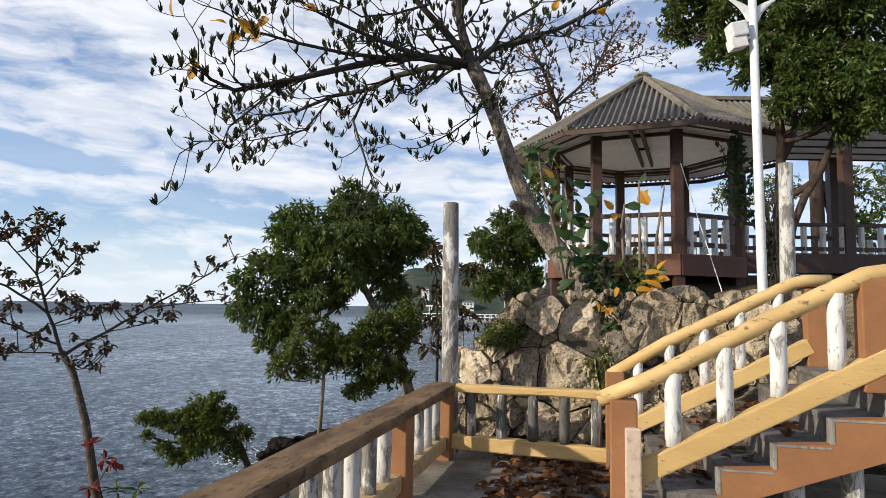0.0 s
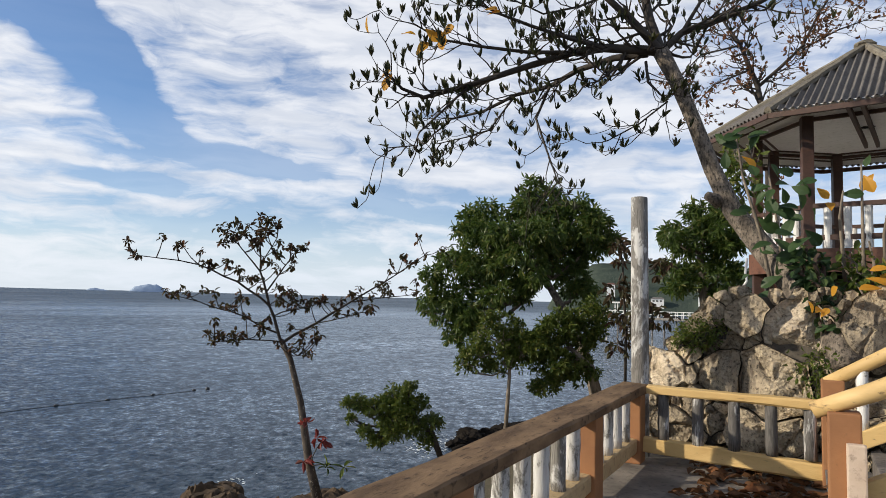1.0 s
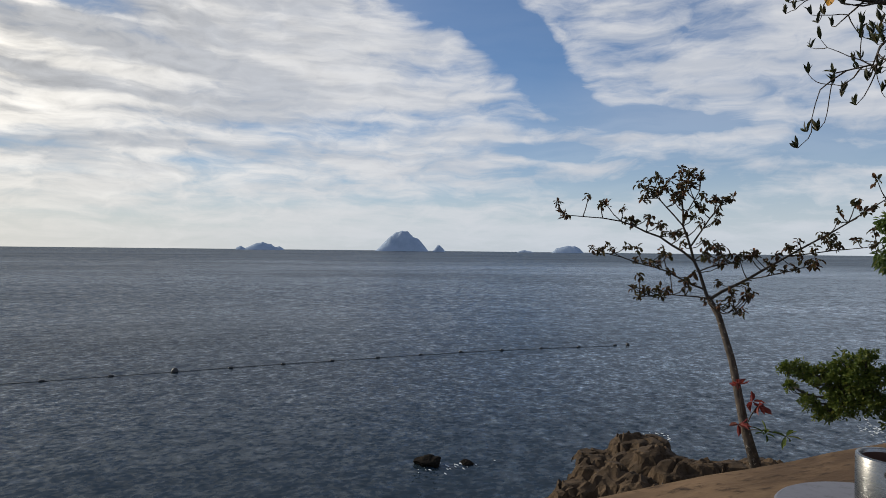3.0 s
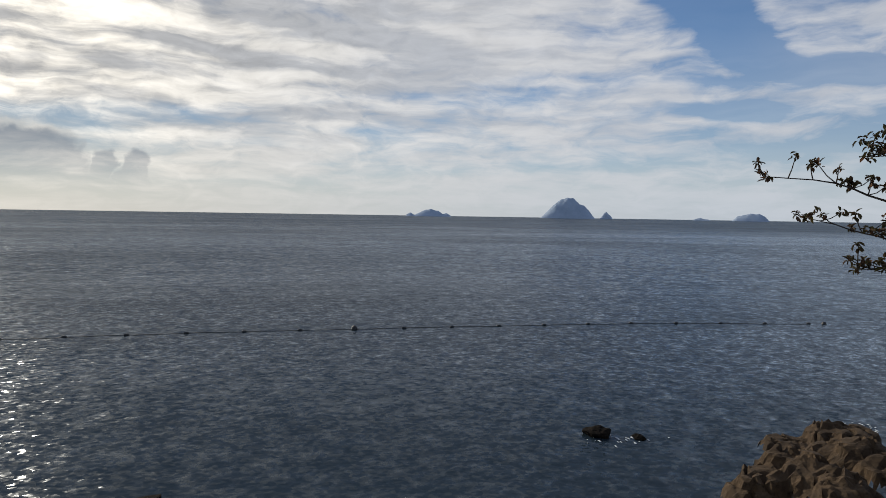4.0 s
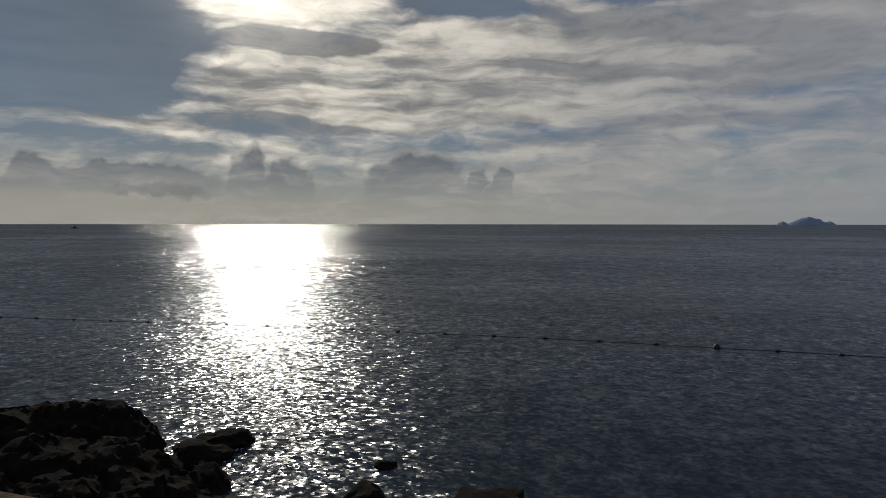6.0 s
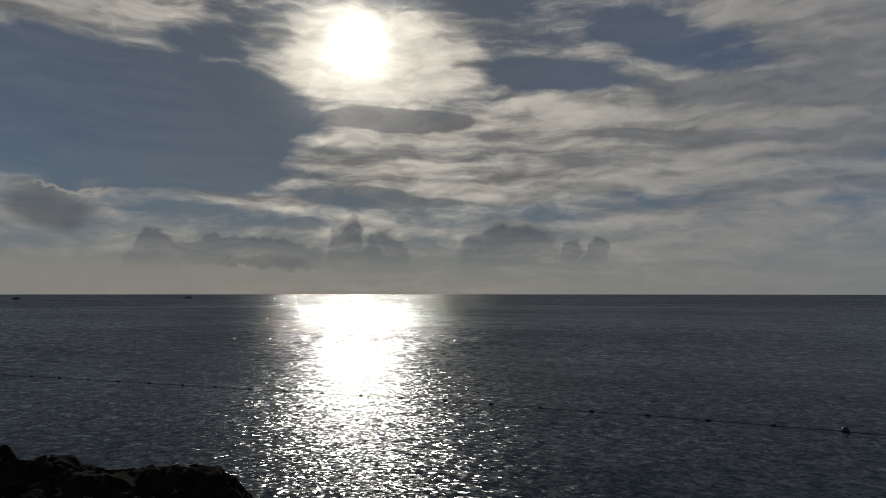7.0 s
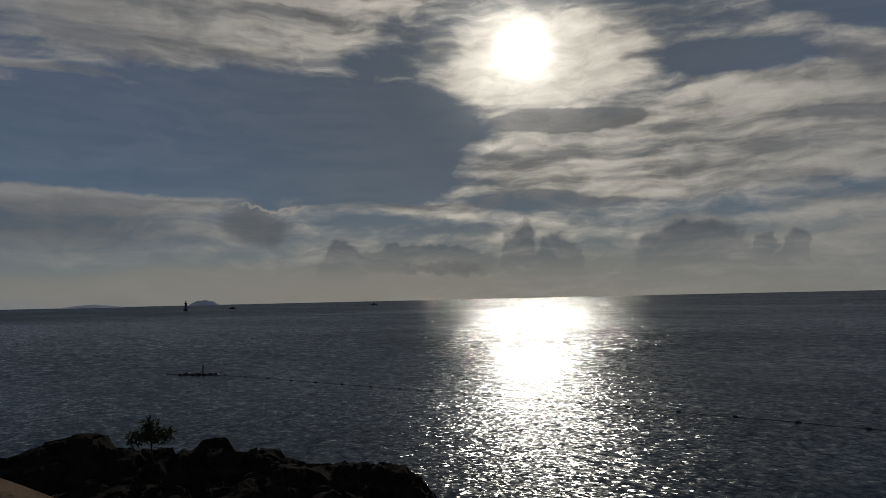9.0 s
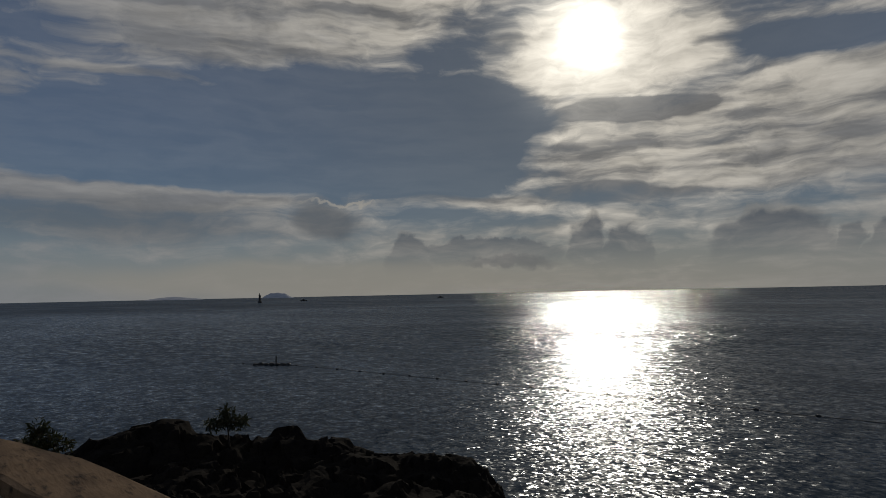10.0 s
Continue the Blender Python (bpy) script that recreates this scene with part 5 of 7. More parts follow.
def build_veranda():
    """The long roofed walk beside the pavilion."""
    root = thing("veranda", (5.5, 15.6, 1.9), "long open veranda with brown posts, white balusters and a corrugated roof", "veranda")
    m = Matrix.Translation((3.32, 15.16, 0)) @ Matrix.Rotation(radians(PAV_TURN), 4, "Z")

    def w(x, y, z):
        return m @ Vector((x, y, z))
    x0, long, deep = -1.0, 9.0, 2.45
    for y, e in ((-0.18, 5.72), (2.7, 5.72)):
        bm = bmesh.new()
        corrugated(bm, w(x0, y, e), w(long, y, e), w(x0, 1.3, 6.76), w(long, 1.3, 6.76), 72, 0.032)
        part("roof_sheet", bm, ROOFING, root, smooth=True)
        part("fascia", beam(bmesh.new(), w(x0, y, e - 0.05), w(long, y, e - 0.05), 0.04, 0.07), BROWN, root)
    part("ridge", beam(bmesh.new(), w(x0, 1.3, 6.78), w(long, 1.3, 6.78), 0.24, 0.09), RIDGE, root)
    for k in range(4):
        y = -0.12 + k * 0.66
        part("ceiling_board", box(bmesh.new(), (x0, y, 5.62), (long, y + 0.64, 5.64), m), CEILING, root)
        part("batten", box(bmesh.new(), (x0, y + 0.63, 5.585), (long, y + 0.67, 5.618), m), BROWN, root)
    part("deck", box(bmesh.new(), (-0.8, -0.2, 2.62), (long, deep + 0.2, 2.90), m), CEILING, root, "pale tiled deck")
    part("deck_fascia", box(bmesh.new(), (-0.8, -0.28, 2.48), (long, -0.202, 2.90), m), BROWN, root)
    for y, xs in ((0.0, (-0.3, 2.12, 4.6, 7.0)), (deep - 0.06, (0.9, 3.28, 5.7))):
        for x in xs:
            part("column", box(bmesh.new(), (x - .11, y - .11, 1.5), (x + .11, y + .11, 5.62), m, 0.012), BROWN, root)
        for z, h in ((3.55, 0.075), (3.02, 0.08)):
            part("rail", beam(bmesh.new(), w(-0.6, y, z), w(long, y, z), 0.12, h), BROWN, root)
        for k in range(22):
            p = w(-0.1 + k * 0.42 + 0.1 * (y > 1), y, 0)
            bm = bmesh.new()
            tube(bm, [p + Vector((0, 0, 2.90)), p + Vector((0, 0, 3.52))], 0.062, 9)
            part("baluster", bm, CLEANWASH, root)


build_veranda()


def build_lamp():
    base = Vector((1.88, 8.14, 1.35))
    root = thing("street_lamp", (base.x, base.y, 0.9), "slim white steel lamp post with a floodlight and a solar lamp", "lamp post")
    bm = bmesh.new()
    tube(bm, [(1.93, 8.16, 0.7), (1.90, 8.15, 1.6), (1.885, 8.14, 3.5), (1.87, 8.14, 5.7)], [0.056, 0.055, 0.052, 0.048], 14)
    part("pole", bm, WHITEPAINT, root, smooth=True)
    c = Vector((1.69, 8.10, 4.96))
    turn = Matrix.Translation(c) @ Matrix.Rotation(radians(13), 4, "Z")
    head = part("lamp_head", box(bmesh.new(), (-0.10, -0.10, -0.04), (0.10, 0.10, 0.14), turn @ Matrix.Rotation(radians(-12), 4, "Y"), 0.02), WHITEPAINT, root)
    part("reflector", box(bmesh.new(), (-0.13, -0.08, -0.17), (0.06, 0.08, -0.04), turn @ Matrix.Rotation(radians(-14), 4, "Y"), 0.008), CEILING, head, "pale tilted lamp face")
    part("bracket", beam(bmesh.new(), c + Vector((0.05, 0.0, -0.02)), (1.87, 8.14, c.z - 0.06), 0.03, 0.03), WHITEPAINT, head)
    for d in (-1, 1):
        bm = bmesh.new()
        tube(bm, [Vector((1.87, 8.14, 5.16)) + Vector((d * t, 0.23 * d * t, 0.55 * t ** 0.6)) for t in (0, 0.06, 0.14, 0.22, 0.30)], [0.075, 0.062, 0.04, 0.024, 0.008], 8)
        for v in bm.verts:
            v.co.y = 8.14 + (v.co.x - 1.87) * 0.23 + (v.co.y - 8.14 - (v.co.x - 1.87) * 0.23) * 0.3
        part("wing", bm, WHITEPAINT, root, "flat white bracket fin")
    return root


build_lamp()
bm = bmesh.new()
tube(bm, [(2.57, 9.65, 0.98), (2.57, 9.64, 2.20), (2.58, 9.65, 3.70)], [0.105, 0.10, 0.09], 12)
tagged(part("pole", wobble(bm, 0.01, 5, 6), POLEWASH, smooth=True), "stout weathered grey-white pole beside the lamp post", "pole")
bm = bmesh.new()
tube(bm, [(1.46, 11.64, 4.18), (1.58, 10.44, 2.94), (1.70, 9.23, 1.73)], 0.0065, 6)
tagged(part("guy_wire", bm, WHITEPAINT), "thin white stay wire slanting down from the pavilion", "wire")

# white drain pipe at the seaward corner of the pavilion
bm = bmesh.new()
tube(bm, [(-0.89, 12.12, 2.49), (-0.91, 12.11, 2.23), (-0.89, 12.12, 2.10), (-0.95, 12.10, 2.00)], 0.022, 8)
tagged(part("drain_pipe", bm, WHITEPAINT, smooth=True), "short bent white drain pipe at the pavilion corner", "pipe")

# ---- trees and plants ----


def twig_tree(bm, limbs, seed, reach, kids, tips, rise=0.3, sub=2):
    """Adds side twigs to limbs that curve upwards at their ends. Gathers the twig ends in tips."""
    rr = random.Random(seed)

    def grow(a, d, length, r, level):
        pts, p, v = [a.copy()], a.copy(), d.normalized()
        n = 5
        for i in range(n):
            v = (v + Vector((rr.gauss(0, .20), rr.gauss(0, .20), rr.gauss(0, .16) + (rise * (i - 1.2) / n)))).normalized()
            p = p + v * (length / n)
            pts.append(p.copy())
        tube(bm, pts, np.linspace(r, max(0.004, r * 0.35), n + 1), 5 if r > 0.012 else 4, cap=False)
        tips.append((pts[-1], v))
        if level < sub:
            for _ in range(kids):
                k = rr.randint(1, n)
                e = (pts[k] - pts[k - 1]).normalized()
                s = e.cross(Vector((rr.gauss(0, 1), rr.gauss(0, 1), rr.gauss(0, 1)))).normalized()
                grow(pts[k], e * 0.75 + s * 0.8 + Vector((0, 0, rr.uniform(-0.22, 0.32))), length * rr.uniform(0.45, 0.75), r * 0.6, level + 1)
        elif rr.random() < 0.6:
            tips.append((pts[3], (v + Vector((0, 0, 0.6))).normalized()))

    for pts, ra, rb in limbs:
        pts = [Vector(p) for p in pts]
        tube(bm, pts, np.linspace(ra, rb, len(pts)), 7, cap=False)
        total = sum((b - a).length for a, b in zip(pts, pts[1:]))
        count = max(2, int(total / reach))
        for k in range(count):
            t = (k + rr.uniform(0.2, 0.9)) / count * (len(pts) - 1)
            j = min(int(t), len(pts) - 2)
            a = pts[j].lerp(pts[j + 1], t - j)
            e = (pts[j + 1] - pts[j]).normalized()
            s = e.cross(Vector((rr.gauss(0, .6), rr.gauss(0, .6), rr.gauss(0, 1)))).normalized()
            grow(a, e * 0.8 + s * 0.75 + Vector((0, 0, rr.uniform(-0.40, 0.22))), rr.uniform(0.42, 0.85), max(0.010, (ra + (rb - ra) * t / len(pts)) * 0.4), 1)
        tips.append((pts[-1], (pts[-1] - pts[-2]).normalized()))


def tufts(tips, count, length, width, seed, upward=0.8, spread=0.45):
    """Leaf arrays for small tufts at twig ends."""
    rng = np.random.default_rng(seed)
    P = np.repeat(np.array([t[0][:] for t in tips]), count, 0)
    V = np.repeat(np.array([t[1][:] for t in tips]), count, 0)
    A = V * 0.5 + rng.normal(size=P.shape) * spread
    A[:, 2] += upward
    N = rng.normal(size=P.shape)
    L = length * (0.55 + 0.8 * rng.random(len(P)))
    return P, A, N, L, L * width


def paddle(p, size, rng):
    """One broad leaf, widest past its middle, with a bent midrib."""
    bm = bmesh.new()
    size *= 1.12
    a = Vector((rng.gauss(0, 1), rng.gauss(-0.1, 0.4), rng.gauss(-0.35, 0.6))).normalized()
    n = Vector((rng.gauss(-.2, .4), rng.gauss(-.9, .4), rng.gauss(0.6, .4)))
    s = a.cross(n).normalized()
    u = s.cross(a)
    rows = []
    for t, w in ((0, 0.03), (0.15, 0.16), (0.4, 0.36), (0.65, 0.48), (0.85, 0.38), (1.0, 0.08)):
        c = p + a * (size * (t - 0.4)) - u * (size * 0.25 * (t - 0.3) ** 2)
        rows.append([bm.verts.new(c + s * (w * size * 0.6 * k) + u * (abs(k) * w * size * 0.14)) for k in (-1, -0.5, 0, 0.5, 1)])
    for r0, r1 in zip(rows, rows[1:]):
        for k in range(4):
            bm.faces.new((r0[k], r0[k + 1], r1[k + 1], r1[k]))
    return bm


def build_almond_tree():
    trunk = [(0.38, 8.05, 1.03), (0.24, 8.33, 1.42), (-0.09, 8.71, 1.88), (-0.48, 9.13, 2.41), (-0.85, 9.25, 2.95), (-1.10, 9.24, 3.53), (-1.32, 9.24, 4.17), (-1.54, 9.19, 4.77), (-1.76, 9.14, 5.23)]
    root = thing("almond_tree", trunk[0], "leaning nearly bare tropical almond tree rooted in the rock wall", "tree")
    bm = bmesh.new()
    tube(bm, trunk, [0.185, 0.175, 0.165, 0.155, 0.132, 0.11, 0.102, 0.098, 0.11], 12)
    tube(bm, [(-1.01, 9.21, 3.05), (-1.15, 9.08, 3.13)], [0.10, 0.055], 8)
    part("trunk", wobble(bm, 0.02, 4, 3), BARK_MOTTLED, root, smooth=True)
    limbs = [
        ([(-1.76, 9.14, 5.23), (-2.11, 8.95, 5.25), (-2.46, 8.67, 5.23), (-2.79, 8.38, 5.12), (-3.37, 7.94, 4.84), (-3.93, 7.50, 4.55), (-4.46, 7.17, 4.35), (-4.71, 7.01, 4.46), (-4.84, 6.87, 4.64)], 0.075, 0.014),
        ([(-1.93, 9.10, 5.21), (-2.43, 9.19, 5.26), (-2.99, 9.26, 5.19), (-3.48, 9.35, 5.03), (-4.04, 9.32, 4.96), (-4.60, 9.29, 4.75), (-5.18, 9.26, 4.68), (-5.52, 9.18, 4.40)], 0.055, 0.012),
        ([(-3.48, 9.35, 5.03), (-3.61, 9.12, 4.47), (-3.44, 9.05, 4.04), (-3.29, 8.99, 3.68), (-3.19, 9.01, 3.40)], 0.024, 0.009),
        ([(-1.76, 9.14, 5.23), (-2.05, 8.87, 5.58), (-2.45, 8.57, 5.99), (-2.82, 8.38, 6.40)], 0.065, 0.03),
        ([(-1.76, 9.14, 5.23), (-1.95, 9.30, 5.80), (-2.06, 9.38, 6.39), (-2.16, 9.46, 7.18)], 0.08, 0.05),
        ([(-1.72, 9.15, 5.26), (-1.51, 9.40, 5.56), (-1.03, 9.72, 5.79), (-0.53, 10.05, 6.09), (0.09, 10.29, 6.48), (0.53, 10.40, 6.82)], 0.06, 0.02),
        ([(-2.42, 8.68, 5.22), (-2.74, 8.19, 5.23), (-3.16, 7.78, 5.33), (-3.52, 7.49, 5.46), (-3.91, 7.30, 5.68)], 0.035, 0.012),
        ([(-2.79, 8.38, 5.12), (-3.26, 7.86, 5.02), (-3.75, 7.34, 5.00), (-4.14, 7.04, 5.05), (-4.47, 6.86, 5.26)], 0.03, 0.010),
        ([(-1.95, 9.09, 5.09), (-1.86, 8.81, 4.70), (-1.60, 8.77, 4.38), (-1.95, 8.68, 4.09), (-2.37, 8.59, 3.87)], 0.022, 0.008),
        ([(-3.93, 7.50, 4.55), (-4.21, 7.23, 4.14), (-4.45, 7.07, 3.85), (-4.51, 7.05, 3.67), (-4.83, 6.88, 3.63)], 0.018, 0.008),
        ([(-4.04, 9.32, 4.96), (-4.37, 9.04, 4.35), (-4.66, 8.87, 4.23), (-5.11, 8.66, 4.11)], 0.016, 0.008),
        ([(-2.29, 8.60, 5.97), (-2.67, 8.21, 5.68), (-3.02, 7.82, 5.49), (-3.42, 7.62, 5.71)], 0.02, 0.009),
        ([(-1.51, 9.40, 5.56), (-1.28, 9.56, 6.04), (-0.85, 9.66, 6.31), (-0.55, 9.73, 6.68)], 0.03, 0.012),
    ]
    tips = []
    for k, limb in enumerate(limbs):
        bm = bmesh.new()
        twig_tree(bm, [limb], 11 + k, 0.165, 2, tips, rise=0.58)
        part("branch", bm, TWIG, root, "dark thin branch with upturned twigs", smooth=True)
    leaf_mesh("foliage", *tufts(tips, 7, 0.125, 0.27, 3, 1.2, 0.32), OLIVE, root)
    gold = [(-4.21, 7.02, 5.13), (-4.11, 7.05, 5.05), (-3.58, 7.38, 5.43), (-4.56, 6.94, 5.17), (-4.41, 6.98, 4.94), (-4.91, 6.86, 4.62), (-4.84, 6.87, 4.55), (-5.17, 6.80, 5.38), (-4.23, 6.92, 5.10), (-4.07, 7.05, 5.15), (-0.55, 9.73, 6.36), (0.14, 10.31, 6.41), (-3.62, 7.37, 5.49)]
    rr = random.Random(4)
    for p in gold:
        part("orange_leaf", paddle(Vector(p), rr.uniform(0.17, 0.26), rr), ORANGE, root, "large orange dying leaf")
    return root


build_almond_tree()


def build_brown_tree():
    """The fine-twigged reddish tree behind the pavilion roof."""
    base = Vector((-0.81, 18.30, 5.09))
    base.z = 1.7
    root = thing("bare_tree", base, "thin-twigged bare tree with rusty small leaves behind the pavilion", "tree")
    limbs = [
        ([tuple(base)] + [(-0.81, 18.30, 6.07), (-1.04, 18.25, 7.38), (-1.44, 18.15, 8.54), (-1.91, 18.04, 9.37)], 0.10, 0.03),
        ([(-1.04, 18.25, 7.38), (-0.49, 18.38, 7.89), (-0.01, 18.49, 8.39), (0.39, 18.58, 9.24), (0.79, 18.68, 9.92)], 0.05, 0.02),
        ([(-0.01, 18.49, 8.06), (0.07, 18.51, 8.73), (-0.01, 18.49, 9.57)], 0.03, 0.012),
        ([(-1.44, 18.15, 8.54), (-2.38, 17.93, 8.36), (-3.01, 17.78, 7.68)], 0.03, 0.012),
        ([(-1.20, 18.21, 7.87), (-2.06, 18.01, 7.53), (-2.53, 17.90, 7.02)], 0.03, 0.012),
        ([(-0.01, 18.49, 8.31), (0.78, 18.67, 8.74), (1.58, 18.86, 9.01)], 0.03, 0.01),
    ]
    tips = []
    for k, limb in enumerate(limbs):
        bm = bmesh.new()
        twig_tree(bm, [limb], 31 + k, 0.15, 3, tips, rise=0.5)
        part("branch", bm, TWIG, root, smooth=True)
    leaf_mesh("foliage", *tufts(tips, 3, 0.11, 0.5, 5, 0.2, 0.8), DRYLEAF, root)


build_brown_tree()


def clumps_at(*rows):
    return [(*p, r) for p, r in rows]


# the big dark green tree by the shore
leafy_tree("mango_tree", "broad dark green tree on the slope below the terrace", [(-4.17, 15.05, -1.26), (-4.38, 15.10, -0.36), (-4.61, 15.15, 0.30), (-4.93, 15.28, 0.97), (-5.35, 15.38, 1.59), (-5.74, 15.39, 2.22)],
           [0.16, 0.145, 0.135, 0.12, 0.10, 0.08],
           clumps_at(((-7.39, 14.90, 2.83), .95), ((-7.11, 15.59, 3.56), .90), ((-5.86, 15.57, 3.91), .85), ((-5.05, 15.46, 3.66), .80), ((-4.61, 15.76, 3.26), .70), ((-5.91, 14.64, 2.81), 1.0),
                     ((-7.96, 14.57, 2.18), .80), ((-8.09, 14.33, 1.34), .62), ((-7.52, 14.67, 1.35), .62), ((-6.72, 14.86, 1.92), .80), ((-5.58, 15.74, 2.68), .80), ((-4.99, 15.88, 1.96), .45), ((-7.74, 14.41, 0.80), .35)),
           0.165, 29000, GREEN, 3, 7, 0.65, split=0.30, bark=BARK_MOTTLED, lumps=9)
leafy_tree("slope_tree", "light green small-leaved tree below the balustrade corner", [(-4.03, 14.05, -0.34), (-4.17, 14.02, 0.22), (-4.36, 13.97, 0.40), (-4.61, 13.91, 0.65)], [0.11, 0.10, 0.07, 0.05],
           clumps_at(((-4.83, 13.76, 1.03), .55), ((-5.24, 13.46, 0.66), .48), ((-4.43, 14.16, 0.90), .50), ((-4.90, 13.64, 0.29), .50), ((-4.48, 13.95, 0.15), .45), ((-4.24, 14.41, 1.41), .40), ((-5.01, 13.61, -0.21), .35)),
           0.10, 9500, MIDGREEN, 5, 6, 0.3, split=0.45, lumps=7)
leafy_tree("young_tree", "slender pale-green young tree on the slope", [(-5.74, 13.03, -1.35), (-5.71, 13.04, -0.52), (-5.68, 13.05, 0.07), (-5.72, 13.04, 0.67)], [0.045, 0.04, 0.035, 0.025],
           clumps_at(((-6.02, 12.97, 0.79), .50), ((-5.69, 13.25, 0.90), .45), ((-6.33, 12.69, 0.44), .38), ((-5.83, 13.01, 0.31), .42), ((-5.40, 13.22, 0.43), .38), ((-6.56, 12.63, 0.26), .25), ((-6.09, 12.95, 1.15), .30)),
           0.085, 6000, MIDGREEN, 6, 6, 0.15, split=0.48, lumps=7)
leafy_tree("shore_bush", "wind-shaped dark green shore bush below the balustrade", [(-6.95, 12.34, -1.74), (-7.14, 12.29, -1.29), (-7.56, 12.19, -0.95)], [0.07, 0.06, 0.04],
           clumps_at(((-8.80, 11.49, -0.70), .16), ((-8.63, 11.63, -0.67), .20), ((-8.34, 11.70, -0.78), .22), ((-8.13, 11.85, -0.70), .24), ((-7.92, 12.01, -0.51), .24), ((-7.62, 12.08, -0.32), .17), ((-7.48, 12.21, -0.67), .25), ((-7.73, 11.95, -0.83), .30), ((-7.15, 12.29, -1.04), .22), ((-8.48, 11.67, -1.30), .18), ((-8.23, 11.83, -1.47), .22), ((-7.93, 11.90, -1.26), .26), ((-7.55, 12.09, -1.16), .28), ((-7.25, 12.27, -1.41), .20), ((-8.81, 11.59, -1.03), .12), ((-8.11, 11.86, -1.04), .22)),
           0.075, 9000, MIDGREEN, 7, 6, 0.02, bark=TWIG, category="bush", split=0.5, inner=0.2)
leafy_tree("hill_tree", "dark green tree standing before the headland", [(-2.51, 19.95, 0.69), (-2.61, 19.93, 2.07), (-2.70, 19.91, 3.13)], [0.16, 0.13, 0.10],
           clumps_at(((-2.87, 19.87, 3.48), .9), ((-2.10, 20.05, 3.84), .8), ((-3.29, 19.77, 2.41), .6), ((-2.27, 20.01, 2.43), .8), ((-2.57, 20.25, 4.32), .55), ((-3.47, 19.73, 3.73), .4)),
           0.22, 6500, GREEN, 8, 6, 0.4, split=0.28, lumps=7)
leafy_tree("rusty_sapling", "small sapling with hanging wine-brown leaves behind the pole", [(-2.86, 11.66, -0.18), (-2.83, 11.66, 1.05), (-2.88, 11.65, 2.41)], [0.03, 0.026, 0.015],
           clumps_at(((-2.90, 11.64, 2.57), .30), ((-2.94, 11.64, 1.88), .28), ((-2.38, 11.77, 1.47), .30), ((-2.83, 11.66, 1.36), .28), ((-2.34, 11.78, 2.31), .24), ((-2.93, 11.64, 0.95), .2)),
           0.15, 420, WILTED, 9, 5, 0.9, bark=TWIG, category="sapling", split=0.45)
# the tall shade trees over the veranda
leafy_tree("shade_tree", "tall dark shade tree rising behind the lamp post", [(3.12, 12.55, 0.77), (3.22, 12.57, 2.98), (3.31, 12.59, 4.74), (3.23, 12.57, 6.12), (3.10, 12.54, 6.76)], [0.10, 0.092, 0.085, 0.08, 0.07],
           clumps_at(((3.55, 12.65, 6.77), .85), ((3.96, 12.23, 5.94), .80), ((4.57, 12.37, 6.56), .85), ((2.66, 12.95, 7.43), .80), ((1.99, 13.31, 7.65), .62), ((3.90, 12.22, 7.07), .85), ((4.51, 11.85, 5.46), .75), ((3.55, 12.14, 5.32), .60), ((4.22, 12.29, 5.13), .55), ((2.93, 12.50, 6.22), .55), ((4.99, 12.47, 7.40), .9), ((3.28, 12.59, 7.96), .9), ((1.66, 13.23, 7.30), .35), ((2.32, 12.87, 6.63), .35)),
           0.13, 34000, GREEN, 10, 6, 0.35, split=0.36, bark=BARK_RED, lumps=8)
leafy_tree("shade_tree", "twin-stemmed shade tree beside the veranda", [(3.11, 12.03, 1.96), (3.33, 12.08, 3.12), (3.54, 12.13, 3.62), (3.92, 12.43, 4.16), (4.27, 12.82, 4.86), (4.42, 12.96, 5.64)], [0.07, 0.066, 0.063, 0.06, 0.056, 0.05],
           clumps_at(((4.57, 12.99, 5.85), .6), ((4.29, 12.92, 6.39), .6)), 0.15, 1500, GREEN, 12, 6, 0.35, split=0.34, bark=BARK_RED)
leafy_tree("far_tree", "leafy tree behind the veranda", [(7.50, 24.36, 2.67), (7.49, 24.36, 4.61), (7.47, 24.36, 6.19), (7.48, 24.36, 8.59)], [0.25, 0.23, 0.22, 0.20],
           clumps_at(((9.28, 24.78, 5.82), 1.2), ((9.61, 24.86, 4.64), 1.1), ((5.35, 27.97, 6.25), .7), ((6.50, 26.18, 6.14), .9), ((8.65, 24.63, 4.24), .8)),
           0.2, 3500, MIDGREEN, 13, 6, 0.3, split=0.3, bark=BARK_RED)


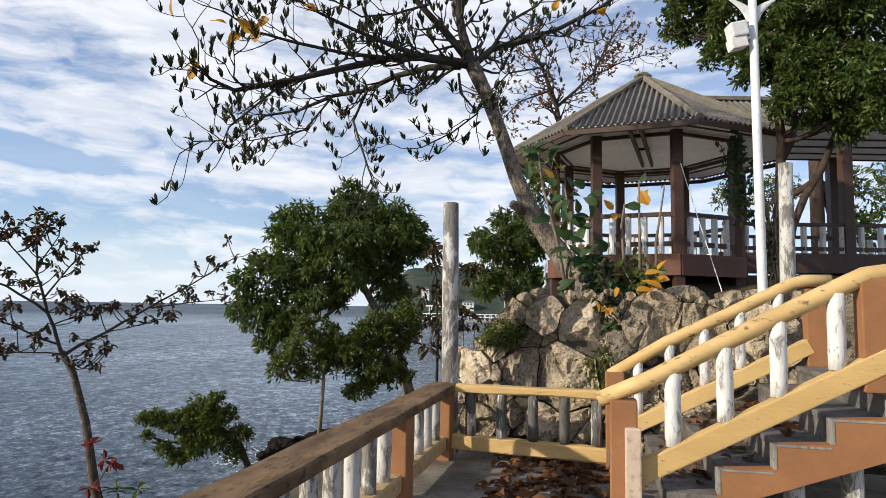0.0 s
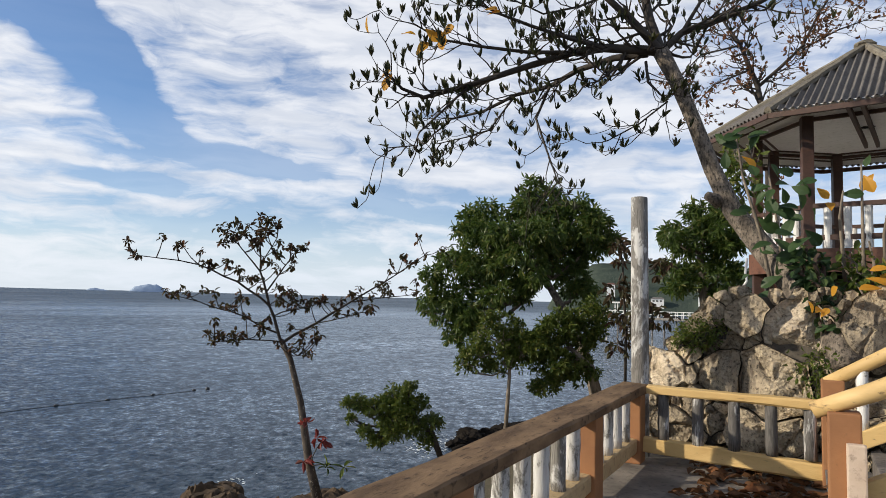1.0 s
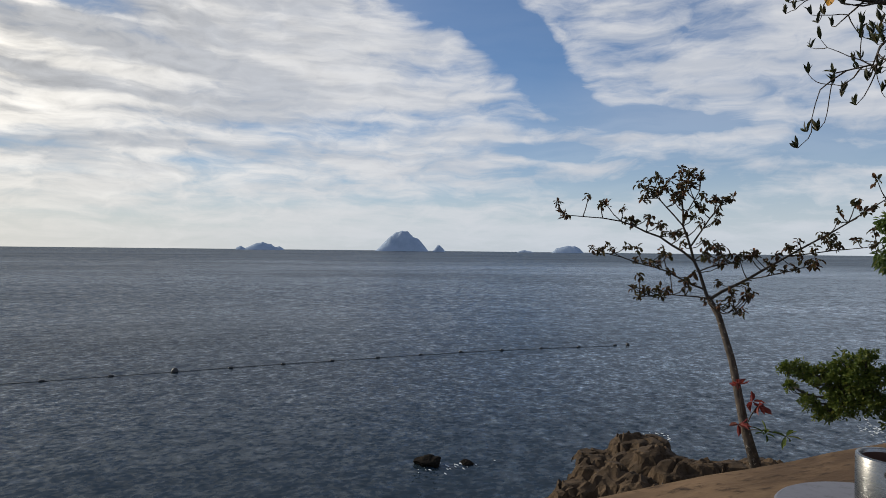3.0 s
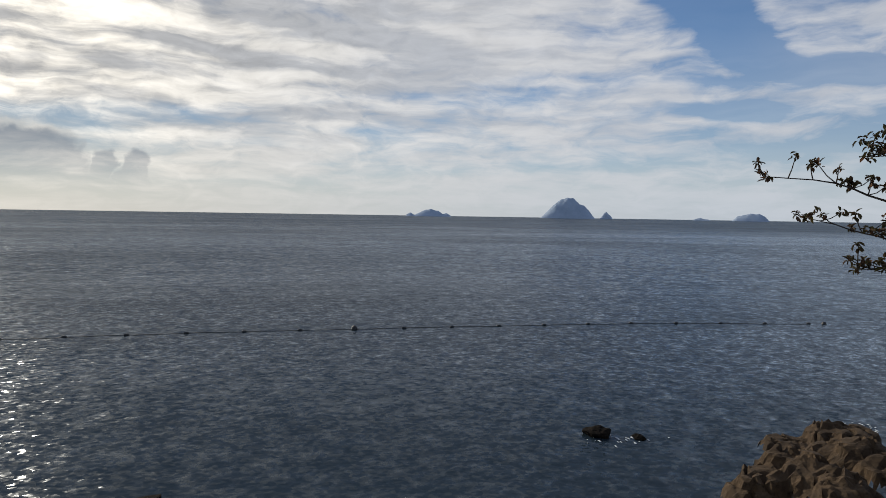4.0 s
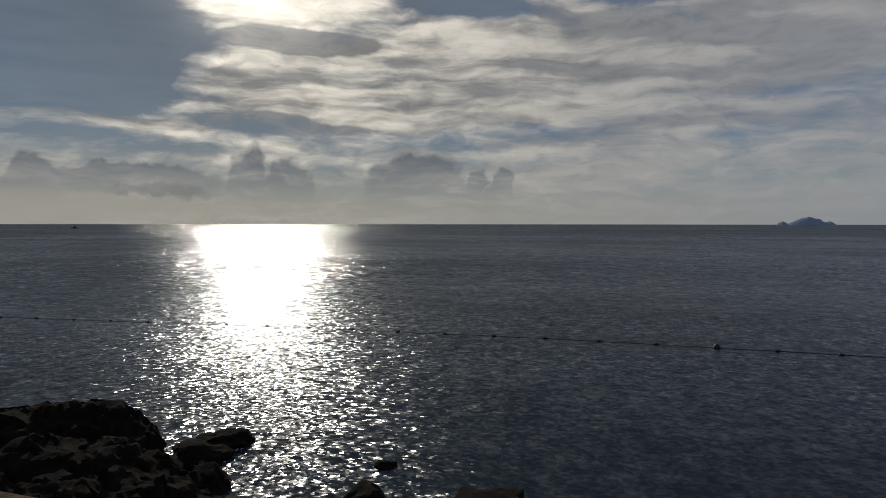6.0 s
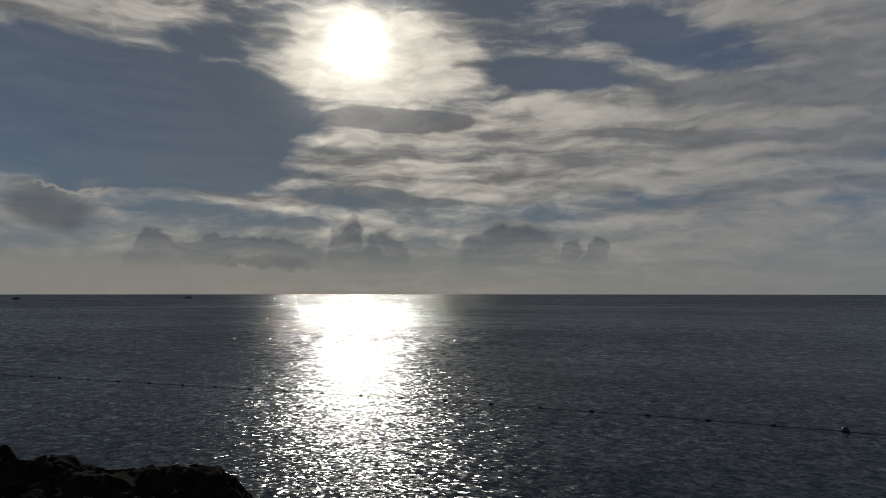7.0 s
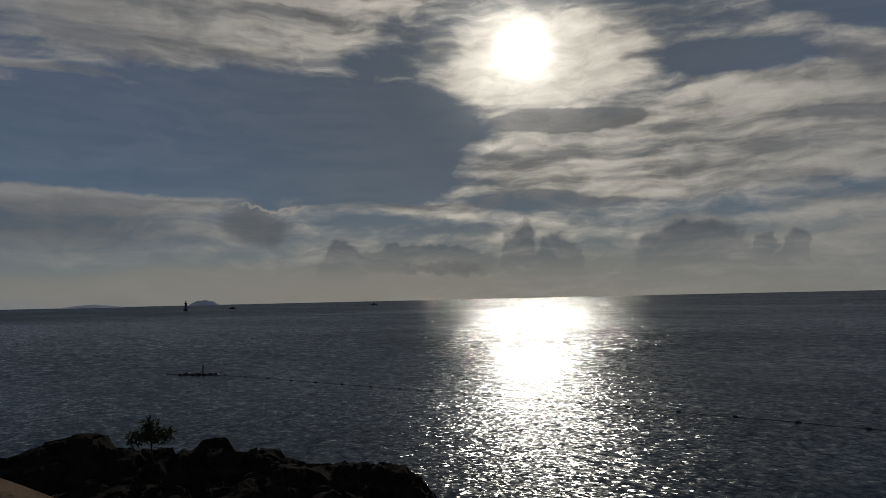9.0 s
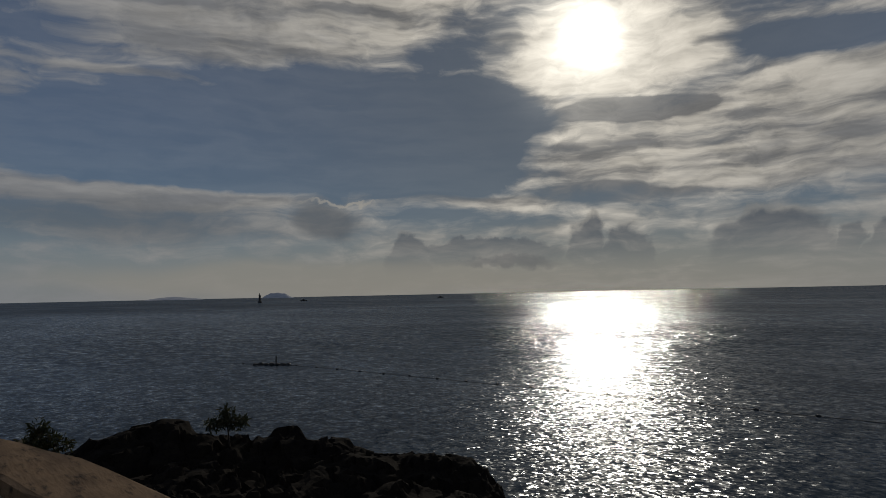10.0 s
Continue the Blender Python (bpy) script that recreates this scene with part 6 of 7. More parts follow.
def build_sapling():
    """The umbrella-leaved young tree that leans over the water."""
    trunk = [(-6.99, 8.47, -1.95), (-7.24, 8.39, -1.10), (-7.50, 8.43, -0.16), (-7.79, 8.44, 0.55), (-7.91, 8.32, 0.87)]
    root = thing("umbrella_sapling", trunk[0], "young umbrella tree with wilting leaf whorls and a pale ringed trunk", "tree")
    bm = bmesh.new()
    tube(bm, trunk, [0.088, 0.068, 0.056, 0.049, 0.045], 10)
    part("trunk", wobble(bm, 0.008, 5, 1), BARK_FLECKED, root, smooth=True)
    limbs = [
        ([(-7.89, 8.30, 0.83), (-8.04, 8.16, 1.47), (-8.10, 7.96, 2.04), (-8.13, 7.93, 2.72)], 0.045, 0.014),
        ([(-7.87, 8.32, 0.83), (-7.58, 8.85, 1.16), (-7.31, 9.45, 1.55), (-6.99, 10.05, 1.93), (-6.51, 10.72, 2.49)], 0.042, 0.012),
        ([(-8.04, 8.16, 1.47), (-8.28, 7.62, 1.84), (-8.62, 7.09, 2.11), (-9.02, 6.24, 2.20)], 0.034, 0.010),
        ([(-7.94, 8.25, 0.99), (-8.42, 7.92, 1.26), (-8.87, 7.57, 1.44), (-9.32, 7.18, 1.60)], 0.028, 0.009),
        ([(-7.91, 8.29, 0.84), (-8.06, 7.72, 0.91), (-8.27, 7.19, 0.87)], 0.020, 0.008),
        ([(-8.10, 8.10, 1.66), (-8.02, 8.46, 2.17), (-7.93, 8.68, 2.48)], 0.024, 0.009),
        ([(-8.10, 7.96, 2.04), (-8.23, 7.53, 2.49), (-8.30, 7.30, 2.47)], 0.02, 0.008),
        ([(-7.31, 9.45, 1.55), (-6.93, 9.98, 1.63), (-6.50, 10.49, 1.74)], 0.018, 0.008),
        ([(-7.58, 8.85, 1.16), (-7.09, 8.86, 1.25), (-6.55, 9.02, 1.40)], 0.016, 0.008),
        ([(-7.99, 8.21, 1.28), (-7.55, 8.35, 1.43), (-7.37, 8.37, 1.41)], 0.018, 0.008),
        ([(-8.10, 7.96, 2.14), (-8.00, 8.20, 2.64), (-7.99, 8.21, 2.86)], 0.016, 0.008),
        ([(-7.88, 8.31, 0.78), (-7.59, 8.31, 0.62), (-7.38, 8.36, 0.65)], 0.014, 0.007),
    ]
    rr = random.Random(2)
    tips = []
    for pts, ra, rb in limbs:
        bm = bmesh.new()
        pts = [Vector(p) for p in pts]
        fine = []
        for a, b in zip(pts, pts[1:]):
            fine += [a.lerp(b, k / 3) + noise.noise_vector(a.lerp(b, k / 3) * 3) * 0.03 for k in range(3)]
        fine.append(pts[-1])
        tube(bm, fine, np.linspace(ra * 0.64, rb * 0.7, len(fine)), 6, cap=False)
        tips.append((fine[-1], Vector((0, 0, 1))))
        for k in range(2, len(fine), 1):
            for _ in range(rr.choice((1, 2, 2, 3))):
                d = Vector((rr.gauss(0, .8), rr.gauss(0, .8), rr.uniform(0.1, 1.1))).normalized()
                e = fine[k] + d * rr.uniform(0.15, 0.42)
                mid = fine[k].lerp(e, 0.5) - Vector((0, 0, 0.03))
                tube(bm, [fine[k], mid, e], [0.010, 0.008, 0.006], 4, cap=False)
                tips.append((e, Vector((0, 0, 1))))
        part("branch", bm, TWIG, root, smooth=True)
    # each twig carries a whorl of hanging leaves
    rng = np.random.default_rng(6)
    P = np.repeat(np.array([t[0][:] for t in tips]), 13, 0)
    P = P + rng.normal(size=P.shape) * 0.025
    A = rng.normal(size=P.shape)
    A[:, 2] -= 0.30
    N = rng.normal(size=P.shape) * 0.4 + np.array([0, 0, 1])
    L = 0.098 * (0.5 + 0.8 * rng.random(len(P)))
    leaf_mesh("foliage", P, A, N, L, L * 0.55, WILTED, root, 0.25)
    reds = [(-7.26, 8.28, -0.44), (-6.97, 8.39, -0.73), (-7.19, 8.20, -1.05), (-7.04, 8.33, -0.68)]
    P = np.repeat(np.array(reds), 7, 0)
    A = rng.normal(size=P.shape) + np.array([0, 0, -0.6])
    leaf_mesh("red_foliage", P, A, rng.normal(size=P.shape), 0.20 * (0.7 + 0.5 * rng.random(len(P))), 0.06 + 0.02 * rng.random(len(P)), REDLEAF, root, 0.2)
    P = np.repeat(np.array([(-6.62, 8.54, -1.13), (-6.84, 8.37, -1.13)]), 8, 0)
    A = rng.normal(size=P.shape) * np.array([1, 1, .6]) + np.array([0, 0, -0.1])
    leaf_mesh("green_foliage", P, A, rng.normal(size=P.shape) * .4 + np.array([0, 0, 1]), 0.24 * (0.7 + 0.4 * rng.random(len(P))), 0.05 + 0.02 * rng.random(len(P)), MIDGREEN, root, 0.2)
    bm = bmesh.new()
    for a, b in (((-7.21, 8.32, -0.93), reds[0]), (reds[1], (-7.17, 8.36, -1.08)), ((-7.15, 8.37, -1.15), (-6.62, 8.54, -1.13))):
        tube(bm, bend(a, b, 0.04, 4), 0.009, 5, cap=False)
    part("side_twig", bm, TWIG, root)


build_sapling()


def build_broadleaf(stem_rows, name, label, seed, leaves, golds=()):
    """A young almond shoot with big paddle leaves."""
    root = thing(name, stem_rows[0][0], label, "shrub", "almond shoots")
    for pts in stem_rows:
        bm = bmesh.new()
        tube(bm, pts, np.linspace(0.028, 0.010, len(pts)), 6)
        part("stem", bm, BARK, root, smooth=True)
    rng = random.Random(seed)
    for i, (p, size) in enumerate(leaves):
        part("leaf", paddle(Vector(p), size, rng), BIGLEAF, root)
    for p, size in golds:
        part("leaf", paddle(Vector(p), size, rng), ORANGE, root, "orange dying leaf")


build_broadleaf([[(-0.31, 8.76, 1.55), (-0.50, 8.72, 2.60), (-0.68, 8.67, 3.29), (-0.76, 8.66, 3.91)], [(-0.24, 8.78, 1.55), (-0.28, 8.77, 2.53), (-0.39, 8.74, 3.29)]], "almond_shoot", "almond shoots with broad green leaves beside the leaning trunk", 1,
                [((-0.87, 8.63, 3.71), .24), ((-0.75, 8.56, 3.77), .22), ((-0.87, 8.63, 3.52), .20), ((-0.57, 8.70, 3.68), .22), ((-0.25, 8.67, 3.16), .24), ((-0.05, 8.72, 2.99), .26), ((-0.24, 8.68, 2.83), .26), ((-0.42, 8.63, 2.67), .26),
                 ((-0.27, 8.67, 2.44), .28), ((-0.13, 8.70, 2.26), .28), ((0.06, 8.74, 2.52), .24), ((-0.35, 8.65, 1.99), .24), ((-0.01, 8.73, 3.17), .2), ((-0.46, 8.73, 3.14), .2), ((-0.68, 8.57, 3.85), .2), ((-0.95, 8.61, 3.79), .2), ((-0.38, 8.54, 2.92), .24), ((-0.16, 8.59, 2.66), .24), ((-0.05, 8.51, 2.43), .26), ((-0.49, 8.51, 2.39), .24), ((-0.30, 8.46, 2.17), .26), ((0.09, 8.65, 2.74), .2), ((-0.23, 8.68, 3.31), .2), ((-0.37, 8.34, 1.76), .26), ((-0.09, 8.51, 2.02), .24)] + [((Vector((-0.34, 8.55, 2.73)) + Vector((q.gauss(0, .22), q.gauss(0, .12), q.gauss(0, .38))))[:], q.uniform(.13, .24)) for q in (random.Random(60 + k) for k in range(20))],
                [((-0.62, 8.69, 3.48), .2), ((0.26, 8.79, 2.87), .17), ((0.17, 8.77, 3.05), .16)])
build_broadleaf([[(0.59, 8.87, 1.56), (0.58, 8.87, 2.61), (0.58, 8.87, 3.37)], [(0.81, 8.92, 1.56), (0.79, 8.92, 2.53), (0.91, 8.94, 3.29)], [(0.41, 8.83, 1.71), (0.35, 8.81, 2.75), (0.39, 8.82, 3.06)], [(0.66, 8.89, 1.27), (0.71, 8.90, 2.01), (0.64, 8.88, 2.46)]], "almond_shoot",
                "bare upright almond shoots with a few orange leaves", 2,
                [((0.46, 8.84, 3.02), .2), ((0.65, 8.88, 3.43), .14), ((0.91, 8.95, 3.31), .09), ((0.30, 8.70, 1.89), .22), ((0.52, 8.34, 1.19), .26), ((0.38, 8.31, 1.25), .24), ((0.65, 8.37, 1.08), .22), ((0.84, 8.83, 2.15), .2)],
                [((0.65, 8.89, 3.18), .2), ((0.13, 8.56, 1.66), .24), ((0.19, 8.57, 1.67), .2), ((0.78, 8.81, 2.04), .24), ((0.73, 8.80, 1.97), .16), ((0.23, 8.68, 1.89), .16), ((0.05, 8.54, 1.64), .18), ((0.10, 7.75, 1.64), 0.16), ((0.03, 7.78, 1.69), 0.14), ((0.15, 7.76, 1.61), 0.12), ((0.64, 8.05, 1.97), 0.22), ((0.71, 8.10, 2.10), 0.18), ((0.61, 8.05, 1.89), 0.20), ((0.24, 7.95, 1.83), 0.16), ((0.80, 8.20, 2.21), 0.14), ((0.61, 8.50, 3.10), 0.20)])


def tangle(name, label, category, a, b, n, spread, r, seed, material=TWIG, leaf=0.0, leaves=None):
    """Many thin hanging stems between the line ends a and b."""
    rr = random.Random(seed)
    a, b = Vector(a), Vector(b)
    root = thing(name, b, label, category)
    pts = []
    for k in range(n):
        bm = bmesh.new()
        o = Vector((rr.gauss(0, spread), rr.gauss(0, spread), 0))
        e = Vector((rr.gauss(0, spread), rr.gauss(0, spread), 0))
        s0, s1 = rr.uniform(0, 0.35), rr.uniform(0.6, 1.0)
        line = bend(a.lerp(b, s0) + o, a.lerp(b, s1) + e, 0.0, 7, rr, spread * 0.35)
        tube(bm, line, [rr.uniform(0.5, 1.2) * r] * 8, 5, cap=False)
        pts += line
        part("stem", bm, material, root)
    if leaf:
        rng = np.random.default_rng(seed)
        P = np.repeat(np.array([p[:] for p in pts]), 4, 0) + rng.normal(size=(len(pts) * 4, 3)) * 0.05
        A = rng.normal(size=P.shape) + np.array([0, 0, -0.5])
        N = rng.normal(size=P.shape) + np.array([0, -0.5, 0.8])
        L = leaf * (0.5 + 0.9 * rng.random(len(P)))
        leaf_mesh("foliage", P, A, N, L, L * 0.55, leaves, root, 0.2)


tangle("hanging_roots", "dark hanging roots and vines beside the lamp post", "roots", (2.85, 11.56, 3.92), (2.77, 11.33, 1.57), 16, 0.085, 0.012, 1, TWIG, 0.07, OLIVE)
tangle("climbing_vine", "leafy vine on the landward pavilion post", "vine", (2.47, 12.50, 4.91), (2.69, 12.55, 3.19), 8, 0.10, 0.008, 2, TWIG, 0.13, BIGLEAF)
tangle("climbing_vine", "leafy vine round the seaward pavilion post", "vine", (-1.04, 11.67, 4.80), (-0.83, 11.52, 2.81), 9, 0.16, 0.009, 3, BARK_MOTTLED, 0.13, MIDGREEN)
tangle("root_tangle", "dark tangle of roots at the foot of the leaning tree", "roots", (-0.09, 8.71, 2.37), (0.22, 8.27, 1.42), 11, 0.13, 0.022, 4, BARK_RED, 0.13, BIGLEAF)
tangle("root_tangle", "dry stems and roots below the pavilion deck", "roots", (0.50, 8.95, 2.46), (0.61, 8.67, 1.49), 9, 0.14, 0.012, 5, BARK_MOTTLED, 0.11, MIDGREEN)
tangle("wall_creeper", "thin creeper hanging down the rock wall", "creeper", (0.06, 7.77, 1.24), (0.11, 7.73, 0.66), 7, 0.09, 0.006, 6, TWIG, 0.06, MIDGREEN)
tangle("wall_creeper", "thin creeper hanging down the rock wall", "creeper", (1.13, 8.69, 1.57), (1.19, 8.50, 0.89), 6, 0.10, 0.006, 7, TWIG, 0.06, OLIVE)


def scatter(name, label, category, n, area, leaf, material, seed, top=0.004, kind="stuff"):
    """Fallen leaves over a patch of floor."""
    rng = np.random.default_rng(seed)
    x0, y0, x1, y1 = area
    P = np.stack([rng.uniform(x0, x1, n), rng.uniform(y0, y1, n) , np.full(n, top) + 0.03 * rng.random(n)], 1)
    a = rng.uniform(0, 2 * math.pi, n)
    A = np.stack([np.cos(a), np.sin(a), rng.normal(size=n) * 0.12], 1)
    N = rng.normal(size=(n, 3)) * 0.25 + np.array([0, 0, 1])
    L = leaf * (0.6 + 0.7 * rng.random(n))
    ob = leaf_mesh(name, P, A, N, L, L * 0.62, material, None, 0.3)
    tagged(ob, label, category, kind=kind)


scatter("fallen_leaves", "dry brown almond leaves littering the terrace floor", "leaves", 260, (-1.0, 5.4, 0.1, 7.3), 0.14, DRYLEAF, 3)
scatter("fallen_leaves", "few scattered dry leaves on the terrace floor", "leaves", 60, (-1.4, 2.0, 3.0, 6.0), 0.17, DRYLEAF, 4)
for k in range(4):
    scatter("fallen_leaves", "dry leaves lying on a worn stair tread", "leaves", 26, (STEP_X + k * STEP_RUN + 0.05, 5.1, STEP_X + (k + 1) * STEP_RUN - 0.04, 6.9), 0.13, DRYLEAF, 20 + k, (k + 1) * STEP_RISE + 0.008)
leafy_tree("wall_shrub", "small shrub growing from the joints of the rock wall", [(-1.17, 7.94, 1.18), (-1.14, 7.95, 1.28)], [0.02, 0.015],
           clumps_at(((-1.14, 7.95, 1.33), .19), ((-0.94, 8.05, 1.42), .17), ((-1.27, 7.87, 1.25), .13), ((-0.78, 8.14, 1.47), .12), ((-1.03, 7.92, 1.27), .13)), 0.05, 1300, MIDGREEN, 14, 6, 0.0, bark=TWIG, category="shrub", split=0.4)
leafy_tree("wall_shrub", "small shrub growing from the joints of the rock wall", [(0.08, 8.13, 0.74), (0.06, 8.13, 0.95)], [0.012, 0.01],
           clumps_at(((0.06, 8.08, 0.92), .15), ((0.10, 8.09, 1.09), .10)), 0.04, 420, MIDGREEN, 15, 6, 0.0, bark=TWIG, category="shrub", split=0.4)


# ---- shore rocks, buoys and boats ----
def rock_pile(name, label, rocks, material, seed, rough=0.30, cuts=9):
    """An outcrop of a few rocks, or one rock by itself."""
    if len(rocks) == 1:
        bm = bmesh.new()
        boulder(bm, rocks[0][0], rocks[0][1], seed, 4, rough, cuts)
        return tagged(part(name, bm, material), label, "rock", "shore rocks")
    root = thing(name, rocks[0][0], label, "rock", "shore rocks")
    for k, (at, size) in enumerate(rocks):
        bm = bmesh.new()
        boulder(bm, at, size, seed + k * 3, 4, rough, cuts)
        part("rock", bm, material, root)
    return root


def crag(domes, material, parent, seed, step, jag, strata, sharp=0.5):
    """One broken mass of rock: the hull of low domes, cleft, stepped and roughened."""
    lo = [min(c[k] - r[k] * 1.15 for c, r in domes) for k in (0, 1)]
    hi = [max(c[k] + r[k] * 1.15 for c, r in domes) for k in (0, 1)]
    nx, ny = int((hi[0] - lo[0]) / step) + 1, int((hi[1] - lo[1]) / step) + 1
    X, Y = np.meshgrid(lo[0] + np.arange(nx) * step, lo[1] + np.arange(ny) * step, indexing="ij")
    Z = np.full(X.shape, -99.0)
    for c, r in domes:
        q = 1 - ((X - c[0]) / (r[0] * 1.12)) ** 2 - ((Y - c[1]) / (r[1] * 1.12)) ** 2
        Z = np.maximum(Z, np.where(q > 0, c[2] - r[2] * 0.35 + r[2] * 1.25 * np.maximum(q, 0) ** sharp, -99.0))
    bm = bmesh.new()
    grid = {}
    for i in range(nx):
        for j in range(ny):
            z = Z[i, j]
            if z < SEA_Z - 0.5:
                continue
            p = Vector((X[i, j], Y[i, j], 0))
            w = p + noise.noise_vector(p * 0.9 / jag) * jag * 0.6
            block = noise.cell_vector(Vector((w.x * 0.75 / jag, w.y * 0.75 / jag, seed)))
            cleft = max(0.0, 0.10 - abs(noise.noise(Vector((w.x * 0.8 / jag, w.y * 0.8 / jag, seed + 4.0))))) / 0.10
            z += jag * (0.42 * (block.z - 0.5) + 0.35 * noise.noise(Vector((w.x * 0.5 / jag, w.y * 0.5 / jag, seed))) - 0.45 * cleft + 0.16 * noise.noise(Vector((w.x * 2.4 / jag, w.y * 2.4 / jag, seed))))
            s = z / strata + 0.8 * noise.noise(p * 0.5)
            z += strata * 0.6 * (math.floor(s) + min(1.0, (s - math.floor(s)) * 2.2) - s)
            grid[i, j] = bm.verts.new((p.x + jag * 0.28 * noise.noise(Vector((p.x * 2, p.y * 2, z * 2))), p.y + jag * 0.28 * noise.noise(Vector((p.x * 2, p.y * 2, z * 2 + 9))), max(z, SEA_Z - 0.6)))
    for (i, j) in grid:
        if (i + 1, j) in grid and (i, j + 1) in grid and (i + 1, j + 1) in grid:
            bm.faces.new((grid[i, j], grid[i + 1, j], grid[i + 1, j + 1], grid[i, j + 1]))
    return part("rock", bm, material, parent)


OUTCROP = [((-13.88, 12.19, -4.72), (0.75, 0.8, 1.0)), ((-13.17, 12.22, -4.40), (0.65, 0.7, 0.95)), ((-15.05, 13.12, -4.33), (0.75, 0.7, 0.55)), ((-14.73, 13.48, -4.37), (0.6, 0.6, 0.5)), ((-13.35, 10.50, -4.67), (0.8, 0.8, 0.9)), ((-12.82, 10.51, -4.53), (0.6, 0.7, 0.85)),
           ((-13.25, 9.81, -4.83), (0.7, 0.7, 0.8)), ((-12.47, 12.22, -4.41), (0.6, 0.7, 0.8)), ((-12.04, 12.64, -4.32), (0.55, 0.6, 0.6)), ((-11.81, 12.98, -4.19), (0.45, 0.5, 0.55)), ((-11.65, 13.38, -4.14), (0.45, 0.5, 0.55)), ((-15.30, 12.07, -4.72), (0.7, 0.7, 0.45)), ((-11.28, 13.94, -4.08), (0.6, 0.6, 0.55)), ((-11.97, 10.57, -4.52), (0.9, 0.8, 0.8)), ((-13.05, 9.24, -4.93), (0.6, 0.6, 0.7))]
outcrop = thing("shore_outcrop", (-13.4, 11.6, SEA_Z), "jagged brown rock outcrop at the water's edge", "rock", "shore rocks")
crag(OUTCROP, SHORE_ROCK, outcrop, 4, 0.075, 0.42, 0.30, 0.42)
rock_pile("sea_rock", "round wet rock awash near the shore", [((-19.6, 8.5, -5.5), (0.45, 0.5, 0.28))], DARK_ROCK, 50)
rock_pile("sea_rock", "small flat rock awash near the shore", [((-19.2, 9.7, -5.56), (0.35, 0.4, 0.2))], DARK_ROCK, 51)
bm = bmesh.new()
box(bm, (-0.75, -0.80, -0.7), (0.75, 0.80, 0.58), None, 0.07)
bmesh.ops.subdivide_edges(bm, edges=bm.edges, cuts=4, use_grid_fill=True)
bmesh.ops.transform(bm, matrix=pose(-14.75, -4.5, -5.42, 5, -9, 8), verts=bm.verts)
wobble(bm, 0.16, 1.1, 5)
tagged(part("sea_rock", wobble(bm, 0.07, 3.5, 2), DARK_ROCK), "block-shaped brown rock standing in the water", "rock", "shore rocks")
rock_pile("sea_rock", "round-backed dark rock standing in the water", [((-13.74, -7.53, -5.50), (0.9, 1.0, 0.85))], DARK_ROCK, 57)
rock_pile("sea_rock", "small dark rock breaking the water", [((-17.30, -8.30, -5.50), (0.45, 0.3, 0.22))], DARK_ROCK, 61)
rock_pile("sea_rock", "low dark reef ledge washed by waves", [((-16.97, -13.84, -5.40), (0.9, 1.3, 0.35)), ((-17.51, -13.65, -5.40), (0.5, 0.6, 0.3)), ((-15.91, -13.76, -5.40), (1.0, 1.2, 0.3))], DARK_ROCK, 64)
q = random.Random(8)
LEDGE = [Vector(p) for p in ((-15.45, 27.38, -5.50), (-15.38, 30.52, -5.50), (-14.70, 33.10, -5.50), (-13.54, 35.13, -5.50))]
rock_pile("shore_ledge", "low dark jagged rocks along the waterline",
          [(LEDGE[k % 3].lerp(LEDGE[k % 3 + 1], q.random()) + Vector((q.gauss(0.3, 0.5), q.gauss(0.2, 0.6), 0.02)), (q.uniform(0.35, 0.9), q.uniform(0.35, 0.9), q.uniform(0.18, 0.42))) for k in range(26)], DARK_ROCK, 110, 0.5, 11)
HEAD = [
    ((-6.28, -22.89, -3.70), (1.5, 1.5, 1.25)), ((-7.61, -23.05, -3.60), (2.0, 1.9, 1.5)), ((-8.68, -22.16, -3.76), (1.5, 1.5, 1.2)), ((-9.75, -21.73, -4.01), (1.7, 1.5, 1.25)), ((-11.34, -20.98, -3.52), (0.95, 0.9, 0.85)),
    ((-12.33, -19.85, -4.04), (1.5, 1.4, 1.1)), ((-13.01, -18.83, -4.39), (1.4, 1.3, 1.0)), ((-13.99, -17.50, -4.59), (0.9, 0.9, 0.8)), ((-14.52, -16.41, -4.42), (1.1, 1.0, 0.8)), ((-14.90, -15.39, -4.80), (0.9, 0.9, 0.8)),
    ((-5.10, -22.14, -3.88), (1.6, 1.6, 1.2)), ((-7.43, -19.42, -4.05), (2.6, 2.0, 1.1)), ((-10.46, -18.05, -4.43), (2.4, 1.8, 1.1)), ((-12.42, -16.18, -4.84), (1.8, 1.5, 1.0)), ((-4.91, -18.08, -3.83), (2.6, 2.0, 1.1)), ((-8.05, -17.02, -4.31), (2.6, 2.0, 1.1)), ((-10.51, -15.68, -4.73), (2.2, 1.6, 1.0)), ((-3.21, -19.41, -3.59), (2.4, 2.2, 1.3)),
    ((-8.60, -23.25, -4.06), (3.0, 2.4, 1.2)), ((-12.12, -21.02, -4.52), (3.0, 2.4, 1.1)), ((-13.04, -14.38, -4.78), (1.4, 1.3, 0.9)), ((-6.91, -23.04, -3.62), (1.3, 1.3, 1.1)), ((-8.17, -22.55, -3.65), (1.3, 1.3, 1.1)), ((-10.68, -21.53, -3.95), (1.4, 1.3, 1.1)), ((-11.91, -20.44, -4.05), (1.4, 1.3, 1.1)), ((-13.51, -18.24, -4.68), (1.2, 1.1, 0.9)), ((-14.17, -16.71, -4.83), (1.1, 1.0, 0.8)),
]
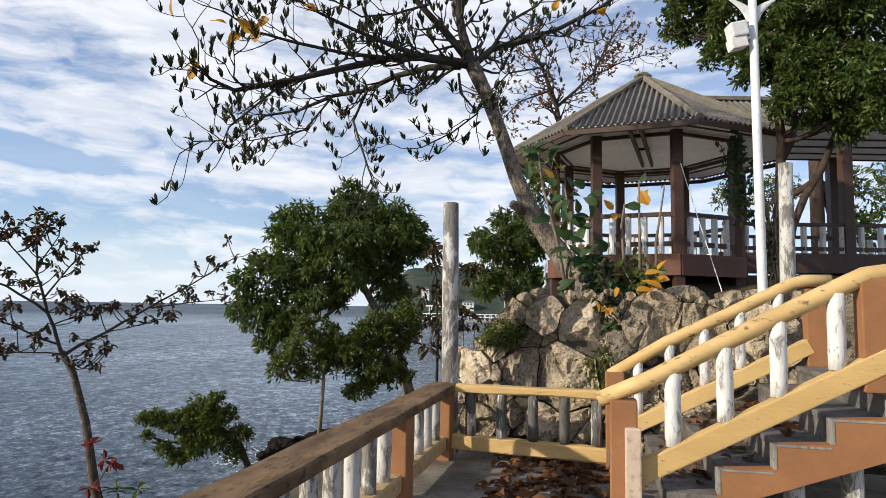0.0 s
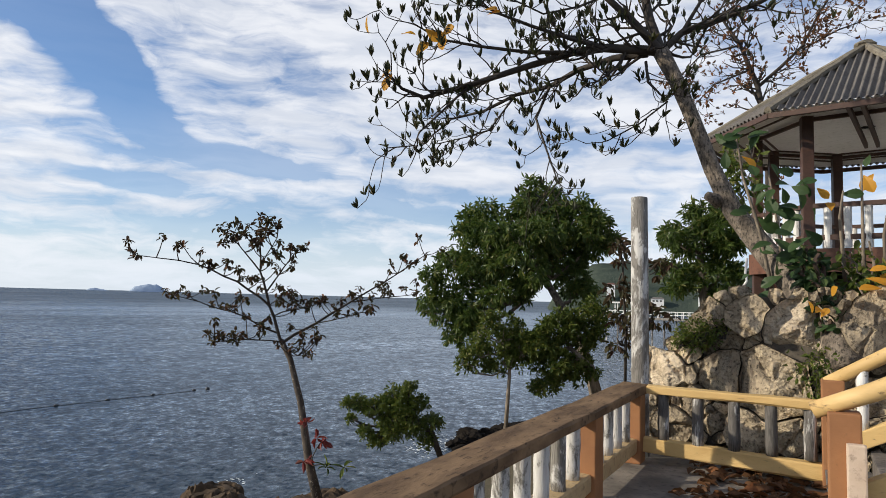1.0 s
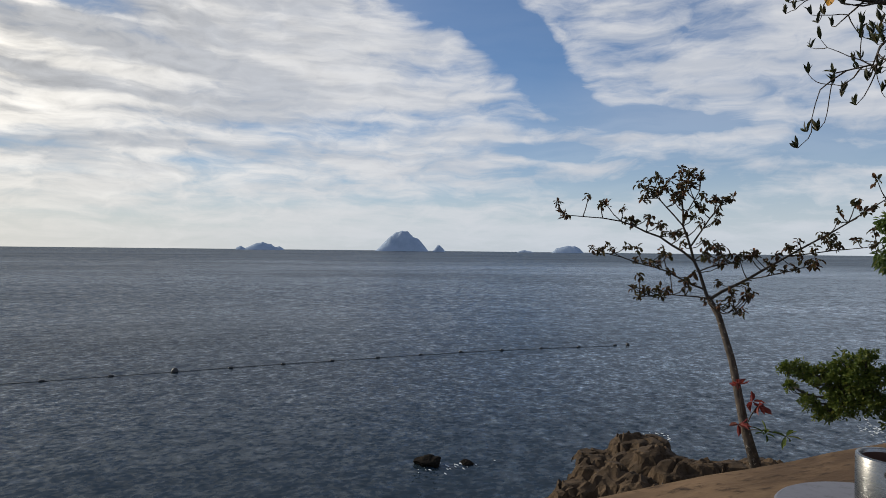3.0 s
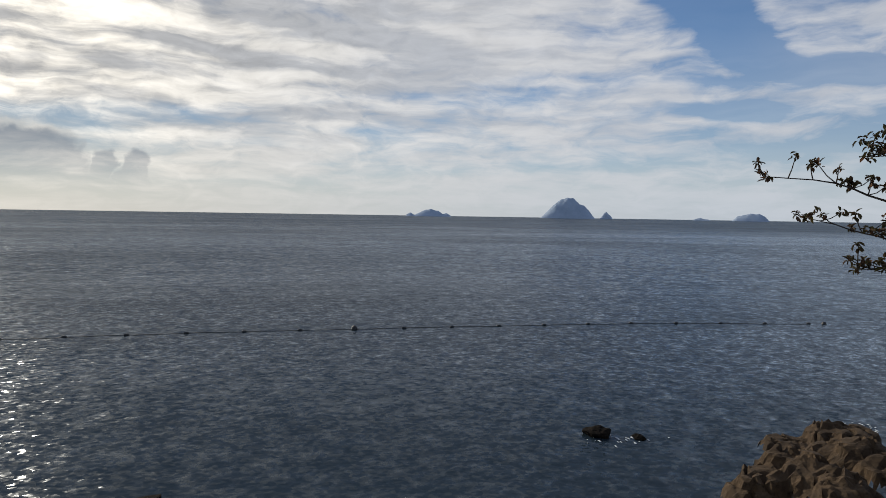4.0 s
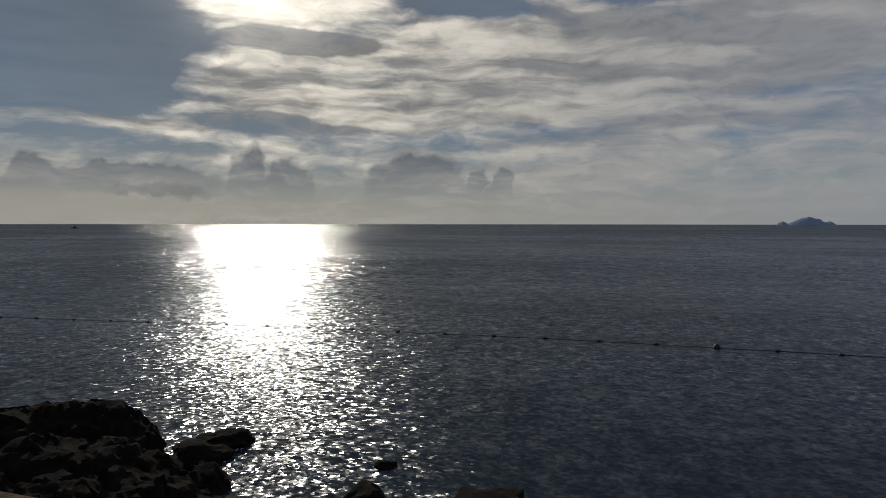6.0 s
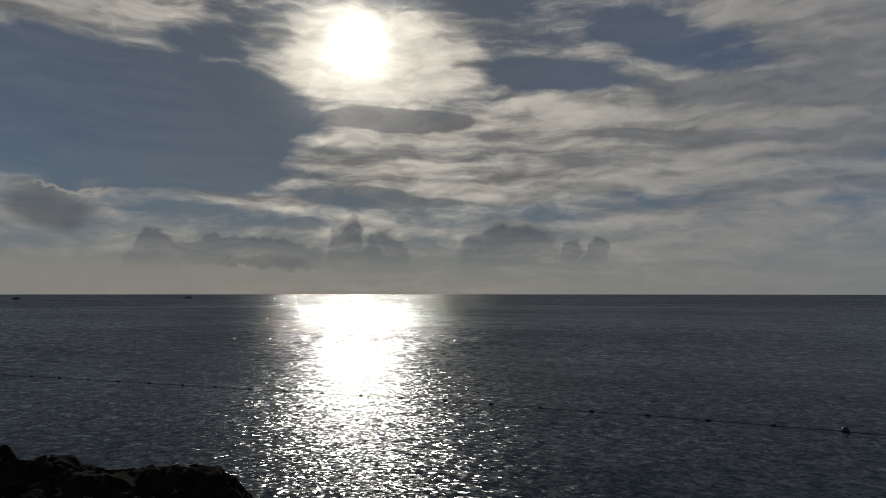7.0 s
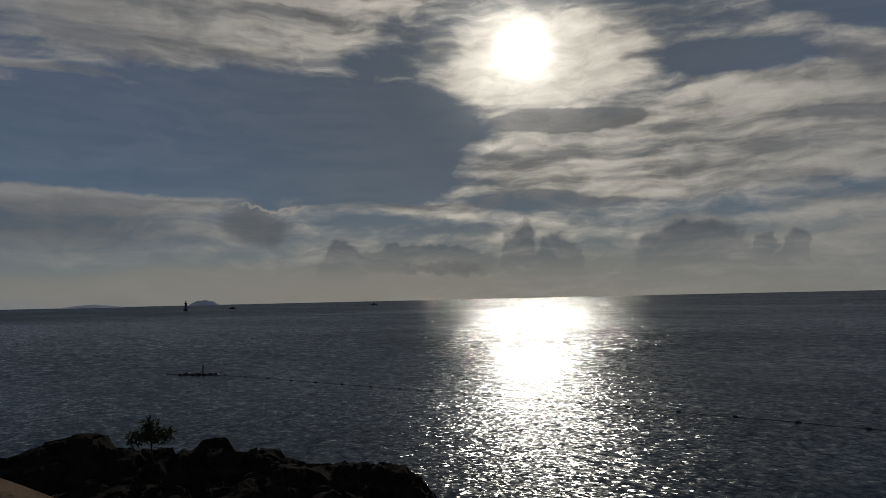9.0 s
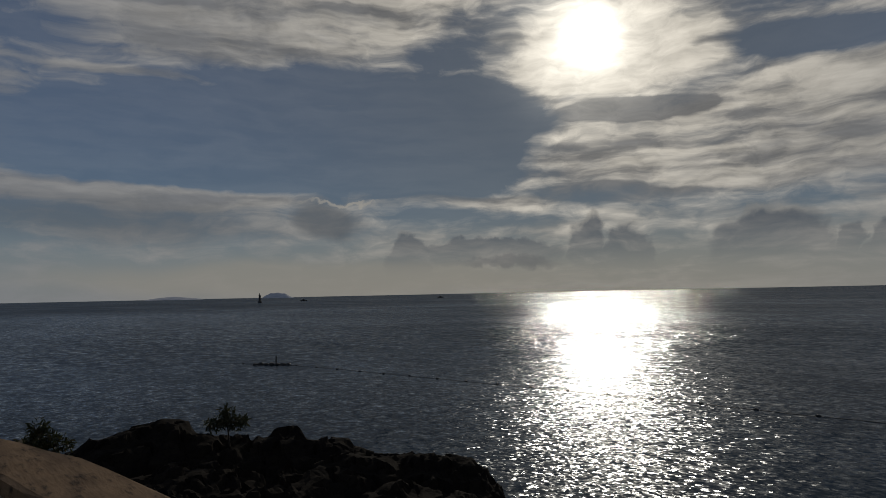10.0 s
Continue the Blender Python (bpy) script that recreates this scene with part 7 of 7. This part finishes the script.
WEST = [
    ((-13.28, -11.07, -5.90), (1.3, 1.1, 0.7)), ((-12.28, -11.29, -5.59), (1.4, 1.2, 0.7)),
    ((-13.57, -18.24, -4.92), (1.6, 1.6, 1.2)), ((-14.45, -17.56, -4.88), (1.5, 1.5, 1.2)), ((-14.97, -16.47, -4.79), (1.2, 1.2, 1.1)), ((-15.17, -15.60, -5.07), (0.8, 0.8, 0.9)), ((-12.07, -15.62, -5.02), (1.8, 1.6, 1.2)), ((-12.71, -14.46, -5.13), (1.7, 1.5, 1.1)), ((-13.55, -13.27, -5.29), (1.2, 1.1, 0.8)), ((-14.05, -12.44, -5.46), (1.0, 0.9, 0.7)), ((-10.88, -13.38, -5.15), (2.0, 1.6, 1.1)), ((-12.24, -12.16, -5.37), (1.6, 1.3, 0.8)), ((-12.06, -18.07, -4.55), (1.8, 1.7, 1.2)),
]
HEAD = [(Vector(at) - Vector((0, 0, 0.42)), size) for at, size in HEAD] + [(Vector(at) - Vector((0, 0, 0.12)), size) for at, size in WEST]
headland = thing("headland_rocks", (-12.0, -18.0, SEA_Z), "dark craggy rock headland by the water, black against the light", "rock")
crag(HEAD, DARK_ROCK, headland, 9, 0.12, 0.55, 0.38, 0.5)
leafy_tree("rock_plant", "small leafy plant on the dark headland rock", [(-9.44, -21.21, -3.57), (-9.36, -21.25, -2.56)], [0.03, 0.02],
           clumps_at(((-9.36, -21.25, -2.51), .34), ((-9.71, -21.09, -2.61), .28), ((-9.00, -21.39, -2.59), .26), ((-9.32, -21.26, -2.22), .16)), 0.15, 800, OLIVE, 16, 5, 0.1, bark=TWIG, category="plant")
leafy_tree("rock_plant", "small leafy plant beside the headland rock", [(-3.50, -16.33, -1.71), (-3.48, -16.34, -1.42)], [0.03, 0.02],
           clumps_at(((-3.45, -16.34, -1.41), .30), ((-3.75, -16.29, -1.57), .28), ((-3.25, -16.37, -1.56), .25), ((-3.37, -16.35, -1.17), .15)), 0.12, 900, OLIVE, 17, 5, 0.1, bark=TWIG, category="plant")


def build_foam(name, spots, seed):
    """Broken white foam lying on the water by rocks."""
    rng = random.Random(seed)
    bm = bmesh.new()
    for (x, y), w, l, turn, n in spots:
        for _ in range(n):
            u, v = rng.gauss(0, 0.5) * l, rng.gauss(0, 0.5) * w
            p = Vector((x + u * math.cos(turn) - v * math.sin(turn), y + u * math.sin(turn) + v * math.cos(turn), SEA_Z + 0.01))
            r = rng.uniform(0.012, 0.05)
            ring = [bm.verts.new(p + Vector((math.cos(a + turn) * r * 2.2 * rng.uniform(.5, 1.2), math.sin(a + turn) * r * rng.uniform(.5, 1.2), 0))) for a in [2 * math.pi * k / 7 for k in range(7)]]
            top = bm.verts.new(p + Vector((0, 0, r * 0.5)))
            for k in range(7):
                bm.faces.new((ring[k], ring[(k + 1) % 7], top))
    tagged(part(name, bm, FOAM), "broken white foam where waves meet the rocks", "foam", kind="stuff")


build_foam("foam", [((-18.79, 17.55, -5.50)[:2], 0.5, 1.2, 1.9, 60), ((-15.27, 28.61, -5.50)[:2], 1.2, 2.6, 2.2, 130), ((-16.28, 27.19, -5.50)[:2], 0.8, 2.0, 2.2, 80), ((-15.40, 2.42, -5.50)[:2], 0.35, 0.7, 1.5, 22), ((-19.14, 8.97, -5.50)[:2], 0.4, 1.2, 1.5, 24),
                    ((-15.95, -11.74, -5.50)[:2], 0.8, 1.6, 1.2, 70), ((-14.77, -12.63, -5.50)[:2], 0.7, 1.4, 1.2, 60), ((-16.26, -10.32, -5.50)[:2], 0.6, 1.4, 1.2, 40)], 5)


def build_buoys():
    line = [(-29.0, -66.0), (-32.0, -60.0), (-34.9, -41.4), (-37.9, -22.6), (-39.2, -8.0), (-39.6, 1.6), (-40.1, 20.0), (-38.6, 33.4)]
    root = thing("buoy_line", (-39.6, 1.6, SEA_Z), "rope of small dark floats across the swimming water", "buoy line")
    pts = []
    for a, b in zip(line, line[1:]):
        n = max(2, int(math.hypot(b[0] - a[0], b[1] - a[1]) / 1.0))
        pts += [Vector((a[0] + (b[0] - a[0]) * k / n, a[1] + (b[1] - a[1]) * k / n, SEA_Z + 0.015)) for k in range(n)]
    bm = bmesh.new()
    tube(bm, [p + noise.noise_vector(p * 0.3) * Vector((0.25, 0.1, 0)) for p in pts], 0.014, 5)
    part("rope", bm, BLACK, root)
    bm = bmesh.new()
    lathe(bm, [(0.008, -.15), (0.065, -.115), (0.080, 0), (0.065, .115), (0.008, .15)], seg=10)
    me = bpy.data.meshes.new("float")
    bm.to_mesh(me)
    bm.free()
    me.materials.append(BLACK)
    for k in range(0, len(pts), 3):
        share("float", me, Matrix.Translation(pts[k] + Vector((0, 0, 0.02))) @ Matrix.Rotation(radians(90), 4, "X"), root)
    for p, r in (((-39.6, 1.62, SEA_Z + 0.06), 0.20), ((-38.5, 33.4, SEA_Z + 0.03), 0.15)):
        bm = bmesh.new()
        lathe(bm, [(0.01, -r), (r * .8, -r * .6), (r, 0), (r * .8, r * .6), (r * .3, r * .95), (0.01, r)], p, 14)
        part("marker_float", bm, BLACK, root, "larger round dark float", smooth=True)


build_buoys()


def build_raft():
    at = Vector((-30.5, -62.5, SEA_Z))
    root = thing("raft", at, "low dark raft of floats with a short mast", "raft")
    d = Vector((-2.6, 3.2, 0)).normalized()
    for k in range(7):
        p = at + d * (k - 3) * 0.6
        bm = bmesh.new()
        boulder(bm, p + Vector((0, 0, 0.05)), (0.34, 0.30, 0.18 + 0.08 * (k % 2)), k, 2, 0.1)
        part("float", bm, BLACK, root)
    part("frame", beam(bmesh.new(), at - d * 2.0 + Vector((0, 0, .1)), at + d * 2.0 + Vector((0, 0, .1)), 0.14, 0.10), BLACK, root)
    bm = bmesh.new()
    tube(bm, [at + d * 0.5, at + d * 0.5 + Vector((0, 0, 0.95))], 0.07, 6)
    part("mast", bm, BLACK, root)


build_raft()


def build_beacon():
    at = Vector((-332, -728, SEA_Z))
    root = thing("channel_beacon", at, "dark navigation beacon standing far out in the water", "beacon")
    bm = bmesh.new()
    lathe(bm, [(2.6, 0), (2.6, 1.6), (1.3, 2.2), (1.2, 7.5), (1.7, 8.0), (1.7, 8.6), (0.7, 8.8), (0.6, 11), (0.1, 11.6)], at, 10)
    part("tower", bm, BLACK, root)


def build_boat(at, length):
    root = thing("fishing_boat", at, "small dark fishing boat far out", "boat", "far boats")
    at = Vector(at)
    side = Vector((at.y, -at.x, 0)).normalized()
    bm = bmesh.new()
    rows = []
    for k in range(7):
        t = k / 6 * 2 - 1
        w = 0.9 * (1 - t * t) ** 0.5 + 0.05
        c = at + side * t * length / 2 + Vector((0, 0, 0.5 * t * t))
        out = at.normalized()
        rows.append([bm.verts.new(c + out * w + Vector((0, 0, 1.0))), bm.verts.new(c + Vector((0, 0, -0.3))), bm.verts.new(c - out * w + Vector((0, 0, 1.0)))])
    for a, b in zip(rows, rows[1:]):
        bm.faces.new((a[0], a[1], b[1], b[0]))
        bm.faces.new((a[1], a[2], b[2], b[1]))
        bm.faces.new((a[2], a[0], b[0], b[2]))
    part("hull", bm, BLACK, root)
    part("cabin", box(bmesh.new(), at + Vector((-1.2, -1.0, 0.9)), at + Vector((1.2, 1.0, 2.6))), BLACK, root)


build_beacon()
build_boat((-425, -794, SEA_Z), 9)
build_boat((-640, -760, SEA_Z), 9)
